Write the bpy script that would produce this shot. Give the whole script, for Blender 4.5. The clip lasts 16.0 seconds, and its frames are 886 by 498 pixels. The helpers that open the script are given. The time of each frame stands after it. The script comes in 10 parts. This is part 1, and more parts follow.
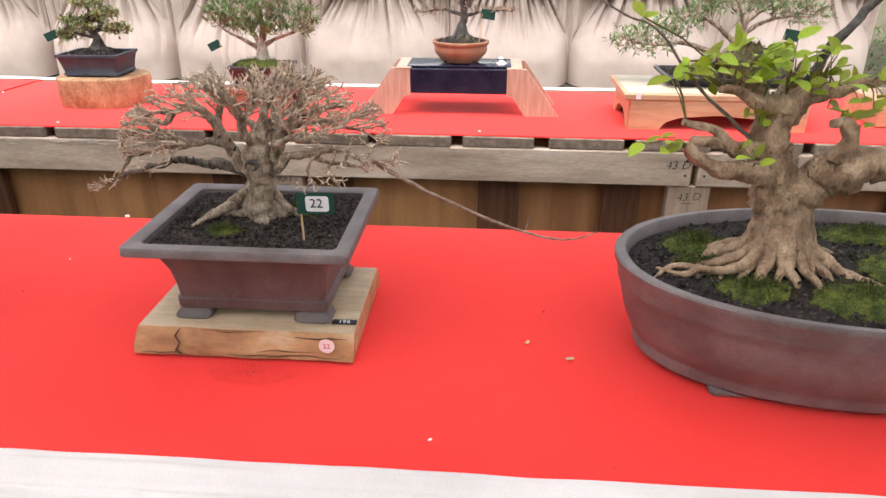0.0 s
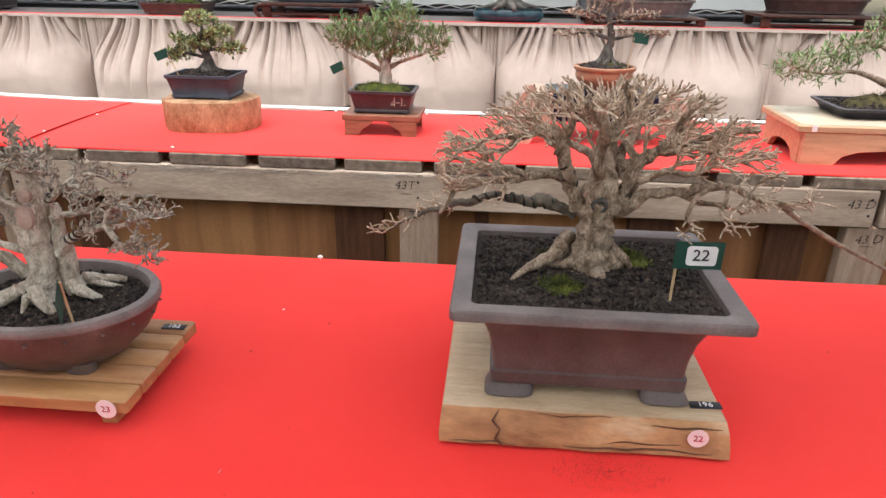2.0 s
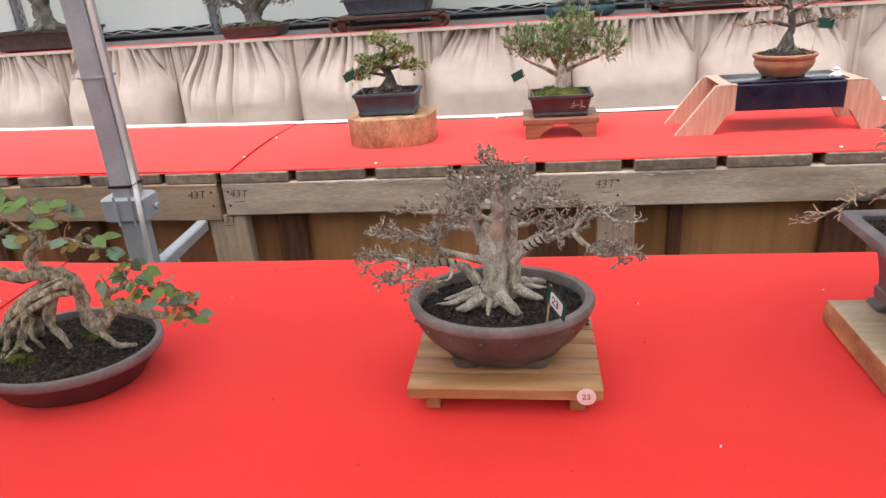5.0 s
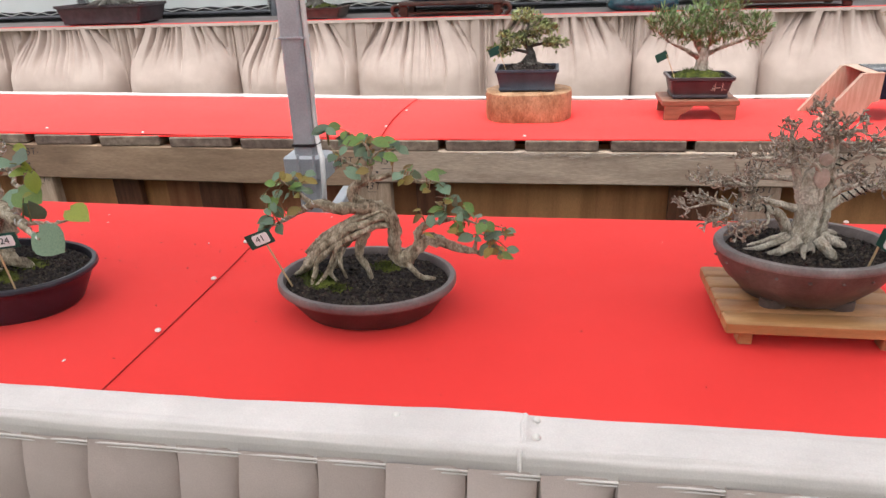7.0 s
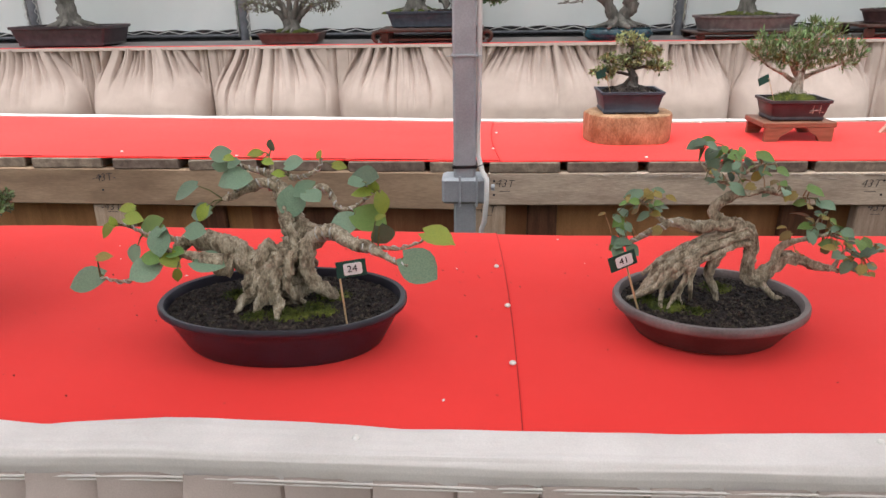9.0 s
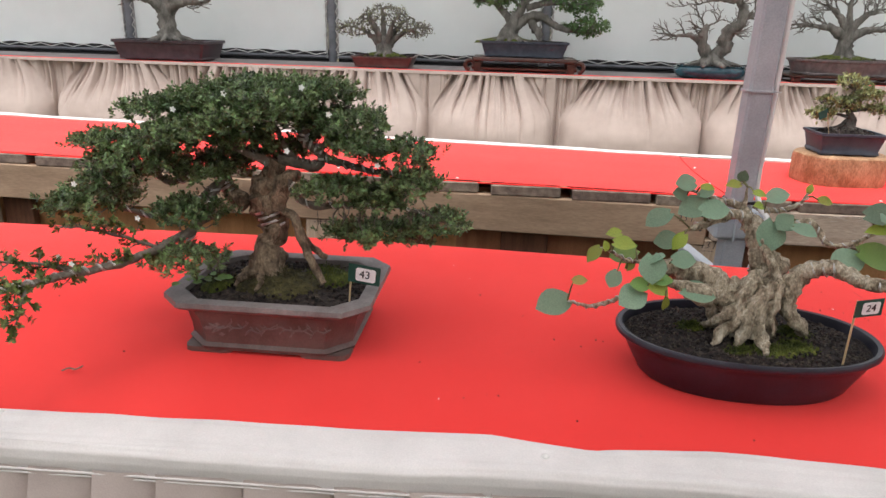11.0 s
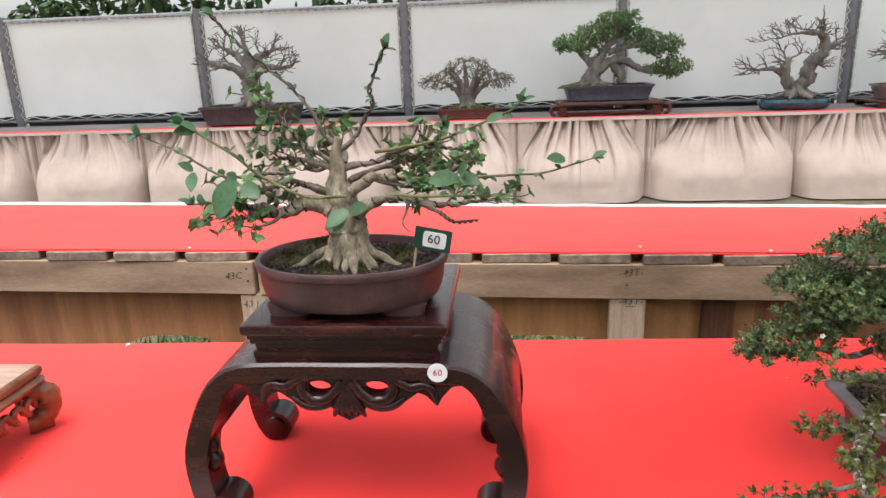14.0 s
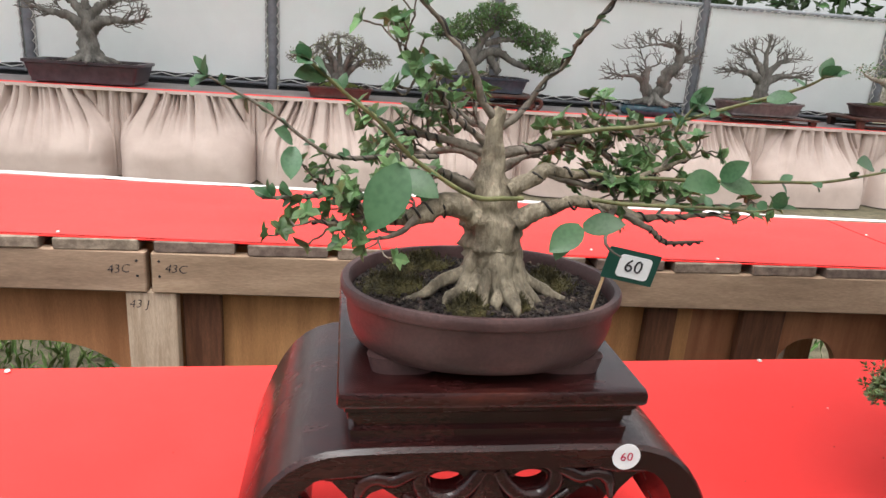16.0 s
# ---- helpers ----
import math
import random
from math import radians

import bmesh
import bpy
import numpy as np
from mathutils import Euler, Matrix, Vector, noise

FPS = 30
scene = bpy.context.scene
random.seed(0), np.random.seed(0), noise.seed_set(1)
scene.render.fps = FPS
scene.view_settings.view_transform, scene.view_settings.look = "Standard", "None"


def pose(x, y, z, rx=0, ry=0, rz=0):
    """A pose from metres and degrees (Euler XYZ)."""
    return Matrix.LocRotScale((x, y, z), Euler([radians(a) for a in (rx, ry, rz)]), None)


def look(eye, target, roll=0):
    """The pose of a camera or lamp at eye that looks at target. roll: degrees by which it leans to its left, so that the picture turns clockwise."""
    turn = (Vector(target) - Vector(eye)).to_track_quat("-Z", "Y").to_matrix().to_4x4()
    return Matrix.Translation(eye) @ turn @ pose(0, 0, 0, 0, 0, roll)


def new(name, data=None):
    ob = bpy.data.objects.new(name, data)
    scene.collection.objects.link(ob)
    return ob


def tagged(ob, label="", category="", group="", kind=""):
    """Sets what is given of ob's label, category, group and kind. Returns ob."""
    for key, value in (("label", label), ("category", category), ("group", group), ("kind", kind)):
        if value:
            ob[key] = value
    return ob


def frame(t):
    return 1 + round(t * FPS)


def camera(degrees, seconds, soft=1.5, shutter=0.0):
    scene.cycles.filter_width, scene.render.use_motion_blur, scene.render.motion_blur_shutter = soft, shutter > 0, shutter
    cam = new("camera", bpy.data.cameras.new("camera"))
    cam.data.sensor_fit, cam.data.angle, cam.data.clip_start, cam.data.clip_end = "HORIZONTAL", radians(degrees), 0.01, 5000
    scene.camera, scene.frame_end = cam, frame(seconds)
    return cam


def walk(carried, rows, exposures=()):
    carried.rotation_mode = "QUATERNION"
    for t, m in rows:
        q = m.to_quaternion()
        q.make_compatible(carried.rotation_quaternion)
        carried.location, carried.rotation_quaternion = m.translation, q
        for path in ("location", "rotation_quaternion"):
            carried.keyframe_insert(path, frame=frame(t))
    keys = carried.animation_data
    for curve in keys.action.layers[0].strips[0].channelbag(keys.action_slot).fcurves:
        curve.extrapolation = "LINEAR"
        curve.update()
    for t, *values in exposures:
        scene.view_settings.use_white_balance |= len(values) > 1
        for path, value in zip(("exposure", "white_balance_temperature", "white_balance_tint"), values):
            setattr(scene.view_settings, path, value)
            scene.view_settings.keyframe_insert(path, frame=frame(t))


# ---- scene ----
cam = camera(67.1, 16.0)
PATH = [(0, (-0.715, 0.948, 1.439), (-0.847, 2.747, 0.577), 0.1),
    (0.5, (-0.84, 0.95, 1.442), (-1.16, 2.751, 0.633), -0.5),
    (1, (-0.942, 1.033, 1.432), (-1.16, 2.854, 0.635), -3.3),
    (1.5, (-1.02, 1.107, 1.408), (-1.113, 2.94, 0.614), -3.2),
    (1.7, (-1.055, 1.117, 1.397), (-1.048, 2.986, 0.684), -0.0),
    (2, (-1.14, 1.1, 1.385), (-1.283, 2.936, 0.604), 0.9),
    (2.5, (-1.36, 1.05, 1.391), (-1.609, 2.865, 0.589), 0.5)]
PATH += [(3, (-1.508, 1.011, 1.397), (-1.758, 2.823, 0.588), -1.4),
    (3.5, (-1.566, 0.981, 1.404), (-1.784, 2.784, 0.567), -0.6),
    (3.7, (-1.576, 0.971, 1.407), (-1.795, 2.776, 0.574), -0.5),
    (5.8, (-1.625, 1.031, 1.427), (-1.937, 2.861, 0.681), -6.7),
    (6, (-1.656, 1.053, 1.414), (-1.98, 2.881, 0.67), -6.7),
    (6.5, (-1.805, 0.992, 1.396), (-2.054, 2.799, 0.575), -6.0),
    (7, (-1.985, 0.85, 1.402), (-2.29, 2.662, 0.611), -2.2)]
PATH += [(7.5, (-2.117, 0.811, 1.402), (-2.534, 2.632, 0.688), -1.7),
    (8, (-2.28, 0.85, 1.391), (-2.615, 2.699, 0.708), -7.1),
    (8.2, (-2.345, 0.863, 1.383), (-2.66, 2.707, 0.674), -5.0),
    (10.3, (-2.957, 0.805, 1.396), (-2.898, 2.672, 0.681), -2.2),
    (10.5, (-3.016, 0.815, 1.394), (-2.983, 2.695, 0.713), -3.1),
    (11, (-3.204, 0.815, 1.382), (-3.371, 2.7, 0.733), 1.6),
    (11.5, (-3.375, 0.747, 1.422), (-3.563, 2.622, 0.753), 0.4)]
PATH += [(12, (-3.469, 0.686, 1.444), (-3.66, 2.565, 0.788), -0.8),
    (12.5, (-3.58, 0.697, 1.47), (-3.875, 2.567, 0.827), -3.9),
    (13, (-3.808, 0.81, 1.49), (-4.202, 2.66, 0.838), -5.7),
    (13.5, (-4.007, 0.825, 1.502), (-4.34, 2.704, 0.904), -1.8),
    (14, (-4.2, 0.778, 1.535), (-4.382, 2.692, 0.984), -2.1),
    (14.5, (-4.295, 0.771, 1.52), (-4.382, 2.682, 0.936), 0.6),
    (15, (-4.361, 0.824, 1.493), (-4.397, 2.741, 0.924), 2.7)]
PATH += [(15.5, (-4.468, 0.986, 1.459), (-4.245, 2.872, 0.833), 4.1),
    (16, (-4.521, 1.046, 1.492), (-4.223, 2.935, 0.906), 4.1)]
EXPOSURE = [(0.0, 1.13), (1.0, 1.0), (2.0, 0.98), (3.5, 0.95), (6.0, 0.92), (6.8, 0.9), (8.0, 0.74), (11.0, 0.72), (12.0, 0.72), (12.5, 0.74), (13.0, 0.85), (13.5, 0.95), (14.5, 0.88), (15.5, 0.80), (16.0, 0.84)]
walk(cam, [(t, look(eye, target, roll)) for t, eye, target, roll in PATH], EXPOSURE)

# ---- world, sun and exposure ----
world = bpy.data.worlds.new("overcast_sky")
scene.world = world
world.use_nodes = True
wn = world.node_tree.nodes
wl = world.node_tree.links
bg = wn["Background"]
bg.inputs["Strength"].default_value = 0.15
sky = wn.new("ShaderNodeTexSky")
sky.sky_type = "NISHITA"
sky.sun_disc = False
sky.sun_elevation = radians(72)
sky.sun_rotation = radians(199)
sky.air_density = 1.0
sky.dust_density = 4.0
wash = wn.new("ShaderNodeHueSaturation")
wash.inputs["Saturation"].default_value = 0.22
wl.new(sky.outputs["Color"], wash.inputs["Color"])
wl.new(wash.outputs["Color"], bg.inputs["Color"])
sun = new("sun", bpy.data.lights.new("sun", "SUN"))
sun.data.energy = 2.0
sun.data.angle = radians(50)
sun.data.color = (1.0, 0.985, 0.975)
sun.matrix_world = look((-3.4, -0.6, 9.0), (-2.4, 2.2, 0.0))


# ---- materials ----
def mat(name, a, b, scale=18.0, rough=0.6, bump=0.15, fine=220.0, stretch=(1, 1, 1), metal=0.0, spec=0.4,
        speck=0.25, rnd=0.0, island=0.0, sss=0.0, coat=0.0, c=None, edge=(0.38, 0.64), detail=5.0, sheen=0.0):
    m = bpy.data.materials.new(name)
    m.use_nodes = True
    t = m.node_tree
    n, l = t.nodes, t.links
    p = n["Principled BSDF"]
    tc = n.new("ShaderNodeTexCoord")
    mp = n.new("ShaderNodeMapping")
    mp.inputs["Scale"].default_value = stretch
    l.new(tc.outputs["Object"], mp.inputs["Vector"])
    big = n.new("ShaderNodeTexNoise")
    big.inputs["Scale"].default_value = scale
    big.inputs["Detail"].default_value = detail
    big.inputs["Roughness"].default_value = 0.6
    small = n.new("ShaderNodeTexNoise")
    small.inputs["Scale"].default_value = fine
    small.inputs["Detail"].default_value = 3.0
    l.new(mp.outputs["Vector"], big.inputs["Vector"])
    l.new(mp.outputs["Vector"], small.inputs["Vector"])
    r = n.new("ShaderNodeValToRGB")
    r.color_ramp.elements[0].position, r.color_ramp.elements[1].position = edge
    r.color_ramp.elements[0].color = (*a, 1)
    r.color_ramp.elements[1].color = (*b, 1)
    if c:
        e = r.color_ramp.elements.new(min(0.98, edge[1] + 0.12))
        e.color = (*c, 1)
    l.new(big.outputs["Fac"], r.inputs["Fac"])
    col = r.outputs["Color"]
    hs = n.new("ShaderNodeHueSaturation")
    vr = n.new("ShaderNodeMapRange")
    vr.inputs["From Min"].default_value, vr.inputs["From Max"].default_value = 0.25, 0.75
    vr.inputs["To Min"].default_value, vr.inputs["To Max"].default_value = 1 - speck, 1 + speck
    l.new(small.outputs["Fac"], vr.inputs["Value"])
    val = vr.outputs["Result"]
    if rnd or island:
        src = n.new("ShaderNodeObjectInfo") if rnd else n.new("ShaderNodeNewGeometry")
        amount = rnd or island
        rr = n.new("ShaderNodeMapRange")
        rr.inputs["To Min"].default_value, rr.inputs["To Max"].default_value = 1 - amount, 1 + amount
        l.new(src.outputs["Random" if rnd else "Random Per Island"], rr.inputs["Value"])
        mu = n.new("ShaderNodeMath")
        mu.operation = "MULTIPLY"
        l.new(val, mu.inputs[0])
        l.new(rr.outputs["Result"], mu.inputs[1])
        val = mu.outputs["Value"]
        hu = n.new("ShaderNodeMapRange")
        hu.inputs["To Min"].default_value, hu.inputs["To Max"].default_value = 0.5 - amount * 0.05, 0.5 + amount * 0.05
        l.new(src.outputs["Random" if rnd else "Random Per Island"], hu.inputs["Value"])
        l.new(hu.outputs["Result"], hs.inputs["Hue"])
    l.new(val, hs.inputs["Value"])
    l.new(col, hs.inputs["Color"])
    l.new(hs.outputs["Color"], p.inputs["Base Color"])
    rg = n.new("ShaderNodeMapRange")
    rg.inputs["To Min"].default_value, rg.inputs["To Max"].default_value = max(0.04, rough - 0.12), min(1, rough + 0.12)
    l.new(big.outputs["Fac"], rg.inputs["Value"])
    l.new(rg.outputs["Result"], p.inputs["Roughness"])
    p.inputs["Metallic"].default_value = metal
    p.inputs["Specular IOR Level"].default_value = spec
    p.inputs["Coat Weight"].default_value = coat
    p.inputs["Coat Roughness"].default_value = 0.15
    p.inputs["Sheen Weight"].default_value = sheen
    if bump:
        ad = n.new("ShaderNodeMath")
        ad.operation = "ADD"
        l.new(big.outputs["Fac"], ad.inputs[0])
        l.new(small.outputs["Fac"], ad.inputs[1])
        bp = n.new("ShaderNodeBump")
        bp.inputs["Strength"].default_value = bump
        bp.inputs["Distance"].default_value = 0.004
        l.new(ad.outputs["Value"], bp.inputs["Height"])
        l.new(bp.outputs["Normal"], p.inputs["Normal"])
    if sss:
        tr = n.new("ShaderNodeBsdfTranslucent")
        l.new(hs.outputs["Color"], tr.inputs["Color"])
        mx = n.new("ShaderNodeMixShader")
        mx.inputs["Fac"].default_value = sss
        l.new(p.outputs["BSDF"], mx.inputs[1])
        l.new(tr.outputs["BSDF"], mx.inputs[2])
        l.new(mx.outputs["Shader"], n["Material Output"].inputs["Surface"])
    return m


RED = mat("red_felt", (0.82, 0.037, 0.032), (0.88, 0.046, 0.040), 2.5, 0.95, 0.12, 900, spec=0.14, speck=0.06, sheen=0.12)
HEM = mat("white_cloth", (0.64, 0.605, 0.59), (0.74, 0.70, 0.685), 6, 0.85, 0.08, 500, spec=0.2, speck=0.06)
SKIRT = mat("cream_cloth", (0.475, 0.378, 0.332), (0.56, 0.455, 0.405), 3, 0.8, 0.12, 600, spec=0.25, speck=0.05, sheen=0.1)
SKIRT_F = mat("pale_pleated_cloth", (0.45, 0.375, 0.345), (0.55, 0.465, 0.435), 4, 0.8, 0.12, 600, spec=0.25, speck=0.06, sheen=0.1)
PALLET = mat("weathered_pine", (0.27, 0.20, 0.155), (0.46, 0.365, 0.29), 2.6, 0.8, 0.25, 55, stretch=(1.0, 5, 7), speck=0.2, rnd=0.14, c=(0.50, 0.42, 0.36), edge=(0.34, 0.62))
DECK = mat("grey_pallet_board", (0.14, 0.10, 0.078), (0.27, 0.205, 0.16), 7, 0.85, 0.25, 70, stretch=(5, 0.8, 6), speck=0.16, rnd=0.3)
SPLINTER = mat("pale_frayed_wood", (0.36, 0.30, 0.26), (0.56, 0.49, 0.43), 40, 0.9, 0.1, 300, speck=0.3)
PALLETWARM = mat("tan_pine_beam", (0.20, 0.13, 0.084), (0.36, 0.25, 0.168), 2.2, 0.8, 0.2, 45, stretch=(1.1, 4, 5), speck=0.14, rnd=0.1, c=(0.40, 0.31, 0.23), edge=(0.34, 0.62))
STUD = mat("raw_pine_stud", (0.34, 0.245, 0.175), (0.47, 0.36, 0.275), 8, 0.75, 0.3, 110, stretch=(9, 9, 0.7), speck=0.2, rnd=0.15)
PLY = mat("varnished_plywood", (0.32, 0.14, 0.066), (0.47, 0.225, 0.108), 3, 0.5, 0.2, 160, stretch=(6, 3, 0.5), speck=0.2, rnd=0.22)
DARKLEG = mat("dark_stained_timber", (0.085, 0.035, 0.02), (0.16, 0.07, 0.038), 9, 0.55, 0.2, 160, stretch=(7, 5, 0.7), speck=0.25)
GRASS = mat("lawn", (0.085, 0.076, 0.045), (0.16, 0.14, 0.088), 9, 0.9, 0.6, 120, speck=0.5, c=(0.28, 0.235, 0.15))
BLADE = mat("grass_blade", (0.065, 0.125, 0.03), (0.16, 0.23, 0.07), 6, 0.7, 0.0, 90, island=0.5, sss=0.2, c=(0.45, 0.38, 0.2))
STEEL = mat("grey_painted_steel", (0.33, 0.355, 0.39), (0.41, 0.44, 0.475), 12, 0.45, 0.06, 260, metal=0.15, speck=0.1)
POSTGREY = mat("dull_steel", (0.15, 0.16, 0.18), (0.21, 0.22, 0.245), 12, 0.5, 0.06, 200, metal=0.2, speck=0.12)
CABLE = mat("white_cable", (0.62, 0.62, 0.62), (0.72, 0.72, 0.7), 12, 0.5, 0.03, 200, speck=0.05)
BLACKTIE = mat("black_plastic", (0.012, 0.012, 0.014), (0.03, 0.03, 0.034), 30, 0.45, 0.05, 300)
GREYCLOTH = mat("grey_ground_cloth", (0.17, 0.155, 0.155), (0.25, 0.23, 0.228), 3, 0.9, 0.1, 200, speck=0.08)
# dark tone that stands in for the shade below the wall panels
GAPSHADE = mat("painted_gap_shade", (0.045, 0.047, 0.05), (0.07, 0.072, 0.075), 5, 0.9, 0.1, 200, speck=0.1)
WALL = mat("white_panel_fabric", (0.74, 0.79, 0.785), (0.79, 0.84, 0.835), 1.2, 0.85, 0.06, 300, speck=0.03, spec=0.2)
CLAY = mat("brown_unglazed_clay", (0.078, 0.052, 0.046), (0.138, 0.098, 0.088), 22, 0.5, 0.14, 320, speck=0.14, spec=0.45, c=(0.19, 0.15, 0.138))
CLAYGREY = mat("grey_brown_clay", (0.118, 0.096, 0.095), (0.19, 0.16, 0.158), 16, 0.46, 0.12, 320, speck=0.14, spec=0.5, c=(0.245, 0.215, 0.21))
CLAYDARK = mat("dark_purple_clay", (0.052, 0.027, 0.027), (0.092, 0.050, 0.048), 20, 0.5, 0.08, 320, speck=0.12, spec=0.35)
PLASTICPOT = mat("black_blue_pot", (0.014, 0.013, 0.022), (0.03, 0.028, 0.042), 16, 0.38, 0.05, 300, speck=0.12, spec=0.5)
BLUEGREYPOT = mat("blue_grey_clay", (0.034, 0.042, 0.062), (0.06, 0.068, 0.09), 18, 0.5, 0.06, 300, speck=0.1)
TERRA = mat("terracotta", (0.32, 0.145, 0.08), (0.44, 0.225, 0.135), 20, 0.55, 0.1, 300, speck=0.12)
BLUEGLAZE = mat("teal_glaze", (0.012, 0.05, 0.075), (0.03, 0.105, 0.135), 12, 0.2, 0.05, 200, speck=0.2, coat=0.4)
# the grey-brown clay again, with the upright wall's shade put into it
CLAYSHADED = mat("shaded_grey_brown_clay", (0.068, 0.053, 0.052), (0.118, 0.095, 0.093), 16, 0.42, 0.14, 320, speck=0.16, spec=0.5, c=(0.16, 0.135, 0.13))
RIMGREY = mat("pale_grey_rim", (0.15, 0.125, 0.12), (0.235, 0.205, 0.20), 22, 0.55, 0.1, 320, speck=0.15, spec=0.4)
REDCLAY = mat("red_brown_clay", (0.075, 0.047, 0.042), (0.11, 0.07, 0.062), 14, 0.45, 0.06, 200, speck=0.1)
MAROON = mat("maroon_clay", (0.042, 0.032, 0.038), (0.068, 0.053, 0.060), 14, 0.4, 0.06, 200, speck=0.1)
SOIL = mat("dark_soil_grains", (0.014, 0.010, 0.009), (0.06, 0.042, 0.036), 160, 0.85, 0.5, 600, speck=0.5, island=0.85, c=(0.19, 0.125, 0.095))
MOSS = mat("moss", (0.035, 0.05, 0.008), (0.13, 0.15, 0.022), 60, 0.95, 0.8, 500, speck=0.5, c=(0.22, 0.22, 0.05))
MOSSBROWN = mat("dry_moss", (0.04, 0.033, 0.014), (0.11, 0.095, 0.035), 70, 0.95, 0.8, 500, speck=0.5, c=(0.15, 0.15, 0.05))
BARK = mat("grey_brown_bark", (0.17, 0.115, 0.076), (0.45, 0.355, 0.27), 95, 0.85, 1.0, 420, speck=0.4, stretch=(1, 1, 0.55), edge=(0.36, 0.6), c=(0.53, 0.45, 0.36))
BARKOLIVE = mat("olive_brown_bark", (0.10, 0.083, 0.066), (0.21, 0.18, 0.145), 30, 0.85, 0.5, 200, speck=0.3, c=(0.25, 0.222, 0.185))
BARKPALE = mat("pale_grey_bark", (0.28, 0.23, 0.175), (0.58, 0.525, 0.445), 75, 0.8, 0.8, 420, speck=0.35, stretch=(1, 1, 0.6), edge=(0.34, 0.56), c=(0.64, 0.6, 0.52))
BARKFLARE = mat("smooth_grey_tan_bark", (0.115, 0.095, 0.066), (0.30, 0.255, 0.185), 60, 0.8, 0.6, 340, speck=0.28, stretch=(1, 1, 0.45), edge=(0.36, 0.6), c=(0.47, 0.41, 0.31))
# back row bark, greyed and lightened to paint in haze and glare
BARKHAZE = mat("haze_lightened_bark", (0.10, 0.094, 0.083), (0.225, 0.212, 0.19), 14, 0.85, 0.5, 120, speck=0.25, stretch=(1, 1, 0.4), c=(0.33, 0.315, 0.285))
BARKTWIST = mat("dark_twisted_bark", (0.085, 0.055, 0.035), (0.30, 0.22, 0.15), 75, 0.8, 0.9, 380, speck=0.4, stretch=(1, 1, 0.6), edge=(0.36, 0.6), c=(0.38, 0.30, 0.21))
BARKTAN = mat("tan_bark", (0.20, 0.122, 0.073), (0.45, 0.315, 0.21), 40, 0.78, 0.9, 340, speck=0.26, stretch=(1, 1, 0.5), edge=(0.36, 0.6), c=(0.54, 0.40, 0.27))
BARKROOT = mat("ridged_pale_bark", (0.13, 0.095, 0.06), (0.44, 0.37, 0.275), 100, 0.88, 1.0, 420, speck=0.4, stretch=(1, 1, 0.5), edge=(0.33, 0.55), c=(0.56, 0.5, 0.4))
BARKDARK = mat("dark_grey_bark", (0.05, 0.045, 0.04), (0.13, 0.118, 0.105), 40, 0.85, 0.6, 250, speck=0.3, c=(0.2, 0.185, 0.165))
TWIGPALE = mat("pale_tan_twig", (0.32, 0.235, 0.165), (0.66, 0.54, 0.42), 140, 0.8, 0.3, 400, speck=0.4)
TWIGGREY = mat("pale_grey_twig", (0.20, 0.17, 0.142), (0.52, 0.475, 0.41), 150, 0.8, 0.4, 420, speck=0.5)
TWIGRED = mat("reddish_twig", (0.21, 0.145, 0.11), (0.38, 0.29, 0.225), 120, 0.8, 0.3, 400, speck=0.3)
SHOOT = mat("green_shoot", (0.10, 0.085, 0.035), (0.17, 0.17, 0.06), 60, 0.6, 0.2, 300, speck=0.2)
WIRE = mat("aluminium_wire", (0.45, 0.44, 0.42), (0.6, 0.59, 0.57), 60, 0.35, 0.05, 300, metal=0.8)
WIREBLACK = mat("dark_wire", (0.02, 0.018, 0.016), (0.05, 0.045, 0.04), 60, 0.4, 0.05, 300, metal=0.3)
LEAFDARK = mat("glossy_dark_leaf", (0.072, 0.112, 0.042), (0.185, 0.245, 0.095), 22, 0.38, 0.05, 200, island=0.65, sss=0.14, spec=0.5, speck=0.2)
LEAFCASC = mat("olive_small_leaf", (0.07, 0.095, 0.022), (0.16, 0.185, 0.05), 30, 0.45, 0.05, 200, island=0.5, sss=0.12, speck=0.2)
LEAFBLUE = mat("blue_green_leaf", (0.135, 0.215, 0.14), (0.185, 0.28, 0.18), 24, 0.42, 0.03, 160, rnd=0.4, sss=0.2, speck=0.05, detail=2.0)
LEAFLIME = mat("lime_leaf", (0.20, 0.27, 0.04), (0.32, 0.37, 0.06), 40, 0.45, 0.05, 160, rnd=0.3, sss=0.25, speck=0.15)
LEAFMID = mat("mid_green_leaf", (0.075, 0.15, 0.06), (0.165, 0.28, 0.11), 30, 0.4, 0.1, 260, island=0.4, rnd=0.0, sss=0.2, speck=0.15)
LEAFBIG = mat("broad_green_leaf", (0.055, 0.13, 0.058), (0.072, 0.16, 0.072), 8, 0.38, 0.03, 60, rnd=0.3, sss=0.2, speck=0.03, detail=1.0)
LEAFBRIGHT = mat("bright_young_leaf", (0.22, 0.35, 0.02), (0.44, 0.52, 0.045), 25, 0.45, 0.12, 260, rnd=0.35, sss=0.28, speck=0.12)
LEAFOLIVE = mat("olive_needle", (0.10, 0.155, 0.06), (0.22, 0.30, 0.12), 20, 0.5, 0.0, 200, island=0.45, sss=0.1)
SCARPINK = mat("pinkish_bare_wood", (0.36, 0.255, 0.215), (0.47, 0.36, 0.31), 60, 0.6, 0.15, 300, speck=0.12)
TWIGBUD = mat("brown_bud", (0.19, 0.135, 0.10), (0.36, 0.28, 0.21), 150, 0.75, 0.2, 400, speck=0.3)
SHOOTRED = mat("reddish_petiole", (0.22, 0.10, 0.045), (0.32, 0.17, 0.07), 60, 0.6, 0.1, 300, speck=0.2)
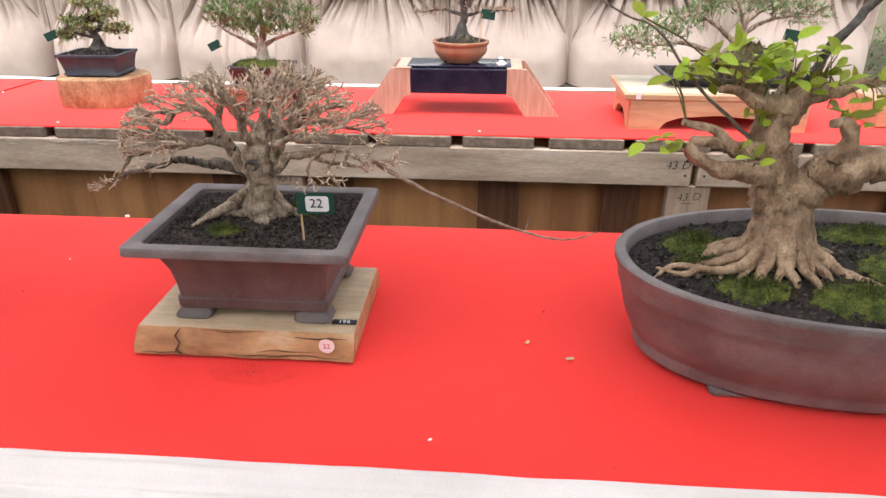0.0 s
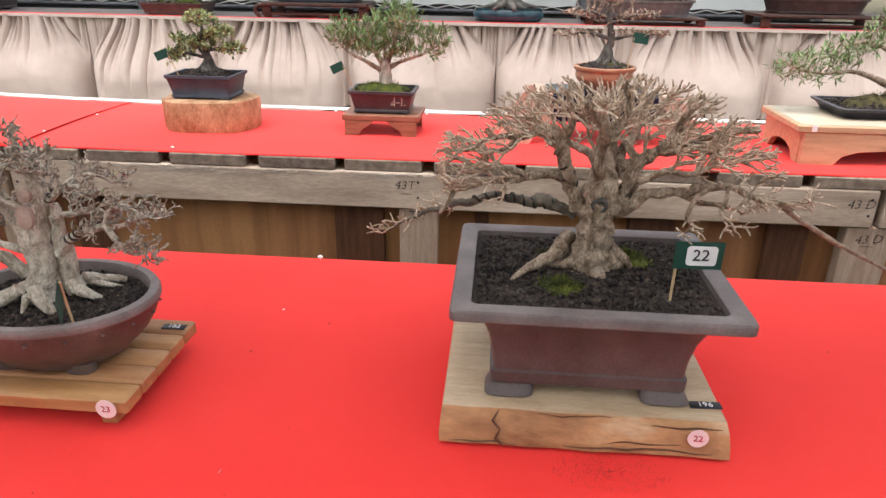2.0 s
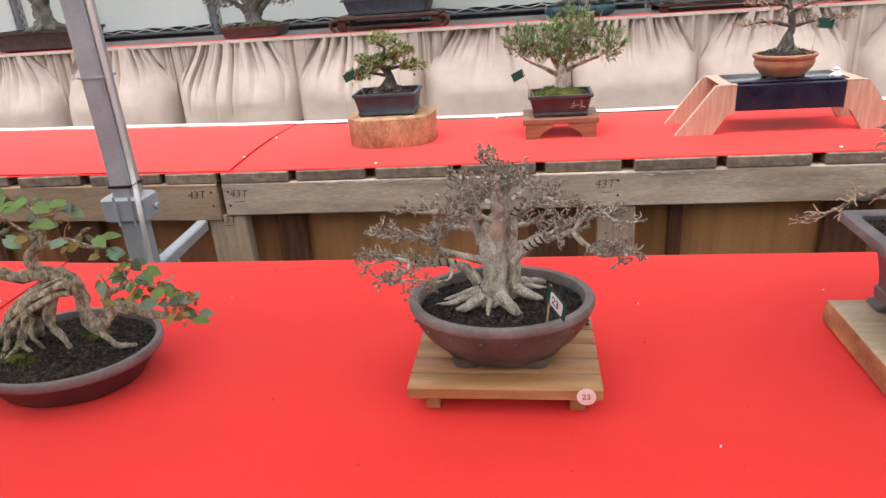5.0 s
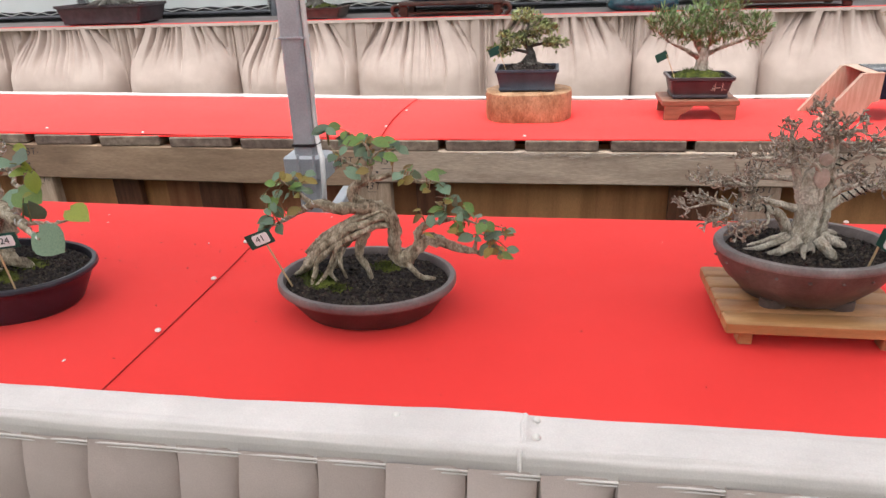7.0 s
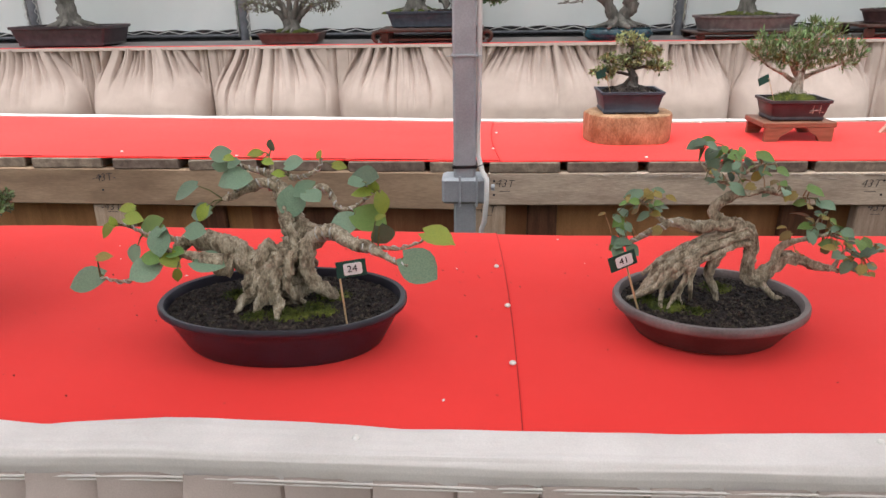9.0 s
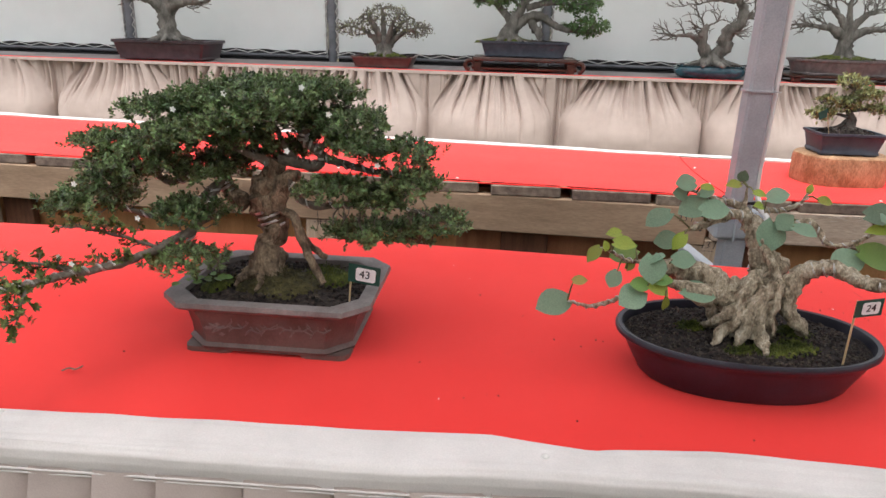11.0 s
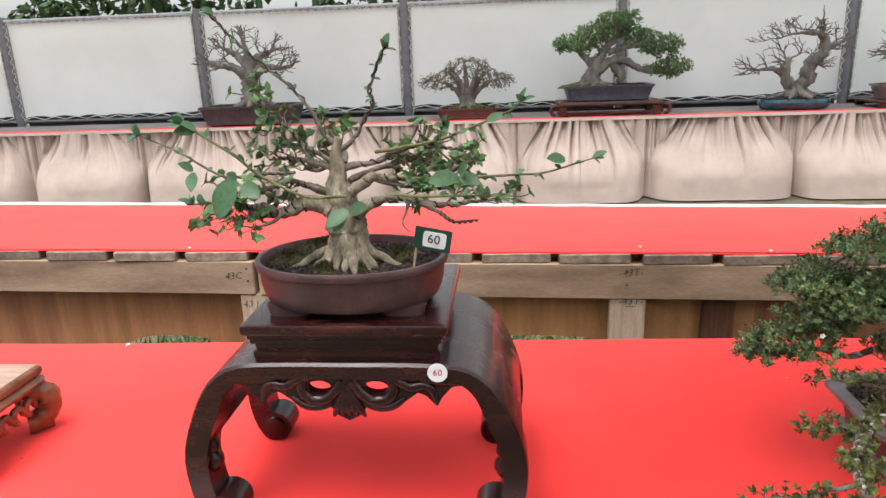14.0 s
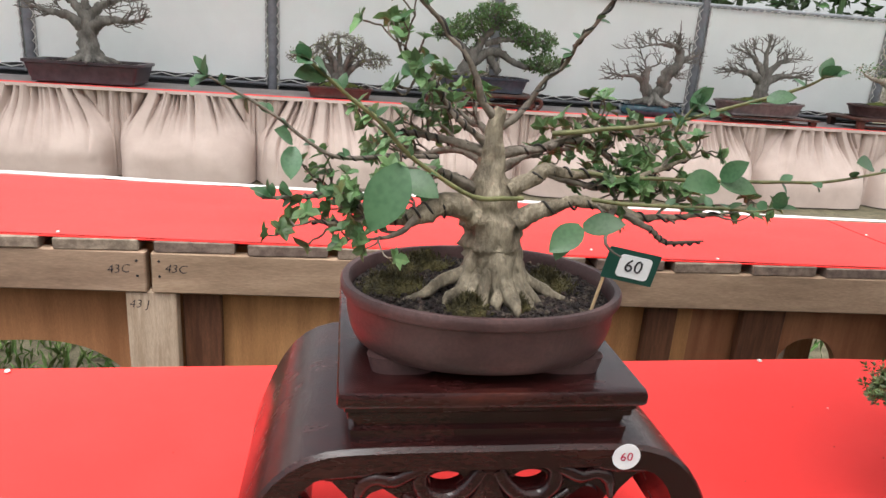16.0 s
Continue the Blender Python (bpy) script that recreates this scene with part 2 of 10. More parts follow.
LEAFGREEN = mat("fresh_green_leaf", (0.12, 0.22, 0.055), (0.2, 0.32, 0.085), 40, 0.42, 0.03, 160, rnd=0.3, sss=0.22, speck=0.06, detail=2.0)
SHOOTDARK = mat("olive_green_shoot", (0.10, 0.105, 0.04), (0.20, 0.20, 0.085), 40, 0.5, 0.1, 200, speck=0.2)
LEAFYELLOW = mat("yellow_green_leaf", (0.10, 0.13, 0.05), (0.36, 0.37, 0.16), 14, 0.5, 0.0, 200, island=0.5, sss=0.15)
# leaf green lightened to put the back row's haze into the colour
LEAFFAR = mat("far_green_leaf", (0.075, 0.15, 0.05), (0.18, 0.29, 0.11), 5, 0.5, 0.0, 60, island=0.45, sss=0.2)
LEAFWOODS = mat("woodland_leaf", (0.02, 0.045, 0.015), (0.06, 0.11, 0.035), 2, 0.7, 0.0, 30, island=0.5)
LEAFBUD = mat("bronze_young_leaf", (0.22, 0.15, 0.04), (0.30, 0.24, 0.07), 25, 0.5, 0.1, 260, rnd=0.35, sss=0.2, speck=0.12)
PETAL = mat("white_petal", (0.75, 0.75, 0.72), (0.85, 0.85, 0.82), 30, 0.6, 0.0, 200, speck=0.05)
SLABTOP = mat("planed_slab_top", (0.43, 0.315, 0.20), (0.57, 0.445, 0.31), 8, 0.6, 0.15, 120, stretch=(1.0, 6, 6), speck=0.12)
SLABWOOD = mat("pine_slab", (0.22, 0.09, 0.038), (0.47, 0.25, 0.115), 7, 0.62, 0.35, 90, stretch=(1.0, 2.0, 2.4), speck=0.14, edge=(0.32, 0.56), c=(0.58, 0.41, 0.26))
PALEPLANK = mat("pale_plank", (0.33, 0.155, 0.066), (0.45, 0.245, 0.115), 9, 0.5, 0.12, 140, stretch=(1, 7, 8), speck=0.12, rnd=0.12)
STUMPWOOD = mat("split_stump_wood", (0.26, 0.13, 0.06), (0.47, 0.29, 0.165), 9, 0.7, 0.5, 90, stretch=(2.5, 2.5, 1.4), speck=0.3, c=(0.54, 0.38, 0.24))
REDWOOD = mat("red_brown_wood", (0.19, 0.078, 0.045), (0.28, 0.128, 0.08), 12, 0.5, 0.1, 160, stretch=(1, 7, 7), speck=0.12)
BEECH = mat("light_beech", (0.41, 0.275, 0.20), (0.51, 0.37, 0.29), 14, 0.5, 0.08, 160, stretch=(8, 4, 0.8), speck=0.08)
MAPLE = mat("honey_board", (0.43, 0.27, 0.155), (0.53, 0.355, 0.22), 10, 0.45, 0.08, 160, stretch=(0.8, 6, 6), speck=0.08)
MAPLETOP = mat("pale_cream_board", (0.50, 0.42, 0.31), (0.58, 0.50, 0.38), 10, 0.35, 0.05, 160, stretch=(0.8, 6, 6), speck=0.05, coat=0.2)
BLACKLAC = mat("blue_black_lacquer", (0.012, 0.013, 0.03), (0.022, 0.024, 0.045), 10, 0.22, 0.02, 160, coat=0.5)
ROSEWOOD = mat("dark_rosewood", (0.013, 0.0035, 0.004), (0.036, 0.009, 0.008), 9, 0.25, 0.05, 180, stretch=(0.9, 3, 3), speck=0.35, coat=0.0, spec=0.44, c=(0.085, 0.02, 0.013))
# grey sheen of the carved stand's top, put into the colour
SHEENTOP = mat("sheen_toned_top_board", (0.33, 0.215, 0.155), (0.44, 0.315, 0.24), 9, 0.42, 0.12, 140, stretch=(1, 7, 8), speck=0.12, rnd=0.12)
CARVED = mat("brown_carved_wood", (0.105, 0.034, 0.013), (0.22, 0.08, 0.031), 16, 0.35, 0.1, 180, speck=0.2, coat=0.3)
FARSTAND = mat("far_dark_stand", (0.045, 0.02, 0.014), (0.09, 0.04, 0.028), 10, 0.4, 0.05, 100, speck=0.15)
FLAGGREEN = mat("dark_green_flag", (0.008, 0.055, 0.04), (0.012, 0.07, 0.052), 30, 0.5, 0.04, 400, speck=0.06)
PAPER = mat("white_paper", (0.76, 0.76, 0.78), (0.82, 0.82, 0.84), 40, 0.6, 0.03, 400, speck=0.03)
PINKPAPER = mat("pale_pink_paper", (0.84, 0.745, 0.765), (0.87, 0.79, 0.805), 40, 0.5, 0.03, 400, speck=0.03)
INK = mat("black_ink", (0.012, 0.012, 0.016), (0.03, 0.03, 0.04), 40, 0.5, 0.0, 300, speck=0.1)
INKRED = mat("red_ink", (0.42, 0.012, 0.05), (0.5, 0.02, 0.07), 40, 0.5, 0.0, 300, speck=0.1)
STICK = mat("bamboo_stick", (0.52, 0.36, 0.2), (0.62, 0.46, 0.28), 40, 0.6, 0.1, 300, stretch=(6, 6, 1), speck=0.1)
PIN = mat("white_pin", (0.72, 0.70, 0.66), (0.82, 0.8, 0.77), 60, 0.35, 0.0, 300, speck=0.05)
SEAMDARK = mat("seam_thread", (0.36, 0.016, 0.016), (0.44, 0.022, 0.022), 60, 0.9, 0.1, 300, speck=0.1)
STAIN = mat("soil_stain", (0.52, 0.04, 0.034), (0.66, 0.04, 0.034), 60, 0.95, 0.1, 400, speck=0.2)
CRUMB = mat("soil_crumb", (0.05, 0.02, 0.015), (0.12, 0.05, 0.035), 60, 0.9, 0.1, 300, island=0.5)
ROPE = mat("wall_lacing", (0.22, 0.22, 0.22), (0.4, 0.4, 0.4), 14, 0.7, 0.1, 100, speck=0.2)


# ---- mesh helpers ----
def sm(a, b, x):
    u = min(1.0, max(0.0, (x - a) / (b - a)))
    return u * u * (3 - 2 * u)


class Geo:
    """Vertices and faces gathered for one mesh."""

    def __init__(self):
        self.boxed = self.tubed = False
        self.v, self.f = [], []

    def add(self, verts, faces):
        o = len(self.v)
        self.v.extend(tuple(float(c) for c in p) for p in verts)
        self.f.extend(tuple(int(i) + o for i in f) for f in faces)
        return self

    def loft(self, rings, cap0=True, cap1=True, closed=True):
        n = len(rings[0])
        vs, fs = [p for r in rings for p in r], []
        for k in range(len(rings) - 1):
            for i in range(n if closed else n - 1):
                j = (i + 1) % n
                fs.append((k * n + i, k * n + j, (k + 1) * n + j, (k + 1) * n + i))
        if cap0:
            fs.append(tuple(range(n - 1, -1, -1)))
        if cap1:
            fs.append(tuple((len(rings) - 1) * n + i for i in range(n)))
        return self.add(vs, fs)

    def box(self, c, s, bevel=0.002, m=None):
        x, y, z = (q / 2 for q in s)
        b = min(bevel, x * 0.9, y * 0.9, z * 0.9)

        def ring8(h, i):
            u, w = x - i, y - i
            return [(u, -w + b, h), (u, w - b, h), (u - b, w, h), (-u + b, w, h), (-u, w - b, h), (-u, -w + b, h), (-u + b, -w, h), (u - b, -w, h)]
        rings = [ring8(-z, b), ring8(-z + b, 0), ring8(z - b, 0), ring8(z, b)]
        self.boxed = True
        mm = Matrix.Translation(c) @ (m or Matrix())
        return self.loft([[mm @ Vector(p) for p in r] for r in rings])

    def tube(self, pts, rad, n=6, rough=0.0, cap=True, flute=0.0, k=5, seed=0.0):
        self.tubed = True
        P = np.array([tuple(p) for p in pts], float)
        R = np.full(len(P), rad, float) if np.isscalar(rad) else np.array(rad, float)
        T = np.gradient(P, axis=0)
        T /= np.linalg.norm(T, axis=1)[:, None] + 1e-9
        u = np.cross(T[0], (0.31, 0.17, 0.93))
        if np.linalg.norm(u) < 0.05:
            u = np.cross(T[0], (1, 0, 0))
        u /= np.linalg.norm(u)
        ang = np.arange(n) * 2 * math.pi / n
        rings = []
        for i in range(len(P)):
            u = u - T[i] * np.dot(u, T[i])
            u /= np.linalg.norm(u) + 1e-9
            w = np.cross(T[i], u)
            rr = np.full(n, R[i])
            if flute:
                rr = rr * (1 + flute * np.sin(k * ang + seed + i * 0.12) + flute * 0.6 * np.sin((2 * k + 1) * ang + seed * 2 - i * 0.2))
            if rough:
                rr = rr * np.array([1 + rough * noise.noise(Vector((P[i][0] * 90 + math.cos(a) * 1.4 + seed, P[i][1] * 90 + math.sin(a) * 1.4, P[i][2] * 90)))
                                    + 0.55 * rough * noise.noise(Vector((P[i][0] * 330 + math.cos(a) * 3.6, P[i][1] * 330 + math.sin(a) * 3.6 + seed, P[i][2] * 330))) for a in ang])
            rings.append(P[i] + rr[:, None] * (np.cos(ang)[:, None] * u + np.sin(ang)[:, None] * w))
        return self.loft(rings, cap, cap)

    def scatter(self, base_v, base_f, mats):
        """Many copies of one small shape, mats: (n, 3, 4)."""
        M = np.array(mats)
        if not len(M):
            return self
        B = np.array(base_v, float)
        V = np.einsum("nij,kj->nki", M[:, :, :3], B) + M[:, None, :, 3]
        o = len(self.v)
        self.v.extend(map(tuple, V.reshape(-1, 3).tolist()))
        k = len(B)
        for i in range(len(M)):
            self.f.extend(tuple(j + o + i * k for j in f) for f in base_f)
        return self

    def grid(self, nx, ny, fn):
        vs = [fn(i / nx, j / ny) for j in range(ny + 1) for i in range(nx + 1)]
        fs = [(j * (nx + 1) + i, j * (nx + 1) + i + 1, (j + 1) * (nx + 1) + i + 1, (j + 1) * (nx + 1) + i) for j in range(ny) for i in range(nx)]
        return self.add(vs, fs)

    def prism(self, outline, depth, axis="y"):
        """A closed outline in (a, b), drawn out by depth about its plane."""
        def at(a, b, d):
            return (a, d, b) if axis == "y" else ((d, a, b) if axis == "x" else (a, b, d))
        return self.loft([[at(a, b, -depth / 2) for a, b in outline], [at(a, b, depth / 2) for a, b in outline]])

    def mesh(self, name, material, smooth=True):
        me = bpy.data.meshes.new(name)
        me.from_pydata(self.v, [], self.f)
        me.materials.append(material)
        if smooth:
            me.shade_smooth()
            me.set_sharp_from_angle(angle=radians(38 if self.boxed or not self.tubed else 78))
        me.update()
        return me


def part(name, geo, material, parent=None, label="", kind="", smooth=True, m=None):
    me = geo if isinstance(geo, bpy.types.Mesh) else geo.mesh(name, material, smooth)
    ob = new(name, me)
    if parent:
        ob.parent = parent
    if m is not None:
        ob.matrix_basis = m
    return tagged(ob, label=label, kind=kind)


def thing(name, at, label, category, group="", rz=0.0, kind=""):
    ob = new(name)
    ob.empty_display_size = 0.05
    ob.matrix_basis = pose(*at, 0, 0, rz)
    return tagged(ob, label, category, group, kind)


def structure(name, geo, material, label="", smooth=True):
    return tagged(part(name, geo, material, None, smooth=smooth), label=label, kind="structure")


def writing(text, size, material, parent, m, name="writing"):
    """Text as a thin mesh; m places its centre, letters in the local xy plane."""
    cu = bpy.data.curves.new("writing", "FONT")
    cu.body, cu.size, cu.align_x, cu.align_y, cu.extrude = text, size, "CENTER", "CENTER", 0.0002
    if name == "pencil_code":
        cu.offset, cu.shear = -0.0006, 0.18
    cu.resolution_u = 2
    tmp = bpy.data.objects.new("writing", cu)
    me = bpy.data.meshes.new_from_object(tmp)
    bpy.data.objects.remove(tmp)
    bpy.data.curves.remove(cu)
    me.materials.clear()
    me.materials.append(material)
    ob = new(name, me)
    ob.parent = parent
    ob.matrix_basis = m
    return ob


FACE = Matrix(((1, 0, 0, 0), (0, 0, -1, 0), (0, 1, 0, 0), (0, 0, 0, 1)))


def ell(a, b, z, n=56, e=2.0, cx=0.0, cy=0.0):
    out = []
    for i in range(n):
        t = 2 * math.pi * i / n
        c, s = math.cos(t), math.sin(t)
        out.append((cx + a * math.copysign(abs(c) ** (2 / e), c), cy + b * math.copysign(abs(s) ** (2 / e), s), z))
    return out


def rrect(a, b, z, r=0.01, k=4, cx=0.0, cy=0.0):
    out = []
    for q, (sx, sy) in enumerate(((1, 1), (-1, 1), (-1, -1), (1, -1))):
        for i in range(k + 1):
            t = (q + i / k) * math.pi / 2
            out.append((cx + sx * (a - r) + r * math.cos(t), cy + sy * (b - r) + r * math.sin(t), z))
    return out


def spline(pts, step):
    """A smooth line through pts, points about step apart; each pt may carry a radius as its fourth number."""
    P = [np.array(p, float) for p in pts]
    P = [2 * P[0] - P[1]] + P + [2 * P[-1] - P[-2]]
    out = []
    for i in range(1, len(P) - 2):
        a, b, c, d = P[i - 1:i + 3]
        k = max(2, int(np.linalg.norm((c - b)[:3]) / step))
        for j in range(k):
            t = j / k
            out.append(0.5 * (2 * b + (c - a) * t + (2 * a - 5 * b + 4 * c - d) * t * t + (3 * b - a - 3 * c + d) * t ** 3))
    out.append(P[-2])
    return np.array(out)


rng = np.random.default_rng(7)


def blob(c, r, n, shell=0.0):
    """n points in an ellipsoid; shell pushes them outwards."""
    d = rng.normal(size=(n, 3))
    d /= np.linalg.norm(d, axis=1)[:, None]
    q = (shell + (1 - shell) * rng.random(n)) ** (1 / 3)
    return np.array(c) + d * q[:, None] * np.array(r)


def along(paths, n, spread, up, start=0.3):
    """n points scattered about the outer part of some limbs."""
    out = []
    for _ in range(n):
        p = paths[rng.integers(0, len(paths))]
        k = (start + (1 - start) * rng.random()) * (len(p) - 1.001)
        i = int(k)
        a, b = np.array(p[i][:3]), np.array(p[i + 1][:3])
        out.append(a + (b - a) * (k - i) + rng.normal(size=3) * spread * np.array((1, 1, 0.7)) + (0, 0, up))
    return np.array(out)


def grow(seeds, attract, step, reach, kill, rounds=80, wander=0.25, lift=0.0, flat=1.0):
    """Branches that grow from seeds towards the attracting points. Returns places, parents and the number of seeds."""
    pos = [np.array(s, float) for s in seeds]
    par = [-1] * len(pos)
    A = np.array(attract)
    best, who = np.full(len(A), 9.0), np.zeros(len(A), int)

    def update(lo):
        nonlocal best, who
        N = np.array(pos[lo:])
        d = np.linalg.norm(A[:, None, :] - N[None], axis=2)
        k = d.argmin(1)
        dm = d[np.arange(len(A)), k]
        better = dm < best
        best, who = np.where(better, dm, best), np.where(better, k + lo, who)
    update(0)
    for _ in range(rounds):
        keep = best > kill
        A, best, who = A[keep], best[keep], who[keep]
        if not len(A):
            break
        near = best < reach
        if not near.any():
            break
        lo, sums = len(pos), {}
        for i in np.nonzero(near)[0]:
            v = A[i] - pos[who[i]]
            sums[who[i]] = sums.get(who[i], 0) + v / (np.linalg.norm(v) + 1e-9)
        for j, v in sums.items():
            v = v / (np.linalg.norm(v) + 1e-9) + rng.normal(size=3) * wander + np.array((0, 0, lift))
            v[2] *= flat
            pos.append(pos[j] + v / (np.linalg.norm(v) + 1e-9) * step)
            par.append(j)
        update(lo)
        if len(pos) > 6000:
            break
    return np.array(pos), par, len(seeds)


def twig_mesh(geo, pos, par, ns, tip, cap, power=2.3, base_r=None):
    """Tubes along grown branches, thicker towards the root. Returns each node's radius."""
    n = len(pos)
    r = np.full(n, 0.0)
    kids = [[] for _ in range(n)]
    for i in range(n - 1, -1, -1):
        r[i] = tip if not kids[i] else min(cap, sum(r[k] ** power for k in kids[i]) ** (1 / power))
        if par[i] >= 0:
            kids[par[i]].append(i)
    for i in range(n):
        ks = sorted(kids[i], key=lambda k: -r[k])
        for rank, k in enumerate(ks):
            if i >= ns and rank == 0:
                continue
            chain = [i, k]
            while kids[chain[-1]]:
                chain.append(max(kids[chain[-1]], key=lambda q: r[q]))
            rad = [r[c] for c in chain]
            rad[0] = rad[1]
            rad[-1] *= 0.6
            geo.tube(pos[chain], rad, 5 if rad[0] > tip * 2.2 else 4, cap=False)
    return r


def frame_of(d, up=None):
    """A turn whose x axis runs along d."""
    d = d / (np.linalg.norm(d) + 1e-9)
    u = rng.normal(size=3) * 0.6 + np.array((0, 0, 1.0)) if up is None else np.array(up, float)
    y = np.cross(u, d)
    y /= np.linalg.norm(y) + 1e-9
    return np.stack((d, y, np.cross(d, y)), axis=1)


def leaf_shape(w=0.5, fold=0.18, droop=0.12, n=3, tipw=0.0, heart=0.0):
    """A folded leaf, 1 long, along x."""
    vs, fs = [], []
    for i in range(n + 1):
        t = i / n
        half = w / 2 * (math.sin(math.pi * min(1, t * 0.93 + 0.07)) ** 0.8 + tipw * t)
        back = -heart * (1 - t) ** 3
        z = -droop * t * t
        vs += [(t, 0, z), (t + back, half, z + fold * half * 2), (t + back, -half, z + fold * half * 2)]
    for i in range(n):
        a, b = 3 * i, 3 * (i + 1)
        fs += [(a, b, b + 1, a + 1), (a, a + 2, b + 2, b)]
    return vs, fs


def mats34(points, dirs, sizes, ups=None):
    out = []
    for i, (p, d, s) in enumerate(zip(points, dirs, sizes)):
        F = frame_of(np.array(d, float), None if ups is None else ups[i]) * s
        out.append(np.concatenate((F, np.array(p, float)[:, None]), axis=1))
    return np.array(out)


SMALL_LEAF = ([(0, 0, 0), (0.5, 0.26, 0.06), (1, 0, -0.05), (0.5, -0.26, 0.06)], [(0, 1, 2), (0, 2, 3)])
NEEDLE = ([(0, 0, 0), (0.55, 0.1, 0.03), (1, 0, -0.02), (0.55, -0.1, 0.03)], [(0, 1, 2), (0, 2, 3)])
GRAIN = ([(1, 0, 0), (0, 1, 0), (-1, 0, 0), (0, -1, 0), (0, 0, 0.8), (0, 0, -0.8)],
         [(0, 1, 4), (1, 2, 4), (2, 3, 4), (3, 0, 4), (1, 0, 5), (2, 1, 5), (3, 2, 5), (0, 3, 5)])


def grains(geo, inside, n, size, z):
    pts = []
    while len(pts) < n:
        p = inside()
        pts.append((p[0], p[1], z(p[0], p[1]) + rng.normal() * size * 0.4))
    s = size * (0.5 + rng.random(n))
    return geo.scatter(*GRAIN, mats34(pts, rng.normal(size=(n, 3)), s))


def soil_bed(parent, a, b, z, n=900, e=2.0, size=0.0032, mound=0.012, rect=False):
    """A gently mounded bed of loose grains, shaped to its pot."""
    def top(x, y):
        q = max(0.0, 1 - (x / a) ** 2 - (y / b) ** 2)
        return z + mound * q + 0.002 * noise.noise(Vector((x * 40, y * 40, z)))
    g = Geo()
    rings = []
    for k in range(9, 0, -1):
        q = k / 9
        ring = rrect(a * q, b * q, 0, 0.012 * q) if rect else ell(a * q, b * q, 0, 40, e)
        rings.append([(x, y, top(x, y)) for x, y, _ in ring])
    g.loft(rings, False, True)

    def inside():
        while True:
            x, y = (rng.random(2) * 2 - 1) * 0.97
            if rect or abs(x) ** e + abs(y) ** e < 0.94:
                return x * a, y * b
    grains(g, inside, n, size, top)
    return part("soil", g, SOIL, parent, "loose dark potting grains", kind="stuff", smooth=False)


def moss_pad(parent, at, r, h, material=None, name="moss", n=260):
    """A low cushion with a ragged nap."""
    g = Geo()
    rings = []
    for k in range(7, 0, -1):
        q = k / 7
        rings.append([(x * (1 + 0.25 * noise.noise(Vector((x * 50 + at[0] * 30, y * 50, 1)))), y * (1 + 0.25 * noise.noise(Vector((x * 50, y * 50 + at[1] * 30, 5)))),
                       h * (1 - q ** 2.2) * (1 + 0.3 * noise.noise(Vector((x * 120, y * 120, at[0] * 9)))) - 0.003 * (q > 0.9)) for x, y, _ in ell(r[0] * q, r[1] * q, 0, 26)])
    g.loft(rings, False, True)
    pts = np.array([p for ring in rings for p in ring])
    pick = pts[rng.integers(0, len(pts), n)] + rng.normal(size=(n, 3)) * (min(r) * 0.06)
    pick[:, 2] = np.maximum(pick[:, 2], 0)
    g.scatter(*NEEDLE, mats34(pick, rng.normal(size=(n, 3)) * 0.6 + (0, 0, 1), 0.0045 + 0.004 * rng.random(n)))
    return part(name, g, material or MOSS, parent, m=Matrix.Translation(at), smooth=False)


def roots(parent, base, z, spread, r, angles, drop, n, material, waves=0.006, label=""):
    """Surface roots that run out from the trunk's foot and sink into the soil."""
    for i, a in enumerate(angles):
        L = spread * (0.7 + 0.5 * rng.random())
        c, s = math.cos(a), math.sin(a)
        rr = r * (0.7 + 0.5 * rng.random())
        side = rng.normal() * waves
        pts = [(base[0] + c * rr * 0.3, base[1] + s * rr * 0.3, z + drop * 1.6, rr * 1.1),
               (base[0] + c * L * 0.4 - s * side, base[1] + s * L * 0.4 + c * side, z + drop * 0.45, rr * 0.8),
               (base[0] + c * L * 0.75 + s * side, base[1] + s * L * 0.75 - c * side, z + drop * 0.12, rr * 0.5),
               (base[0] + c * L, base[1] + s * L, z - 0.004, rr * 0.22)]
        q = spline(pts, 0.006 if r < 0.02 else 0.03)
        part("root", Geo().tube(q[:, :3], np.maximum(q[:, 3], 0.0008), n, rough=0.25, seed=i), material, parent, label)


def limb(parent, pts, material, name="limb", n=10, step=0.007, rough=0.3, flute=0.0, k=5, label="", seed=0.0, gnarl=0.0):
    q = spline(pts, step)
    if gnarl:
        for i in range(len(q)):
            v = noise.noise_vector(Vector((q[i][0] * 38, q[i][1] * 38 + seed * 7, q[i][2] * 38)))
            q[i][:3] += np.array(v) * gnarl * min(1.0, i / 5)
    g = Geo().tube(q[:, :3], np.maximum(q[:, 3], 0.0004), n, rough=rough, flute=flute, k=k, seed=seed)
    part(name, g, material, parent, label)
    return [tuple(p[:3]) for p in q[:: max(1, int(0.008 / step))]]


def coil(parent, pts, r, turns, wire, material):
    """Wire wound round a branch."""
    q = spline(pts, 0.004)
    P, R = q[:, :3], q[:, 3]
    L = len(P)
    out = []
    for i in range(turns * 9):
        f = i / (turns * 9 - 1) * (L - 1.001)
        j = int(f)
        p = P[j] + (P[j + 1] - P[j]) * (f - j)
        F = frame_of(P[j + 1] - P[j], (0.2, 0.3, 1))
        a = i * 2 * math.pi / 9
        out.append(p + (F[:, 1] * math.cos(a) + F[:, 2] * math.sin(a)) * (R[j] * 0.86 + wire * 0.2))
    return part("wire", Geo().tube(out, wire, 5), material, parent, "wound training wire")


def pot_body(parent, rings, material, name="pot", label=""):
    return part(name, Geo().loft(rings, True, False), material, parent, label)


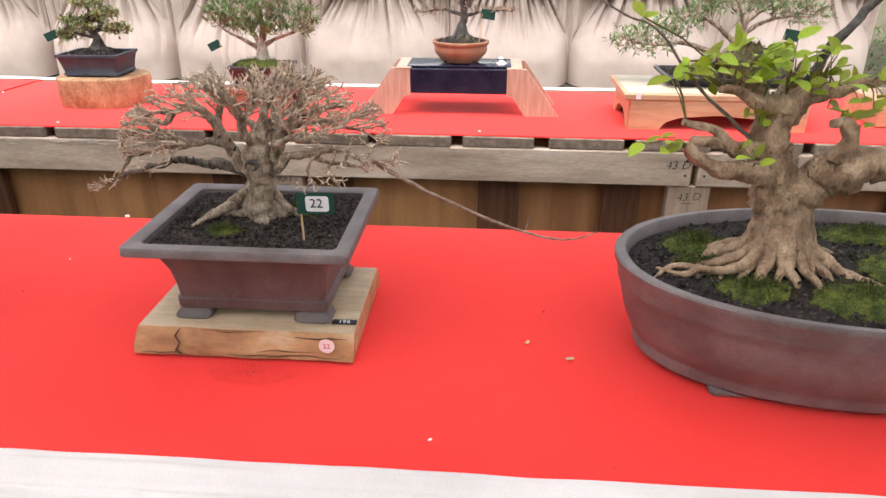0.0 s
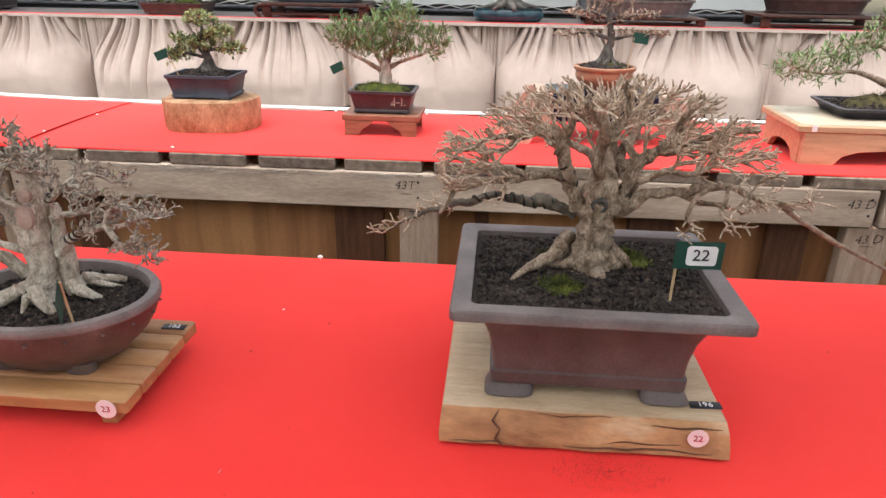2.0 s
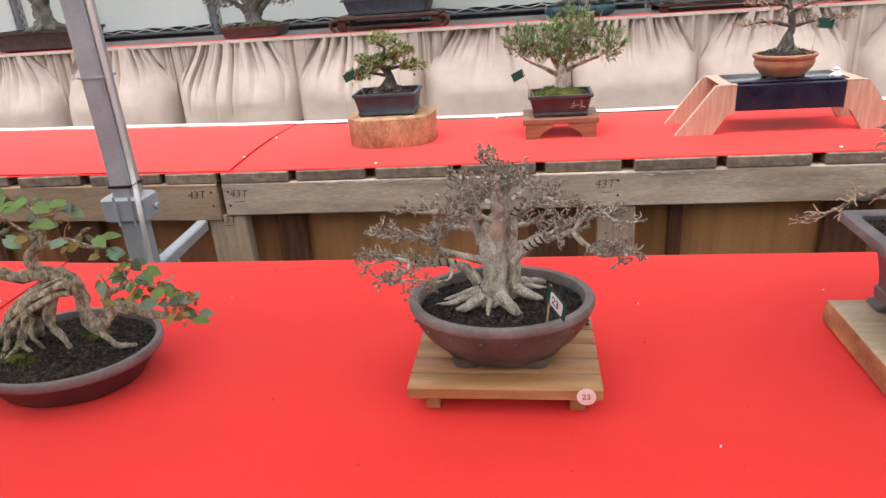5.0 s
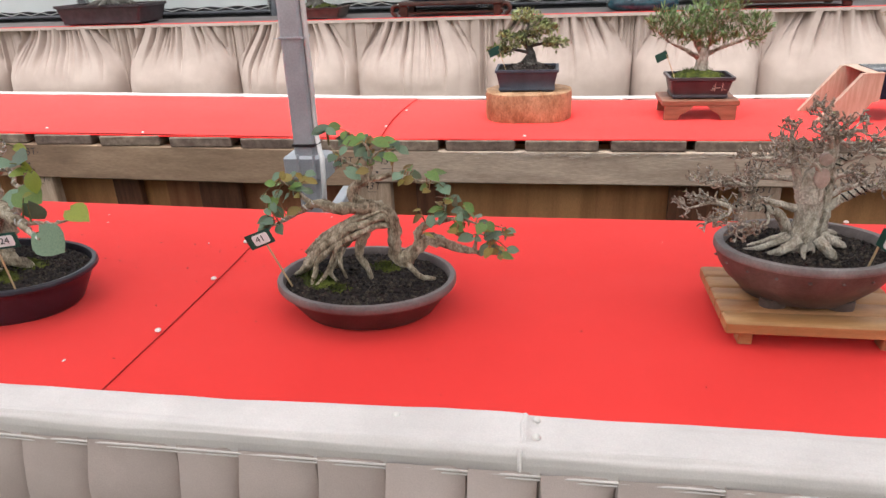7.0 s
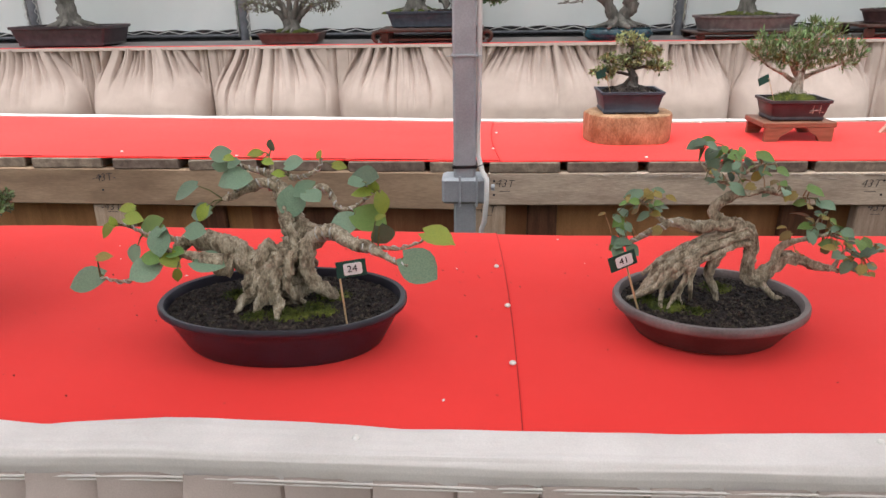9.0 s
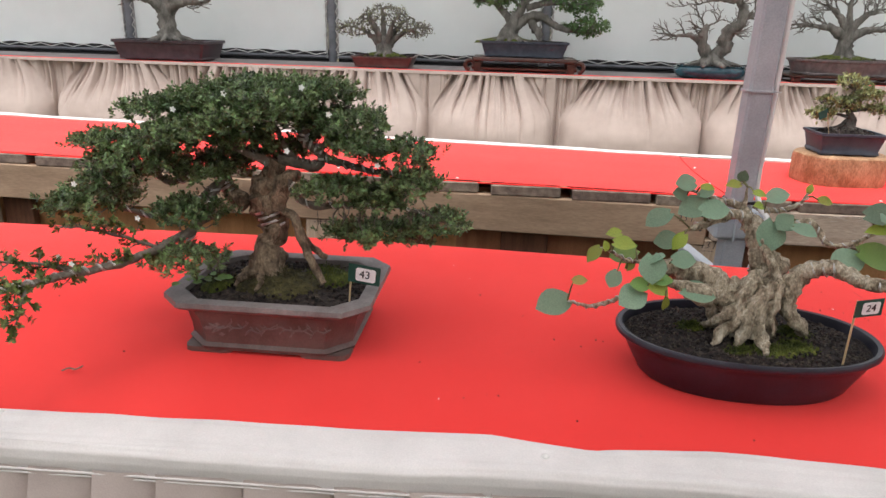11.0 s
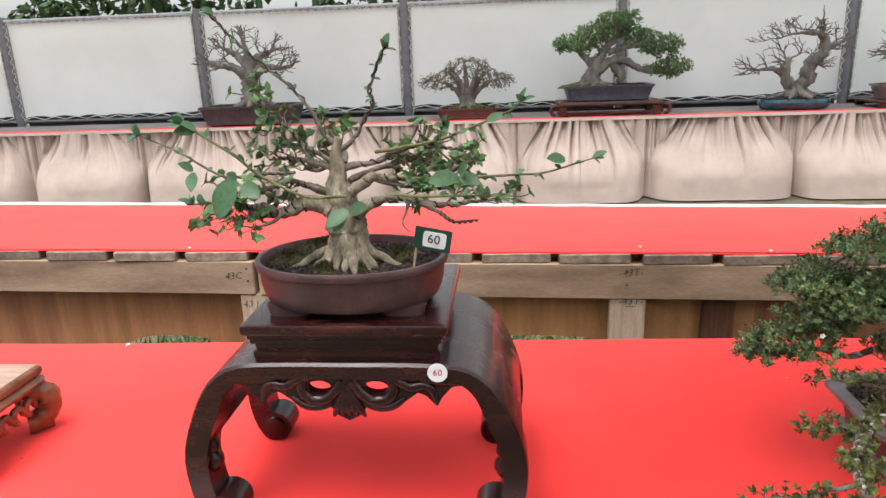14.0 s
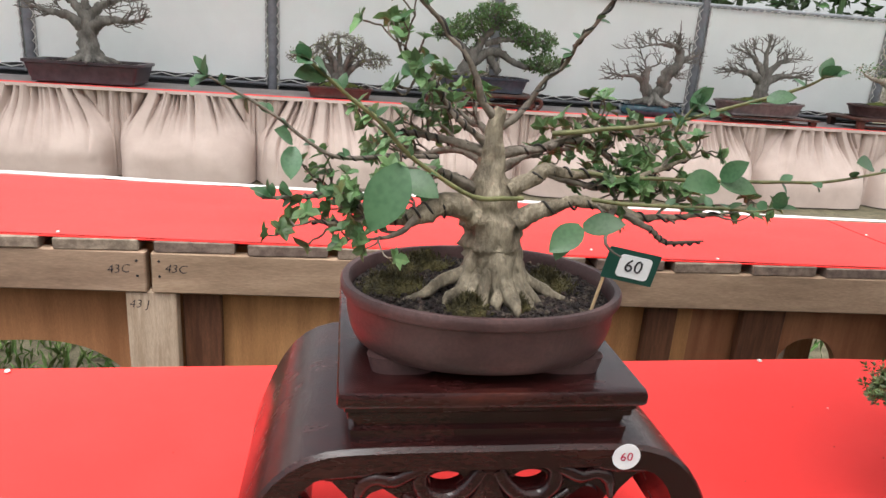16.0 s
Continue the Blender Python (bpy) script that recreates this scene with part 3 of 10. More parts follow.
def flag(at, lean, turn, text, h=0.062, w=0.046, side=1):
    """A number flag on a thin stick stuck into the soil."""
    t = thing("number_flag", at, "small dark green number flag on a wooden stick in the soil", "flag", "number flags", turn)
    tilt = pose(0, 0, 0, lean[0], lean[1], 0)
    fh = w * 0.62
    part("stick", Geo().tube([(0, 0, -0.01), (0, 0, h + fh * 0.95)], 0.0014, 8), STICK, t, "pale bamboo stick", m=tilt)
    cx = side * w * 0.42
    b = part("flag", Geo().box((cx, -0.002, h + fh / 2), (w, 0.0012, fh), 0.0005), FLAGGREEN, t, m=tilt)
    part("label", Geo().loft([rr for rr in ([(x, -0.0028, z) for x, z, _ in rrect(w * 0.31, fh * 0.35, 0, fh * 0.12, 4, cx + w * 0.05, h + fh * 0.5)], [(x, -0.0036, z) for x, z, _ in rrect(w * 0.31, fh * 0.35, 0, fh * 0.12, 4, cx + w * 0.05, h + fh * 0.5)])]), PAPER, b, "white paper label")
    if text:
        writing(text, fh * 0.58, INK, b, Matrix.Translation((cx + w * 0.03, -0.0042, h + fh * 0.52)) @ FACE)
    return t


def round_sticker(at, text, paper, ink, r=0.0125, rz=0.0):
    t = thing("round_sticker", at, "round white paper sticker with a red number on the stand", "sticker", "stickers", rz)
    part("paper", Geo().loft([[(x, -0.0003, y) for x, y, _ in ell(r, r, 0, 28)], [(x, -0.0011, y) for x, y, _ in ell(r, r, 0, 28)]]), paper, t)
    writing(text, r * 0.95, ink, t, Matrix.Translation((0, -0.0014, 0)) @ FACE)
    return t


# ---- ground, far surroundings ----
H1, Z3 = 0.92, 0.872


def z2(x):
    return 0.892 + 0.010 * max(0.0, -x - 2.6)


def y2f(x):
    return 2.868 + 0.02 * max(0.0, -x - 2.6)


def y2b(x):
    return 3.50 + 0.045 * max(0.0, -x - 1.9)


def yfe2(x):
    """The front edge of the front table."""
    return float(np.interp(x, (-4.4, -4.0, -3.75, -3.3, -3.12, -2.95, -2.6), (1.384, 1.390, 1.400, 1.412, 1.424, 1.428, 1.419)))


def yhem(x):
    """The inner edge of the pale band, pulled in at the pins."""
    return float(np.interp(x, (-4.4, -3.8, -3.45, -3.2, -3.085, -3.06, -2.95, -2.78, -2.67, -2.36, -2.1), (1.441, 1.463, 1.475, 1.487, 1.473, 1.479, 1.489, 1.486, 1.474, 1.473, 1.482)))


g = Geo().grid(90, 60, lambda u, v: ((u - 0.5) * 240, -60 + v * 220, 0.03 * noise.noise(Vector((u * 90, v * 90, 0))) * (1 if abs(u - 0.5) > 0.05 else 0.2)))
structure("ground", g, GRASS, "short worn lawn with dry straw patches")


def grass_tufts():
    n = 9000
    pts = np.column_stack((rng.uniform(-6.2, 3.6, n), rng.uniform(2.9, 6.4, n), np.zeros(n)))
    n2 = 3500
    pts2 = np.column_stack((rng.uniform(2.4, 7.5, n2), rng.uniform(6.5, 13, n2), np.zeros(n2)))
    n3 = 5000
    pts3 = np.column_stack((rng.uniform(-6.4, -2.5, n3), rng.uniform(3.1, 5.2, n3), np.zeros(n3)))
    pts = np.concatenate((pts, pts2, pts3))
    d = rng.normal(size=(len(pts), 3)) * (0.6, 0.6, 0.15) + (0, 0, 1)
    gg = Geo().scatter(*NEEDLE, mats34(pts, d, 0.05 + 0.06 * rng.random(len(pts))))
    return tagged(part("grass", gg, BLADE, None, "loose green and straw grass blades", smooth=False), category="grass", kind="stuff")


grass_tufts()


def woods():
    """A dark belt of trees far behind the panels."""
    gg = Geo()
    pts = []
    for i in range(34):
        x, y = -30 + i * 2.1 + rng.normal() * 0.6, 24 + rng.random() * 6
        top = 5.0 + 3.5 * rng.random()
        for c in range(7):
            b = blob((x + rng.normal() * 0.8, y + rng.normal() * 0.6, top * (0.25 + 0.65 * rng.random())), (1.3, 1.1, 0.9), 60, 0.5)
            pts.append(b)
    pts = np.concatenate(pts)
    gg.scatter(*SMALL_LEAF, mats34(pts, rng.normal(size=pts.shape), 0.35 + 0.35 * rng.random(len(pts))))
    for i in range(34):
        x = -30 + i * 2.1
        gg.tube([(x, 26, 0), (x + 0.2, 26.2, 2.5), (x + 0.1, 26, 5)], [0.22, 0.17, 0.06], 7)
    return tagged(part("far_woods", gg, LEAFWOODS, None, "dark belt of leafy trees behind the show", smooth=False), category="trees", kind="stuff")


woods()


def hedge():
    """A tall leafy belt behind the visitors' side, unseen, added to cut light and reflections."""
    pts = []
    for i in range(30):
        x, y = -22 + i * 1.3, -11 + rng.normal() * 0.8
        for c in range(7):
            pts.append(blob((x + rng.normal() * 0.6, y + rng.normal() * 0.5, 0.4 + c * 0.75 + rng.random() * 0.4), (1.0, 0.8, 0.7), 46, 0.4))
    pts = np.concatenate(pts)
    gg = Geo().scatter(*SMALL_LEAF, mats34(pts, rng.normal(size=pts.shape), 0.4 + 0.35 * rng.random(len(pts))))
    return tagged(part("unseen_leaf_screen", gg, LEAFWOODS, None, "dark leafy screen added out of view to block light from behind", smooth=False), category="hedge", kind="stuff")


hedge()

# ---- front table ----
X0, X1 = -7.4, 1.6
XS = -2.54


def front_table():
    t = thing("front_table", (0, 0, 0), "long low timber display table under red felt and pale skirt", "table")
    for i in range(6):
        w = (X1 - X0) / 6
        part("table_board", Geo().box((X0 + w * (i + 0.5), 1.765, H1 - 0.018), (w - 0.004, 0.66, 0.024), 0.002), DECK, t)
        for y in (1.50, 2.05):
            part("leg", Geo().box((X0 + w * (i + 0.5), y, 0.445), (0.07, 0.05, 0.89), 0.003), STUD, t)
    return t


front_table()


def ybk(x):
    """The back edge of the front table."""
    return float(np.interp(x, (-5.2, -4.7, -3.85, -3.5, -2.4), (2.138, 2.152, 2.174, 2.182, 2.128)))


def rise(x, y):
    """The felt stands a little higher round the tall stand."""
    return 0.0175 * sm(-4.78, -4.64, x) * (1 - sm(-4.13, -3.98, x)) * sm(1.40, 1.50, y) * (1 - sm(1.80, 2.0, y))


def felt(name, xa, xb, ya, yb, z, nx, ny, lift=0.0, hang=0.03):
    """A felt sheet with faint creases, its back edge folded down."""
    def at(u, v):
        x = xa(v) + (xb(v) - xa(v)) * u
        if v < 0.94:
            y = ya(x) + (yb(x) - ya(x)) * v / 0.94
            zz = z(x) + lift + rise(x, y) + 0.0016 * noise.noise(Vector((x * 2.2, y * 7, 3))) + 0.0007 * noise.noise(Vector((x * 9, y * 16, 1)))
        else:
            y = yb(x) + 0.004
            zz = z(x) + lift - hang * (v - 0.94) / 0.06
        return (x, y, zz)
    return structure(name, Geo().grid(nx, ny, at), RED)


def seam_x(y):
    return XS + 0.035 * math.sin((y - 1.44) * 3.2) * 0.4 - 0.03 * (y - 1.6)


felt("felt_front_right", lambda v: XS - 0.10, lambda v: X1, lambda x: yfe2(x) + 0.01, ybk, lambda x: H1 - 0.0015, 160, 34)
felt("felt_front_left", lambda v: X0, lambda v: seam_x(1.45 + 0.72 * v), lambda x: yfe2(x) + 0.01, ybk, lambda x: H1 - 0.0015, 160, 34, lift=0.0022)
pts = [(seam_x(y) + 0.0006, y, H1 + 0.0004) for y in np.linspace(1.45, 2.15, 30)]
structure("felt_seam", Geo().tube(pts, 0.0007, 5), SEAMDARK, "dark overlapped seam in the red felt")


def hem(name, xa, xb, lift):
    """The pale cloth band along the table's front edge, turned over it."""
    prof = [(0.057, 0.0018), (0.046, 0.0035), (0.030, 0.0032), (0.012, 0.0036), (0.003, 0.0022), (-0.003, -0.004), (-0.004, -0.014), (-0.0025, -0.024), (0.001, -0.038)]
    n = int((xb - xa) / 0.012)

    def at(u, v):
        x = xa + (xb - xa) * u
        k = min(len(prof) - 1.001, v * (len(prof) - 1))
        i = int(k)
        f = k - i
        dy = prof[i][0] * (1 - f) + prof[i + 1][0] * f
        dz = prof[i][1] * (1 - f) + prof[i + 1][1] * f
        if dy > 0:
            dy *= (yhem(x) - yfe2(x)) / 0.057
        w = noise.noise(Vector((x * 7, v * 3, 4)))
        bend = 0.0
        for c, h, k in ((0.16, 0.0012, 2.0), (0.34, -0.0014, 1.3), (0.47, 0.0013, 1.7)):
            d = (v - c - 0.05 * noise.noise(Vector((x * k, c * 9, 1)))) / 0.022
            bend += h * math.exp(-d * d) * (0.6 + 0.8 * noise.noise(Vector((x * 2.3, c * 7, 6))))
        bend += 0.0012 * noise.noise(Vector((x * 5, v * 16, 2)))
        return (x, yfe2(x) + dy + 0.002 * w, H1 + dz + lift + bend + 0.0012 * noise.noise(Vector((x * 16, v * 5, 8))))
    return structure(name, Geo().grid(n, 44, at), HEM, "pale cloth band over the table edge")


hem("edge_band_right", -2.01, X1, 0.0)
hem("edge_band_left", X0, -2.0, 0.002)
for zz, rr in ((-0.0265, 0.0016), (-0.031, 0.0012)):
    structure("edge_piping", Geo().tube([(x, yfe2(x) - 0.0045, H1 + zz) for x in np.linspace(X0, X1, 220)], rr, 6), HEM)
structure("edge_fold", Geo().tube([(-2.003, 1.482, H1 + 0.003), (-2.006, 1.46, H1 + 0.0045), (-2.004, 1.435, H1 + 0.0045), (-2.007, 1.417, H1 + 0.001), (-2.006, 1.4135, H1 - 0.02)], [0.002, 0.003, 0.0026, 0.003, 0.0024], 7), HEM)


def pleated_skirt():
    """Knife pleats, each lying over the next."""
    g = Geo()
    x, cols = X0, []
    k = 0
    while x < X1:
        w = 0.072 + 0.042 * rng.random()
        bow = 0.015 + 0.016 * rng.random()
        for f, d in ((0.0, -0.014), (0.014, bow), (0.08, bow * 1.08), (0.25, bow * 0.95), (0.45, bow * 0.85), (0.65, bow * 0.65), (0.86, bow * 0.3), (0.965, 0.0), (0.985, -0.014)):
            cols.append((x + f * w, d, k))
        x += w
        k += 1
    sway = [rng.normal(size=2) for _ in range(k + 1)]
    zs = np.concatenate((np.linspace(H1 - 0.022, H1 - 0.12, 7), np.linspace(H1 - 0.14, 0.02, 26)))
    rows = []
    for z in zs:
        f = (H1 - z) / H1
        rows.append([(cx + 0.018 * f * sway[kk][0] * (d > 0.002), yfe2(cx) - 0.001 - d * (0.12 + 0.75 * sm(0.02, 0.10, f) + 1.1 * f) - 0.012 * f * abs(sway[kk][1]) * (d > 0.002)
                      + 0.010 * f * noise.noise(Vector((cx * 9, z * 7, 2))) + 0.0045 * sm(0.02, 0.08, f) * noise.noise(Vector((cx * 22, z * 5, 8))) + 0.0026 * noise.noise(Vector((cx * 34, z * 26, 5))), z) for cx, d, kk in cols])
    g.loft(rows, False, False, closed=False)
    return structure("table_skirt_front", g, SKIRT_F, "pale cream pleated cloth skirt")


pleated_skirt()

PIN_V, PIN_F = None, None


def pin(at, r=0.0047):
    t = thing("push_pin", at, "small white push pin holding the cloth", "pin", "push pins")
    part("head", Geo().loft([ell(r, r, 0, 14), ell(r, r * 0.95, 0.0015, 14), ell(r * 0.7, r * 0.7, 0.003, 14), ell(r * 0.2, r * 0.2, 0.0036, 14)]), PIN, t)
    part("shank", Geo().tube([(0, 0, 0), (0, 0, -0.006)], 0.0005, 6), WIRE, t)
    return t


for px, py in ((-2.538, 1.619), (-2.537, 1.792), (-2.55, 1.951), (-5.065, 2.129), (-3.682, 2.167), (-1.429, 2.122), (-3.786, 1.453), (-2.15, 1.462), (-2.72, 1.455),
               (-1.99, 1.44), (-1.99, 1.47), (-0.62, 1.452), (-3.14, 1.452), (-4.62, 1.425)):
    pin((px, py, H1 + 0.0045))
for px, py in ((-2.53, 3.03), (-2.512, 3.29), (-2.06, 2.90), (-1.72, 3.47), (-3.35, 2.91), (-1.39, 3.47), (-5.3, 2.95), (-3.75, 2.96), (-0.75, 2.9)):
    pin((px, py, z2(px) + 0.004))

# ---- second table, on pallets ----
felt("felt_second_right", lambda v: -2.62, lambda v: 2.3, lambda x: y2f(x) + 0.010, y2b, z2, 90, 26, hang=0.01)
felt("felt_second_left", lambda v: -7.8, lambda v: -2.513 - 0.02 * math.sin(3 * v), lambda x: y2f(x) + 0.010, y2b, z2, 90, 26, lift=0.003, hang=0.01)
pts = [(-2.512 - 0.02 * math.sin(3 * v), 2.866 + v * 0.65, z2(-2.6) + 0.0045) for v in np.linspace(0, 1, 24)]
structure("felt_seam_second", Geo().tube(pts, 0.0014, 5), SEAMDARK)
pts = [(x, y2f(x) + 0.009, z2(x) - 0.002 + 0.002 * noise.noise(Vector((x * 5, 0, 0)))) for x in np.linspace(-7.8, 2.3, 160)]
structure("felt_front_edge", Geo().tube(pts, 0.0032, 6), RED)


def back_trim():
    def at(u, v):
        x = -7.8 + 10.1 * u
        return (x, y2b(x) - 0.002 + 0.02 * v, z2(x) + 0.004 + 0.007 * math.sin(v * 2.6) + 0.003 * noise.noise(Vector((x * 6, v, 0))))
    structure("back_trim_second", Geo().grid(200, 6, at), HEM, "white cloth edging along the back of the table")


back_trim()


def pallet_table():
    t = thing("pallet_table", (0, 0, 0), "display table built of weathered timber pallets, pencil codes on the beams", "table")
    gaps = [-1.317 + 0.252 * k for k in range(14, -5, -1)] + [-2.553, -2.735] + [-3.0 - 0.258 * k for k in range(18)]
    for hi, lo in zip(gaps, gaps[1:]):
        c, w = (hi + lo) / 2, hi - lo - 0.034 + rng.normal() * 0.004
        if hi == -2.553 or lo == -2.553:
            w += 0.02
        part("deck_board", Geo().box((c + rng.normal() * 0.003, (y2f(c) + y2b(c)) / 2 + 0.001 + rng.normal() * 0.002, z2(c) - 0.0195), (w, y2b(c) - y2f(c) + 0.002, 0.033), 0.003, pose(0, 0, 0, 0, rng.normal() * 0.25, 0)), DECK, t)
    for a, b in ((-7.6, -5.066), (-5.052, -2.565), (-2.548, -0.122), (-0.104, 2.2)):
        c = (a + b) / 2
        tall = 0.122 if c < -2.6 else 0.106
        part("beam", Geo().box((c, y2f(c) + 0.019, z2(c) - 0.036 - tall / 2), (b - a, 0.04, tall), 0.004, pose(0, 0, 0, 0, 0.55 if c < -2.6 else 0, -1.146 if c < -2.6 else 0)), PALLETWARM if c < -2.6 else PALLET, t)
        # added board behind the beam; keeps lit ground out of the deck gaps
        part("runner", Geo().box((c, y2f(c) + 0.16, z2(c) - 0.038 - 0.055), (b - a, 0.03, 0.11), 0.003, pose(0, 0, 0, 0, 0.55 if c < -2.6 else 0, -1.146 if c < -2.6 else 0)), DECK, t)
        part("beam", Geo().box((c, y2b(c) - 0.05, z2(c) - 0.089), (b - a, 0.04, 0.106), 0.004), PALLET, t)
    for a, b in ((-2.617, -2.492), (-1.405, -1.295), (-0.18, -0.056), (-5.128, -4.99), (-3.851, -3.735), (1.05, 1.17), (-6.4, -6.28)):
        c = (a + b) / 2
        h = z2(c) - (0.158 if c < -2.6 else 0.142)
        part("stud", Geo().box((c, y2f(c) + 0.03, h / 2), (b - a, 0.045, h), 0.003), STUD, t)
        part("stud", Geo().box((c, y2b(c) - 0.06, h / 2), (b - a, 0.045, h), 0.003), STUD, t)
    for a, b in ((-2.418, -2.322), (-1.606, -1.459), (-3.535, -3.43), (-4.985, -4.875), (-3.2, -3.045), (-0.36, -0.25), (-0.75, -0.62), (0.5, 0.6), (-1.19, -1.15)):
        c = (a + b) / 2
        part("block", Geo().box((c, y2f(c) + 0.075, 0.37), (b - a, 0.03, 0.74), 0.003), DARKLEG, t)
    sl = Geo()
    for k in range(240):
        x = -2.25 + 1.1 * rng.random()
        z = z2(x) - 0.038 - abs(rng.normal()) * 0.007
        y = y2f(x) - 0.002 - 0.002 * rng.random()
        L = 0.008 + 0.02 * rng.random()
        sl.tube([(x, y, z), (x + L * 0.5, y - 0.002 * rng.random(), z + rng.normal() * 0.0015), (x + L, y - 0.001, z + rng.normal() * 0.002)], [0.0006, 0.0009, 0.0003], 4)
    part("frayed_edge", sl, SPLINTER, t, "pale frayed splinters along the beam edge", kind="stuff")
    codes = (("43T", -1.388, 0.820, "beam"), ("43T", -2.497, 0.822, "beam"), ("43T", -2.635, 0.822, "beam"), ("43T", -2.553, 0.735, "stud"), ("43T", -1.35, 0.742, "stud"),
             ("43 D", -0.165, 0.816, "beam"), ("43 D", -0.035, 0.816, "beam"), ("43 D", -0.118, 0.715, "stud"), ("43C", -5.14, 0.829, "beam"), ("43C", -4.985, 0.832, "beam"),
             ("43 J", -5.093, 0.721, "stud"), ("-43T-", -3.79, 0.839, "beam"), ("-43T-", -3.785, 0.737, "stud"))
    for text, cx, cz, on in codes:
        y = y2f(cx) + (-0.0015 if on == "beam" else 0.007)
        if on == "beam" and cx > -2.6:
            y = 2.867
        writing(text, 0.036, INK, t, Matrix.Translation((cx, y - 0.001, cz)) @ FACE @ pose(0, 0, 0, 0, 0, rng.normal() * 2), "pencil_code")
    for cx, cz in ((-1.385, 0.795), (-2.497, 0.797), (-2.553, 0.716), (-1.35, 0.72), (-3.785, 0.72), (-0.118, 0.695)):
        part("pencil_line", Geo().box((cx, y2f(cx) + (0.0058 if cz < 0.76 else -0.0012), cz), (0.034, 0.0006, 0.0016), 0.0002), INK, t)
    for cx in (-2.585, -2.53, -0.14, -0.085, -5.09, -5.03, -3.80, -1.35):
        for dz in (0.02, -0.025):
            part("nail_head", Geo().loft([[(cx + a, y2f(cx) - 0.0008, z2(cx) - 0.082 + dz + b) for a, b, _ in ell(0.004, 0.004, 0, 10)],
                                          [(cx + a, y2f(cx) - 0.0022, z2(cx) - 0.082 + dz + b) for a, b, _ in ell(0.0035, 0.0035, 0, 10)]]), BLACKTIE, t)
    return t


pallet_table()


def plywood(xa, xb, arch=None):
    """One upright panel under the second table; arch: middle, half width and height of a round cut-out."""
    g = Geo()
    n = 40
    back = 0.03
    rows = [[], [], [], []]
    for i in range(n + 1):
        x = xa + (xb - xa) * i / n
        y = y2f(x) + 0.105
        zb = 0.04
        if arch:
            q = (x - arch[0]) / arch[1]
            if abs(q) < 1:
                zb = 0.25 + (arch[2] - 0.25) * (1 - abs(q) ** 2.6) ** 0.5
        zt = z2(x) - 0.040
        for k, (yy, zz) in enumerate(((y, zb), (y, zt), (y + back, zt), (y + back, zb))):
            rows[k].append((x, yy, zz))
    g.loft(rows + [rows[0]], False, False, closed=False)
    p = structure("under_panel", g, PLY, "brown varnished plywood sheet", smooth=False)
    return p


for a, b, arch in ((-7.4, -5.90, None), (-5.899, -5.069, (-5.45, 0.345, 0.558)), (-5.068, -3.353, (-4.12, 0.74, 0.57)), (-3.352, -2.611, (-2.90, 0.16, 0.60)),
                   (-2.61, -2.331, None), (-2.33, -1.831, None), (-1.83, -1.471, None), (-1.47, -1.256, None), (-1.255, -0.701, None), (-0.70, -0.051, None), (-0.05, 0.909, None), (0.91, 2.2, None)):
    plywood(a, b, arch)


# ---- steel post ----
def steel_post():
    t = thing("steel_post", (-2.615, 2.5, 0), "grey painted square steel tent post with a clamp and white cable", "post")
    part("shaft", Geo().box((0, 0, 1.9), (0.056, 0.056, 3.8), 0.006), STEEL, t)
    part("base_plate", Geo().box((0, 0, 0.006), (0.18, 0.18, 0.012), 0.003), STEEL, t)
    c = part("clamp", Geo().box((0.0, 0, 0.915), (0.115, 0.078, 0.066), 0.006), STEEL, t)
    part("clamp_rib", Geo().box((-0.012, -0.046, 0.917), (0.006, 0.008, 0.08), 0.002), STEEL, c)
    part("clamp_rib", Geo().box((0.03, -0.046, 0.917), (0.006, 0.008, 0.08), 0.002), STEEL, c)
    part("bolt", Geo().tube([(0.067, 0, 0.915), (0.076, 0, 0.915)], 0.009, 6), STEEL, c)
    part("tie", Geo().loft([rrect(0.031, 0.031, 0.972, 0.004), rrect(0.0315, 0.0315, 0.975, 0.004), rrect(0.031, 0.031, 0.979, 0.004)]), BLACKTIE, t, "black cable tie")
    part("tie", Geo().loft([rrect(0.031, 0.031, 1.24, 0.004), rrect(0.0315, 0.0315, 1.243, 0.004), rrect(0.031, 0.031, 1.246, 0.004)]), STEEL, t, "wire tie")
    part("tie_tail", Geo().tube([(0.03, -0.03, 0.976), (0.044, -0.034, 0.982), (0.05, -0.03, 0.986)], 0.0012, 5), BLACKTIE, t)
    part("tie_tail", Geo().tube([(-0.03, -0.03, 1.243), (-0.042, -0.034, 1.243)], 0.001, 5), STEEL, t)
    part("tie_tail", Geo().tube([(0.03, -0.03, 1.243), (0.042, -0.034, 1.243)], 0.001, 5), STEEL, t)
    q = spline([(0.036, -0.012, 3.7), (0.035, -0.014, 2.2), (0.036, -0.014, 1.3), (0.034, -0.014, 1.0), (0.055, -0.05, 0.95), (0.05, -0.05, 0.84), (0.036, -0.03, 0.72), (0.037, -0.02, 0.02)], 0.05)
    part("cable", Geo().tube(q, 0.0065, 8), CABLE, t, "white mains cable")
    a, b = Vector((0.02, 0.02, 0.735)), Vector((-0.015, 0.36, 0.725))
    m = look(tuple((a + b) / 2), tuple(b)) @ pose(0, 0, 0, 0, 0, 0)
    part("brace", Geo().box((0, 0, 0), (0.034, 0.034, (b - a).length), 0.004, m.to_3x3().to_4x4()), STEEL, t, m=Matrix.Translation((a + b) / 2))
    return t


steel_post()


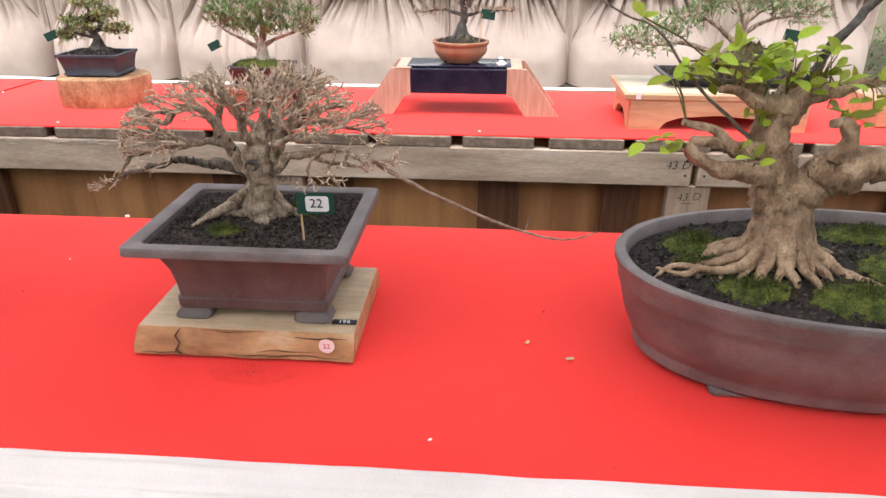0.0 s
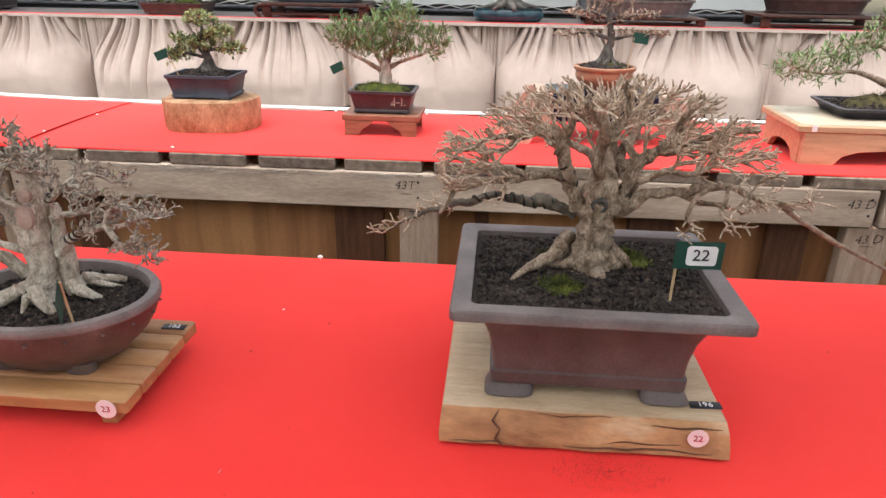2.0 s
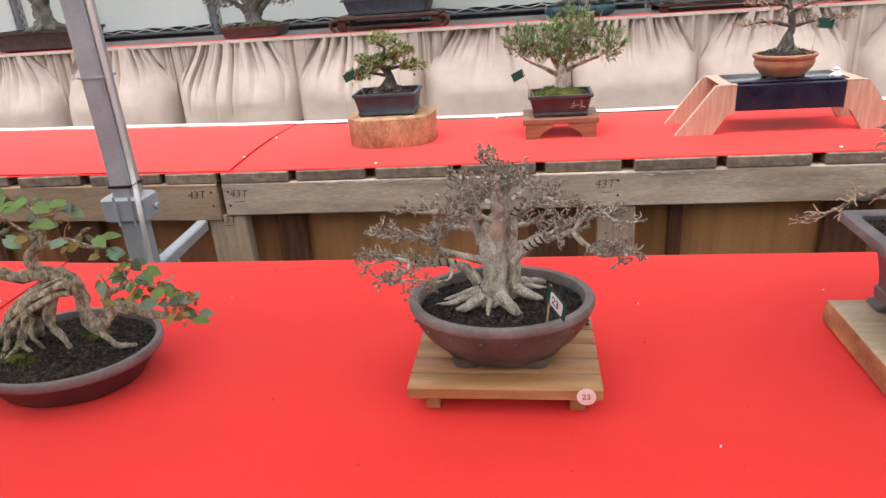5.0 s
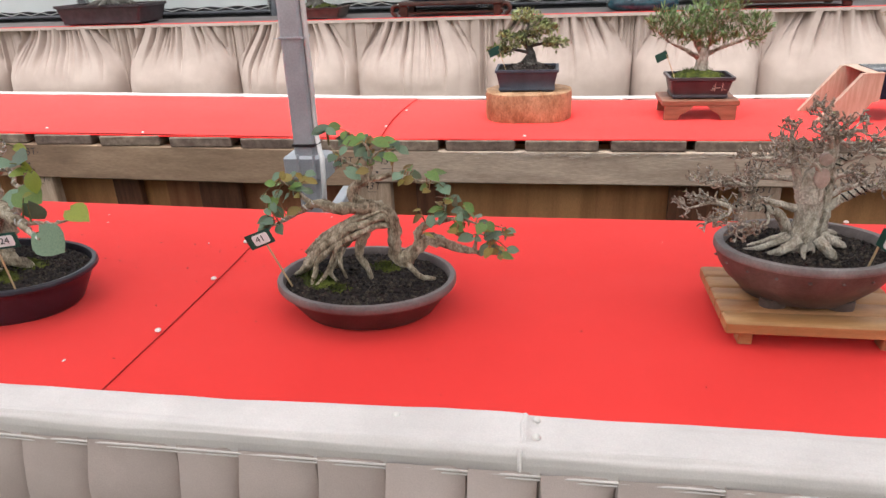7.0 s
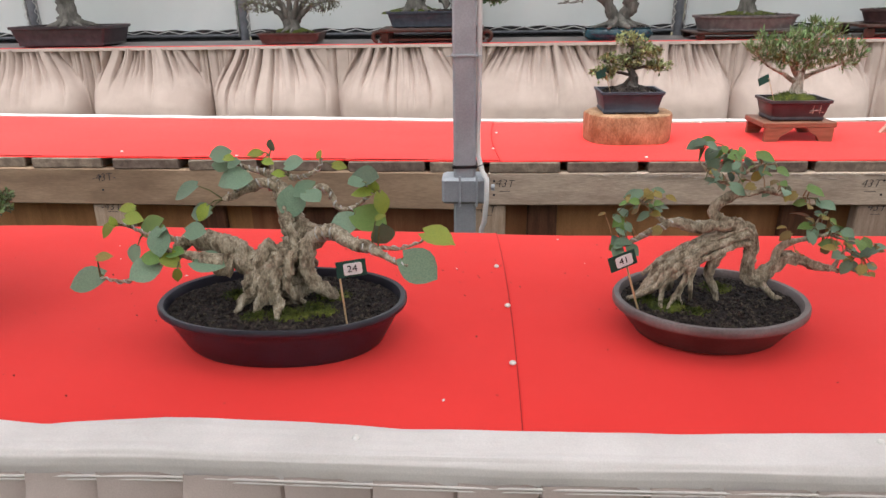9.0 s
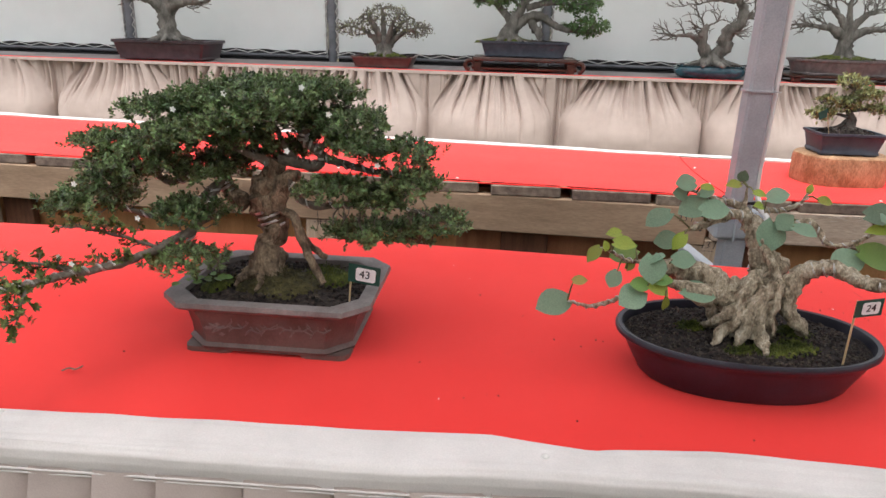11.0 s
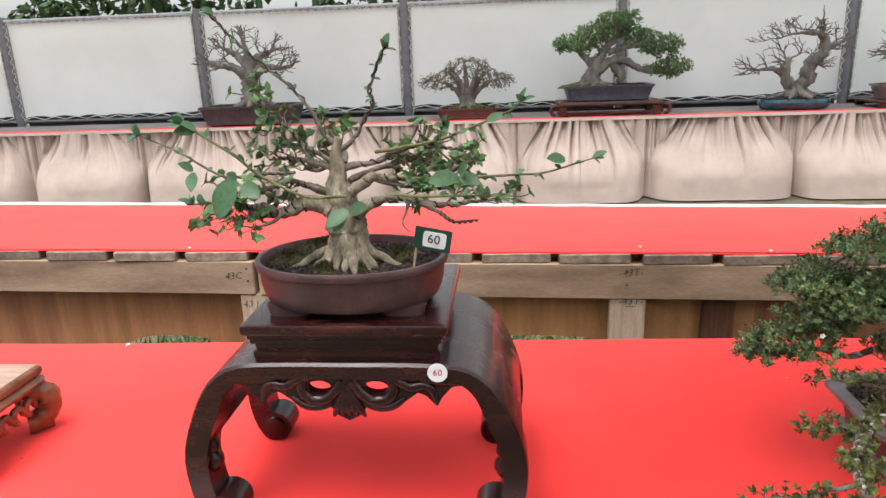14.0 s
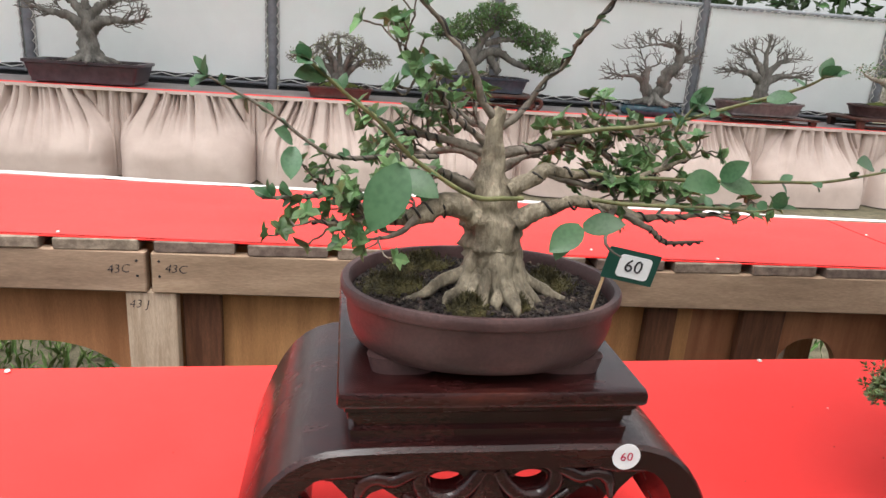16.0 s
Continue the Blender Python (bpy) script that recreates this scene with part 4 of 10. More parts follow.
# ---- third table, with its gathered skirt, and the panel wall ----
def gathered_skirt():
    """Cloth hung in swags: pinched at irregular ties, full between them."""
    xa, xb = -13.0, 2.95
    ties = [-13.0, -11.9, -10.7, -9.6, -8.27, -6.75, -5.42, -4.04, -2.69, -1.18, 0.05, 1.48, 2.95]
    lobes = [(rng.uniform(0.26, 0.33), rng.uniform(0.55, 0.68) if x > -2.8 else rng.uniform(0.9, 1.1) if x > -6.0 else rng.uniform(0.6, 0.75), rng.random() * 50, rng.uniform(0.47, 0.53)) for x in ties]

    def at(u, v):
        x = xa + (xb - xa) * u
        i = max(0, min(len(ties) - 2, int(np.searchsorted(ties, x)) - 1))
        w = ties[i + 1] - ties[i]
        q = (x - ties[i]) / w
        full, reach, ph, mid = lobes[i]
        half = 0.30 + 0.192 * sm(-0.12, 0.60, v)
        s = (q - mid) / half
        e = min(1.0, abs(s))
        body = max(0.0, 1 - e ** (2.4 + 4.0 * v)) ** 0.6
        sack = (0.075 + full * sm(0.0, 0.75, v)) * body
        # folds that fan out from the heading over the sack
        far = reach * (1 + 0.5 * noise.noise(Vector((s * 2.6, ph, 4))))
        fade = 1 - sm(0.05, max(0.35, far), v)
        fan = abs(noise.noise(Vector((s * 5.4, ph, 0.2 * v)))) + 0.45 * abs(noise.noise(Vector((s * 9.5, ph + 5, 0.3 * v))))
        # straight folds in the gap between two sacks
        gap = abs(noise.noise(Vector((x * 8.5, ph, 7.0)))) + 0.4 * abs(noise.noise(Vector((x * 19.0, ph, 9.0))))
        inside = sm(0.0, 0.35, body)
        ripple = inside * 0.26 * fade * (min(0.5, fan) ** 0.5 - 0.45) + (1 - inside) * 0.15 * min(0.5, gap) ** 0.5
        wrinkle = 0.012 * noise.noise(Vector((x * 3.2, v * 3.0, 0))) + 0.004 * noise.noise(Vector((x * 9, v * 9.0, 3)))
        return (x, 8.09 - sack - ripple - wrinkle, Z3 - 0.012 - v * (Z3 - 0.03))
    structure("table_skirt_back", Geo().grid(2800, 40, at), SKIRT, "cream gathered cloth skirt hanging in full swags")
    structure("skirt_heading", Geo().grid(500, 3, lambda u, v: (xa + (xb - xa) * u, 7.985 + 0.006 * math.sin(u * 900) - 0.01 * v, Z3 + 0.004 - 0.03 * v)), SKIRT)
    structure("table_skirt_end", Geo().grid(30, 12, lambda u, v: (xb + 0.02 * math.sin(u * 30), 8.0 + u * 1.0, Z3 - v * (Z3 - 0.02))), SKIRT)


gathered_skirt()


def third_table():
    t = thing("back_table", (0, 0, 0), "long back table under red felt and gathered cream skirt", "table")
    for i in range(6):
        x = -12.9 + 2.64 * (i + 0.5)
        part("table_board", Geo().box((x, 8.5, Z3 - 0.02), (2.63, 0.98, 0.024), 0.003), DECK, t)
        for y in (8.25, 8.85):
            part("leg", Geo().box((x, y, (Z3 - 0.032) / 2), (0.07, 0.07, Z3 - 0.032), 0.004), STUD, t)
    return t


third_table()
structure("back_cloth", Geo().grid(120, 4, lambda u, v: (-13.0 + 15.95 * u, 8.22 + 0.78 * v, Z3 - 0.0055 + 0.002 * noise.noise(Vector((u * 60, v * 4, 5))))), GREYCLOTH, "grey cloth along the back of the table")
structure("felt_back", Geo().grid(120, 10, lambda u, v: (-13.0 + 15.95 * u, 7.992 + 0.235 * v, Z3 - 0.004 + 0.003 * noise.noise(Vector((u * 60, v * 4, 0))))), RED)

PANEL_X = [-5.36 + 2.56 * i for i in range(-4, 4)]


def panel_wall():
    yw, zt = 9.15, 2.16
    for i, xa in enumerate(PANEL_X[:-1]):
        xb = PANEL_X[i + 1]
        g = Geo().grid(26, 14, lambda u, v: (xa + 0.07 + (xb - xa - 0.14) * u, yw + 0.02 * math.sin(math.pi * u) * math.sin(math.pi * v) + 0.006 * noise.noise(Vector((u * 4 + i * 7, v * 3, 0))), 0.965 + 0.022 * abs(math.sin(u * 21)) * (1 - v) + (zt - 0.995) * v))
        g2 = Geo().grid(2, 2, lambda u, v: (xa + 0.07 + (xb - xa - 0.14) * u, yw + 0.035, 0.995 + (zt - 1.025) * v))
        g.add(g2.v, g2.f)
        # added dark sheet: paints the shade seen below the panel's edge
        structure("gap_shade_sheet", Geo().box(((xa + xb) / 2, yw + 0.07, 0.505), (xb - xa - 0.11, 0.012, 1.0), 0.003), GAPSHADE, "added dark sheet standing in for the shade under the white panels")
        structure("wall_panel", g, WALL, "white stretched cloth display panel")
        for zz, pitch in ((0.957, 0.15), (zt - 0.03, 0.05)):
            n = int((xb - xa) / pitch)
            pts = [(xa + 0.06 + (xb - xa - 0.12) * k / n, yw - 0.02, zz + (0.017 if k % 2 else -0.017)) for k in range(n + 1)]
            structure("panel_lacing", Geo().tube(pts, 0.006, 4), CABLE)
        structure("panel_rail", Geo().tube([(xa, yw, 0.915), (xb, yw, 0.915)], 0.02, 8), POSTGREY)
        structure("panel_top_rail", Geo().tube([(xa, yw, zt), (xb, yw, zt)], 0.024, 8), STEEL)
    for x in PANEL_X:
        t = thing("panel_post", (x, yw, 0), "grey steel panel post laced to white cloth panels", "post", "panel posts")
        part("tube", Geo().tube([(0, 0, 0), (0, 0, zt + 0.05)], 0.05, 12), POSTGREY, t)
        for s in (-1, 1):
            part("edge_tube", Geo().tube([(s * 0.068, -0.01, 0.9), (s * 0.068, -0.01, zt)], 0.012, 8), ROPE, t)
            pts = [(s * (0.05 if k % 2 else 0.09), -0.045, 0.95 + k * 0.055) for k in range(22)]
            part("lacing", Geo().tube(pts, 0.005, 4), CABLE, t)


panel_wall()


# ---- unseen translucent roofs, added to dim the light on the tables ----
def shade_roofs():
    m = bpy.data.materials.new("shade_roof_cloth")
    m.use_nodes = True
    n, l = m.node_tree.nodes, m.node_tree.links
    p = n["Principled BSDF"]
    p.inputs["Base Color"].default_value = (0.82, 0.81, 0.79, 1)
    p.inputs["Roughness"].default_value = 0.8
    tr = n.new("ShaderNodeBsdfTranslucent")
    tr.inputs["Color"].default_value = (0.86, 0.85, 0.83, 1)
    mx = n.new("ShaderNodeMixShader")
    mx.inputs["Fac"].default_value = 0.62
    l.new(p.outputs["BSDF"], mx.inputs[1])
    l.new(tr.outputs["BSDF"], mx.inputs[2])
    l.new(mx.outputs["Shader"], n["Material Output"].inputs["Surface"])
    # out of view; its ends are set by how much light the front needs
    g = Geo().grid(60, 16, lambda u, v: (-4.5 + 5.3 * u, -4.0 + 6.1 * v, 3.55 - 0.5 * abs(v - 0.45) * 2 - 0.10 * math.sin(math.pi * ((u * 5) % 1.0)) * math.sin(math.pi * v)))
    structure("front_shade_roof", g, m, "unseen white tent cloth overhead, added to dim the front table")
    # a second unseen roof, added only to dim the back table and wall
    g = Geo().grid(60, 10, lambda u, v: (-14 + 20 * u, 6.9 + 3.6 * v, 3.15 - 0.35 * abs(v - 0.5) * 2 - 0.10 * math.sin(math.pi * ((u * 6) % 1.0)) * math.sin(math.pi * v)))
    structure("back_shade_roof", g, m, "unseen white cloth added to dim the back table")


shade_roofs()


# ---- front row, thing by thing ----
def reseed(k):
    global rng
    rng = np.random.default_rng(k)


def branch(parent, pts, material, name="limb", n=10, step=0.005, rough=0.35, flute=0.0, k=5, label="", seed=0.0, gnarl=0.004):
    """A limb with a knobbly run; returns its places and radii."""
    q = spline(pts, step)
    for i in range(len(q)):
        v = noise.noise_vector(Vector((q[i][0] * 42, q[i][1] * 42 + seed * 7, q[i][2] * 42)))
        q[i][:3] += np.array(v) * gnarl * min(1.0, i / 5)
    q[:, 3] = np.maximum(q[:, 3], 0.0006)
    R = q[:, 3] * np.array([1 + 0.16 * noise.noise(Vector((i * 0.55, seed * 3.1, 0.7))) for i in range(len(q))])
    part(name, Geo().tube(q[:, :3], R, n, rough=rough, flute=flute, k=k, seed=seed), material, parent, label)
    return q


def ramify(g, stems, levels=3, length=0.03, gap=0.012, r=0.002, tip=0.0009, centre=(0, 0, 0.15), up=0.25, out=0.5, kink=0.35, start=0.3, flat=0.8, shrink=0.6, inside=None, step=0.0045):
    """Twigs that fork off the stems, and off each other, outwards. Returns the last twigs, each a run of places."""
    c = np.array(centre, float)
    last = []
    todo = [(s, 0, length) for s in stems]
    while todo:
        S, lev, ln = todo.pop()
        P, R = S[:, :3], S[:, 3]
        seg = np.linalg.norm(np.diff(P, axis=0), axis=1)
        run = np.concatenate(((0,), np.cumsum(seg)))
        L = run[-1]
        at = (start if lev == 0 else 0.35) * L + gap * 0.4 * rng.random()
        side = rng.random() * 6.28
        spots = []
        while at < L:
            spots.append((at, False))
            at += gap * (0.55 + 0.9 * rng.random()) * (1 if lev == 0 else 0.75)
        spots.append((L * 0.999, True))
        for a, end in spots:
            i = min(len(seg) - 1, int(np.searchsorted(run, a)) - 1)
            i = max(0, i)
            f = (a - run[i]) / (seg[i] + 1e-9)
            p = P[i] + (P[i + 1] - P[i]) * f
            t = (P[i + 1] - P[i]) / (seg[i] + 1e-9)
            side += 2.4 + rng.normal() * 0.5
            u = np.cross(t, (0.3, 0.2, 1.0))
            u /= np.linalg.norm(u) + 1e-9
            w = np.cross(t, u)
            o = p - c
            o /= np.linalg.norm(o) + 1e-9
            d = t * (1.0 if end else 0.5) + (u * math.cos(side) + w * math.sin(side)) * (0.25 if end else 0.85) + o * out + np.array((0, 0, up))
            d[2] *= flat
            d /= np.linalg.norm(d) + 1e-9
            n = max(2, int(ln * (0.5 + 0.75 * rng.random()) / step))
            q = [p]
            for _ in range(n):
                d = d + rng.normal(size=3) * kink + np.array((0, 0, up * 0.12))
                d /= np.linalg.norm(d) + 1e-9
                x = q[-1] + d * step
                if inside and not inside(x):
                    break
                q.append(x)
            if len(q) < 3:
                continue
            r0 = max(tip, min(R[i] * 0.8, r * 0.68 ** lev))
            rad = np.linspace(r0, max(tip, r0 * 0.55), len(q))
            g.tube(q, rad, 5 if lev == 0 else 4, cap=lev + 1 == levels)
            q = np.column_stack((np.array(q), rad))
            if lev + 1 < levels:
                todo.append((q, lev + 1, ln * shrink))
            else:
                last.append(q)
    return last


def rosettes(twigs, shape, size, per, material, parent, tilt=0.7, name="foliage", label="many small leaves", along_=1, keep=1.0):
    """Whorls of leaves at the ends of the twigs."""
    P, D, U, S = [], [], [], []
    for q in twigs:
        if rng.random() > keep:
            continue
        for j in range(along_):
            p = q[-1 - min(j * 2, len(q) - 2), :3]
            d = q[-1, :3] - q[-2, :3]
            d = d / (np.linalg.norm(d) + 1e-9) + np.array((0, 0, 0.3))
            F = frame_of(d)
            a = rng.random() * 6.28
            for m in range(per + int(rng.integers(-1, 2))):
                a += 2.4
                P.append(p + F[:, 0] * 0.0015 * rng.random())
                D.append(F[:, 0] * tilt + (F[:, 1] * math.cos(a) + F[:, 2] * math.sin(a)) + rng.normal(size=3) * 0.15)
                U.append(F[:, 0] + rng.normal(size=3) * 0.2)
                S.append(size * (0.6 + 0.6 * rng.random()))
    g = Geo().scatter(*shape, mats34(P, D, S, U))
    return part(name, g, material, parent, label, kind="stuff", smooth=False)


def finger_roots(parent, foot, fingers, run, material, rough=0.25):
    """Roots that part from the trunk like fingers: (turn, reach) each; run gives reach, height and radius, the outer reaches as shares."""
    for i, (turn, reach) in enumerate(fingers):
        a = math.radians(turn + rng.normal() * 3)
        u, v = math.cos(a), math.sin(a)
        w = 0.85 + 0.4 * rng.random()
        side = rng.normal() * 0.05 * reach
        base = run[2][0]
        pts = []
        for k, (q, h, r) in enumerate(run):
            d = q if k < 3 else base + (reach - base) * q
            s = side * (0, 0, 0, 1, -0.6, 0.5)[k]
            pts.append((foot[0] + u * d - v * s, foot[1] + v * d * 0.95 + u * s, h, r * w))
        branch(parent, pts, material, "root", 10, 0.0035, rough, 0.06, 3, seed=i, gnarl=0.003)



def twigs_part(parent, seeds, attract, step, reach, kill, tip, cap, material, rounds=80, wander=0.25, lift=0.0, name="branchwork", flat=1.0):
    pos, par, ns = grow(seeds, attract, step, reach, kill, rounds, wander, lift, flat)
    g = Geo()
    twig_mesh(g, pos, par, ns, tip, cap)
    part(name, g, material, parent, "fine branching twigs", kind="stuff")
    return pos, par, ns


def tuft_leaves(parent, pos, par, ns, shape, size, per, material, spread=0.6, up=0.3, every=1, name="foliage", jitter=0.004, out=0.0, centre=None, label=""):
    """Small leaves set along the outer twigs."""
    P, D, S = [], [], []
    kids = np.zeros(len(pos), int)
    for i, q in enumerate(par):
        if q >= 0:
            kids[q] += 1
    for i in range(ns, len(pos)):
        if kids[i] > 1 or i % every:
            continue
        d = pos[i] - pos[par[i]]
        d = d / (np.linalg.norm(d) + 1e-9)
        for _ in range(per if kids[i] == 0 else max(1, per // 2)):
            P.append(pos[i] + rng.normal(size=3) * jitter)
            D.append(d + rng.normal(size=3) * spread + np.array((0, 0, up)))
            S.append(size * (0.6 + 0.7 * rng.random()))
    g = Geo().scatter(*shape, mats34(P, D, S))
    return part(name, g, material, parent, label or "many small leaves", kind="stuff", smooth=False)


def single_leaves(parent, specs, shape, material, name="leaf", thick=None):
    """Each leaf an object of its own on one mesh; specs: place, direction, up, size."""
    me = Geo().add(*shape).mesh(name, material, True)
    for p, d, u, s in specs:
        F = frame_of(np.array(d, float), u) * s
        m = Matrix([[*F[0], p[0]], [*F[1], p[1]], [*F[2], p[2]], [0, 0, 0, 1]])
        part(name, me, material, parent, m=m)


ROUND_LEAF = leaf_shape(0.95, 0.10, 0.10, 6, 0.0, 0.12)
OVATE_LEAF = leaf_shape(0.82, 0.14, 0.22, 5, -0.12, 0.16)
OVAL_LEAF = leaf_shape(0.56, 0.16, 0.16, 5)
WIDE_OVAL = leaf_shape(0.68, 0.16, 0.16, 3)
BOX_LEAF = ([(0, 0, 0), (0.45, 0.3, 0.05), (1, 0.04, -0.06), (1, -0.04, -0.06), (0.45, -0.3, 0.05)], [(0, 1, 2), (0, 2, 3), (0, 3, 4)])
BROAD_OVAL = leaf_shape(0.62, 0.12, 0.14, 7)


# the large oval pot with the thick-trunked tree
def oval_pot_bonsai():
    t = thing("bonsai", (-0.24, 1.745, H1), "thick-trunked bonsai with bright young leaves in a large oval grey-brown pot", "bonsai")
    a, b = 0.308, 0.178
    prof = [(0.80, 0.0), (0.88, 0.004), (0.915, 0.012), (0.91, 0.02), (0.905, 0.027), (0.93, 0.036), (0.955, 0.06), (0.97, 0.085), (0.975, 0.101), (0.985, 0.105), (0.985, 0.112), (0.99, 0.126), (1.0, 0.131),
            (1.0, 0.1385), (0.992, 0.141), (0.955, 0.141), (0.945, 0.138), (0.94, 0.12)]
    p = pot_body(t, [ell(a * (s - 0.04 * max(0, 1 - z / 0.14)), b * (s - 0.13 * max(0, 1 - z / 0.14)), z, 96, 2.1) for s, z in prof], CLAYGREY)
    for x in (-0.16, 0.16):
        for y in (-0.09, 0.09):
            part("foot", Geo().box((x, y, 0.004), (0.07, 0.04, 0.012), 0.004), CLAYGREY, p)
    soil_bed(t, a * 0.945, b * 0.945, 0.124, 2600, 2.1, 0.0036, 0.012)
    bx, by = -0.105, 0.005
    for at, r, h in (((-0.19, 0.05, 0.128), (0.05, 0.04), 0.014), ((-0.15, -0.07, 0.127), (0.05, 0.035), 0.012), ((-0.03, -0.09, 0.128), (0.075, 0.045), 0.016), ((0.06, -0.02, 0.132), (0.08, 0.06), 0.018),
                     ((-0.2, -0.01, 0.128), (0.035, 0.03), 0.01), ((0.05, 0.09, 0.13), (0.07, 0.04), 0.014), ((0.13, -0.06, 0.127), (0.06, 0.04), 0.012)):
        moss_pad(t, at, r, h, n=900)
    finger_roots(t, (bx, by), [(q, 0.068 + 0.028 * (k % 3) / 2 + (0.03 if q < -150 else 0)) for k, q in enumerate(range(-196, 24, 15))],
                 [(0.0215, 0.222, 0.006), (0.028, 0.185, 0.0075), (0.038, 0.158, 0.0074), (0.35, 0.146, 0.0064), (0.7, 0.137, 0.0048), (1.0, 0.126, 0.002)], BARKTAN, 0.2)
    roots(t, (bx, by), 0.130, 0.06, 0.012, [math.radians(q) for q in range(40, 170, 30)], 0.03, 8, BARKTAN)
    roots(t, (bx - 0.01, by - 0.01), 0.130, 0.135, 0.009, [math.radians(q) for q in (-165, -178, 165, -20)], 0.025, 8, BARKTAN, 0.012)
    trunk = [(bx, by, 0.112, 0.036), (bx + 0.002, by, 0.15, 0.034), (bx - 0.004, by, 0.185, 0.030), (bx - 0.018, by, 0.225, 0.0285), (bx - 0.026, by, 0.256, 0.0255), (bx - 0.037, by, 0.290, 0.0215), (bx - 0.036, by, 0.316, 0.0195), (bx - 0.032, by, 0.334, 0.0215), (bx - 0.030, by, 0.348, 0.016)]
    seeds = limb(t, trunk, BARKTAN, "trunk", 28, 0.004, 0.28, 0.12, 7, gnarl=0.004)
    L = [[(-0.148, by - 0.006, 0.334, 0.011), (-0.173, by - 0.012, 0.345, 0.0078), (-0.196, by - 0.014, 0.356, 0.0062), (-0.217, by - 0.014, 0.357, 0.0045)],
        [(-0.150, by + 0.006, 0.332, 0.012), (-0.174, by + 0.012, 0.355, 0.009), (-0.192, by + 0.014, 0.368, 0.0075), (-0.212, by + 0.016, 0.370, 0.005)],
        [(-0.125, by, 0.336, 0.014), (-0.103, by, 0.350, 0.011), (-0.077, by + 0.004, 0.354, 0.009), (-0.049, by + 0.008, 0.361, 0.006), (-0.02, by + 0.01, 0.365, 0.004)]]
    L += [[(-0.135, by + 0.01, 0.338, 0.011), (-0.12, by + 0.035, 0.356, 0.008), (-0.10, by + 0.05, 0.372, 0.005)],
        [(-0.152, by - 0.008, 0.283, 0.011), (-0.180, by - 0.02, 0.285, 0.010), (-0.202, by - 0.026, 0.292, 0.0075), (-0.218, by - 0.026, 0.309, 0.0055), (-0.257, by - 0.028, 0.319, 0.0035)],
        [(-0.196, by - 0.024, 0.290, 0.007), (-0.227, by - 0.028, 0.301, 0.006), (-0.244, by - 0.028, 0.301, 0.0055)]]
    L += [[(-0.140, by - 0.012, 0.254, 0.015), (-0.175, by - 0.024, 0.264, 0.012), (-0.210, by - 0.034, 0.267, 0.009), (-0.237, by - 0.036, 0.282, 0.0075), (-0.249, by - 0.036, 0.294, 0.0055)],
        [(-0.118, by, 0.222, 0.025), (-0.085, by, 0.240, 0.0245), (-0.055, by, 0.258, 0.0235), (-0.020, by, 0.266, 0.022), (0.02, by, 0.268, 0.020), (0.06, by, 0.285, 0.015), (0.10, by, 0.31, 0.009)],
        [(-0.066, by - 0.008, 0.272, 0.013), (-0.060, by - 0.012, 0.297, 0.0095), (-0.066, by - 0.014, 0.316, 0.008), (-0.086, by - 0.014, 0.318, 0.005)]]
    L += [[(0.02, by, 0.272, 0.013), (0.03, by - 0.01, 0.305, 0.009), (0.05, by - 0.012, 0.33, 0.006)]]
    for i, pts in enumerate(L):
        seeds += limb(t, pts, BARKTAN, "limb", 16, 0.004, 0.36, 0.08, 4, seed=i, gnarl=0.006)
    # a thick dark leaning shoot above the crown, and a thin one to its other side
    limb(t, [(-0.105, by + 0.03, 0.352, 0.007), (-0.094, by + 0.032, 0.368, 0.0062), (-0.082, by + 0.034, 0.399, 0.0058), (-0.061, by + 0.036, 0.423, 0.0055), (-0.054, by + 0.038, 0.438, 0.0052), (-0.037, by + 0.04, 0.450, 0.005), (0.0, by + 0.05, 0.50, 0.004)], BARKDARK, "shoot", 9, gnarl=0.004)
    limb(t, [(-0.158, by, 0.286, 0.003), (-0.189, by, 0.315, 0.0025), (-0.213, by, 0.333, 0.0022), (-0.232, by, 0.350, 0.002), (-0.291, by + 0.005, 0.417, 0.0016), (-0.320, by + 0.005, 0.430, 0.0014), (-0.355, by + 0.01, 0.447, 0.0012)], BARKOLIVE, "shoot", 7, gnarl=0.002)
    cent = [((-0.245, 0, 0.374), (0.042, 0.035, 0.018), 30), ((-0.19, 0, 0.385), (0.042, 0.04, 0.022), 34), ((-0.135, 0, 0.388), (0.05, 0.045, 0.024), 46), ((-0.165, 0.0, 0.368), (0.04, 0.04, 0.012), 20), ((-0.095, 0, 0.360), (0.03, 0.04, 0.014), 20), ((-0.06, 0.0, 0.325), (0.045, 0.03, 0.014), 12),
            ((-0.175, -0.01, 0.322), (0.016, 0.02, 0.012), 9), ((-0.055, 0, 0.350), (0.03, 0.03, 0.012), 10), ((-0.285, -0.035, 0.294), (0.028, 0.025, 0.010), 9), ((-0.18, -0.04, 0.285), (0.03, 0.02, 0.008), 6), ((0.0, 0, 0.37), (0.05, 0.05, 0.025), 24), ((0.07, 0, 0.335), (0.05, 0.05, 0.03), 22),
            ((-0.3, 0.005, 0.43), (0.02, 0.01, 0.008), 4)]
    specs = []
    for c, r, n in cent:
        for p in blob(c, r, int(n * 0.68)):
            d = rng.normal(size=3) * (1, 1, 0.5) + (0, -0.3, 0.55)
            specs.append((p, d, (rng.normal() * 0.4, -0.5 + rng.normal() * 0.3, 1), 0.015 + 0.015 * rng.random()))
            q = min(seeds, key=lambda s: (s[0] - p[0]) ** 2 + (s[1] - p[1]) ** 2 + (s[2] - p[2]) ** 2)
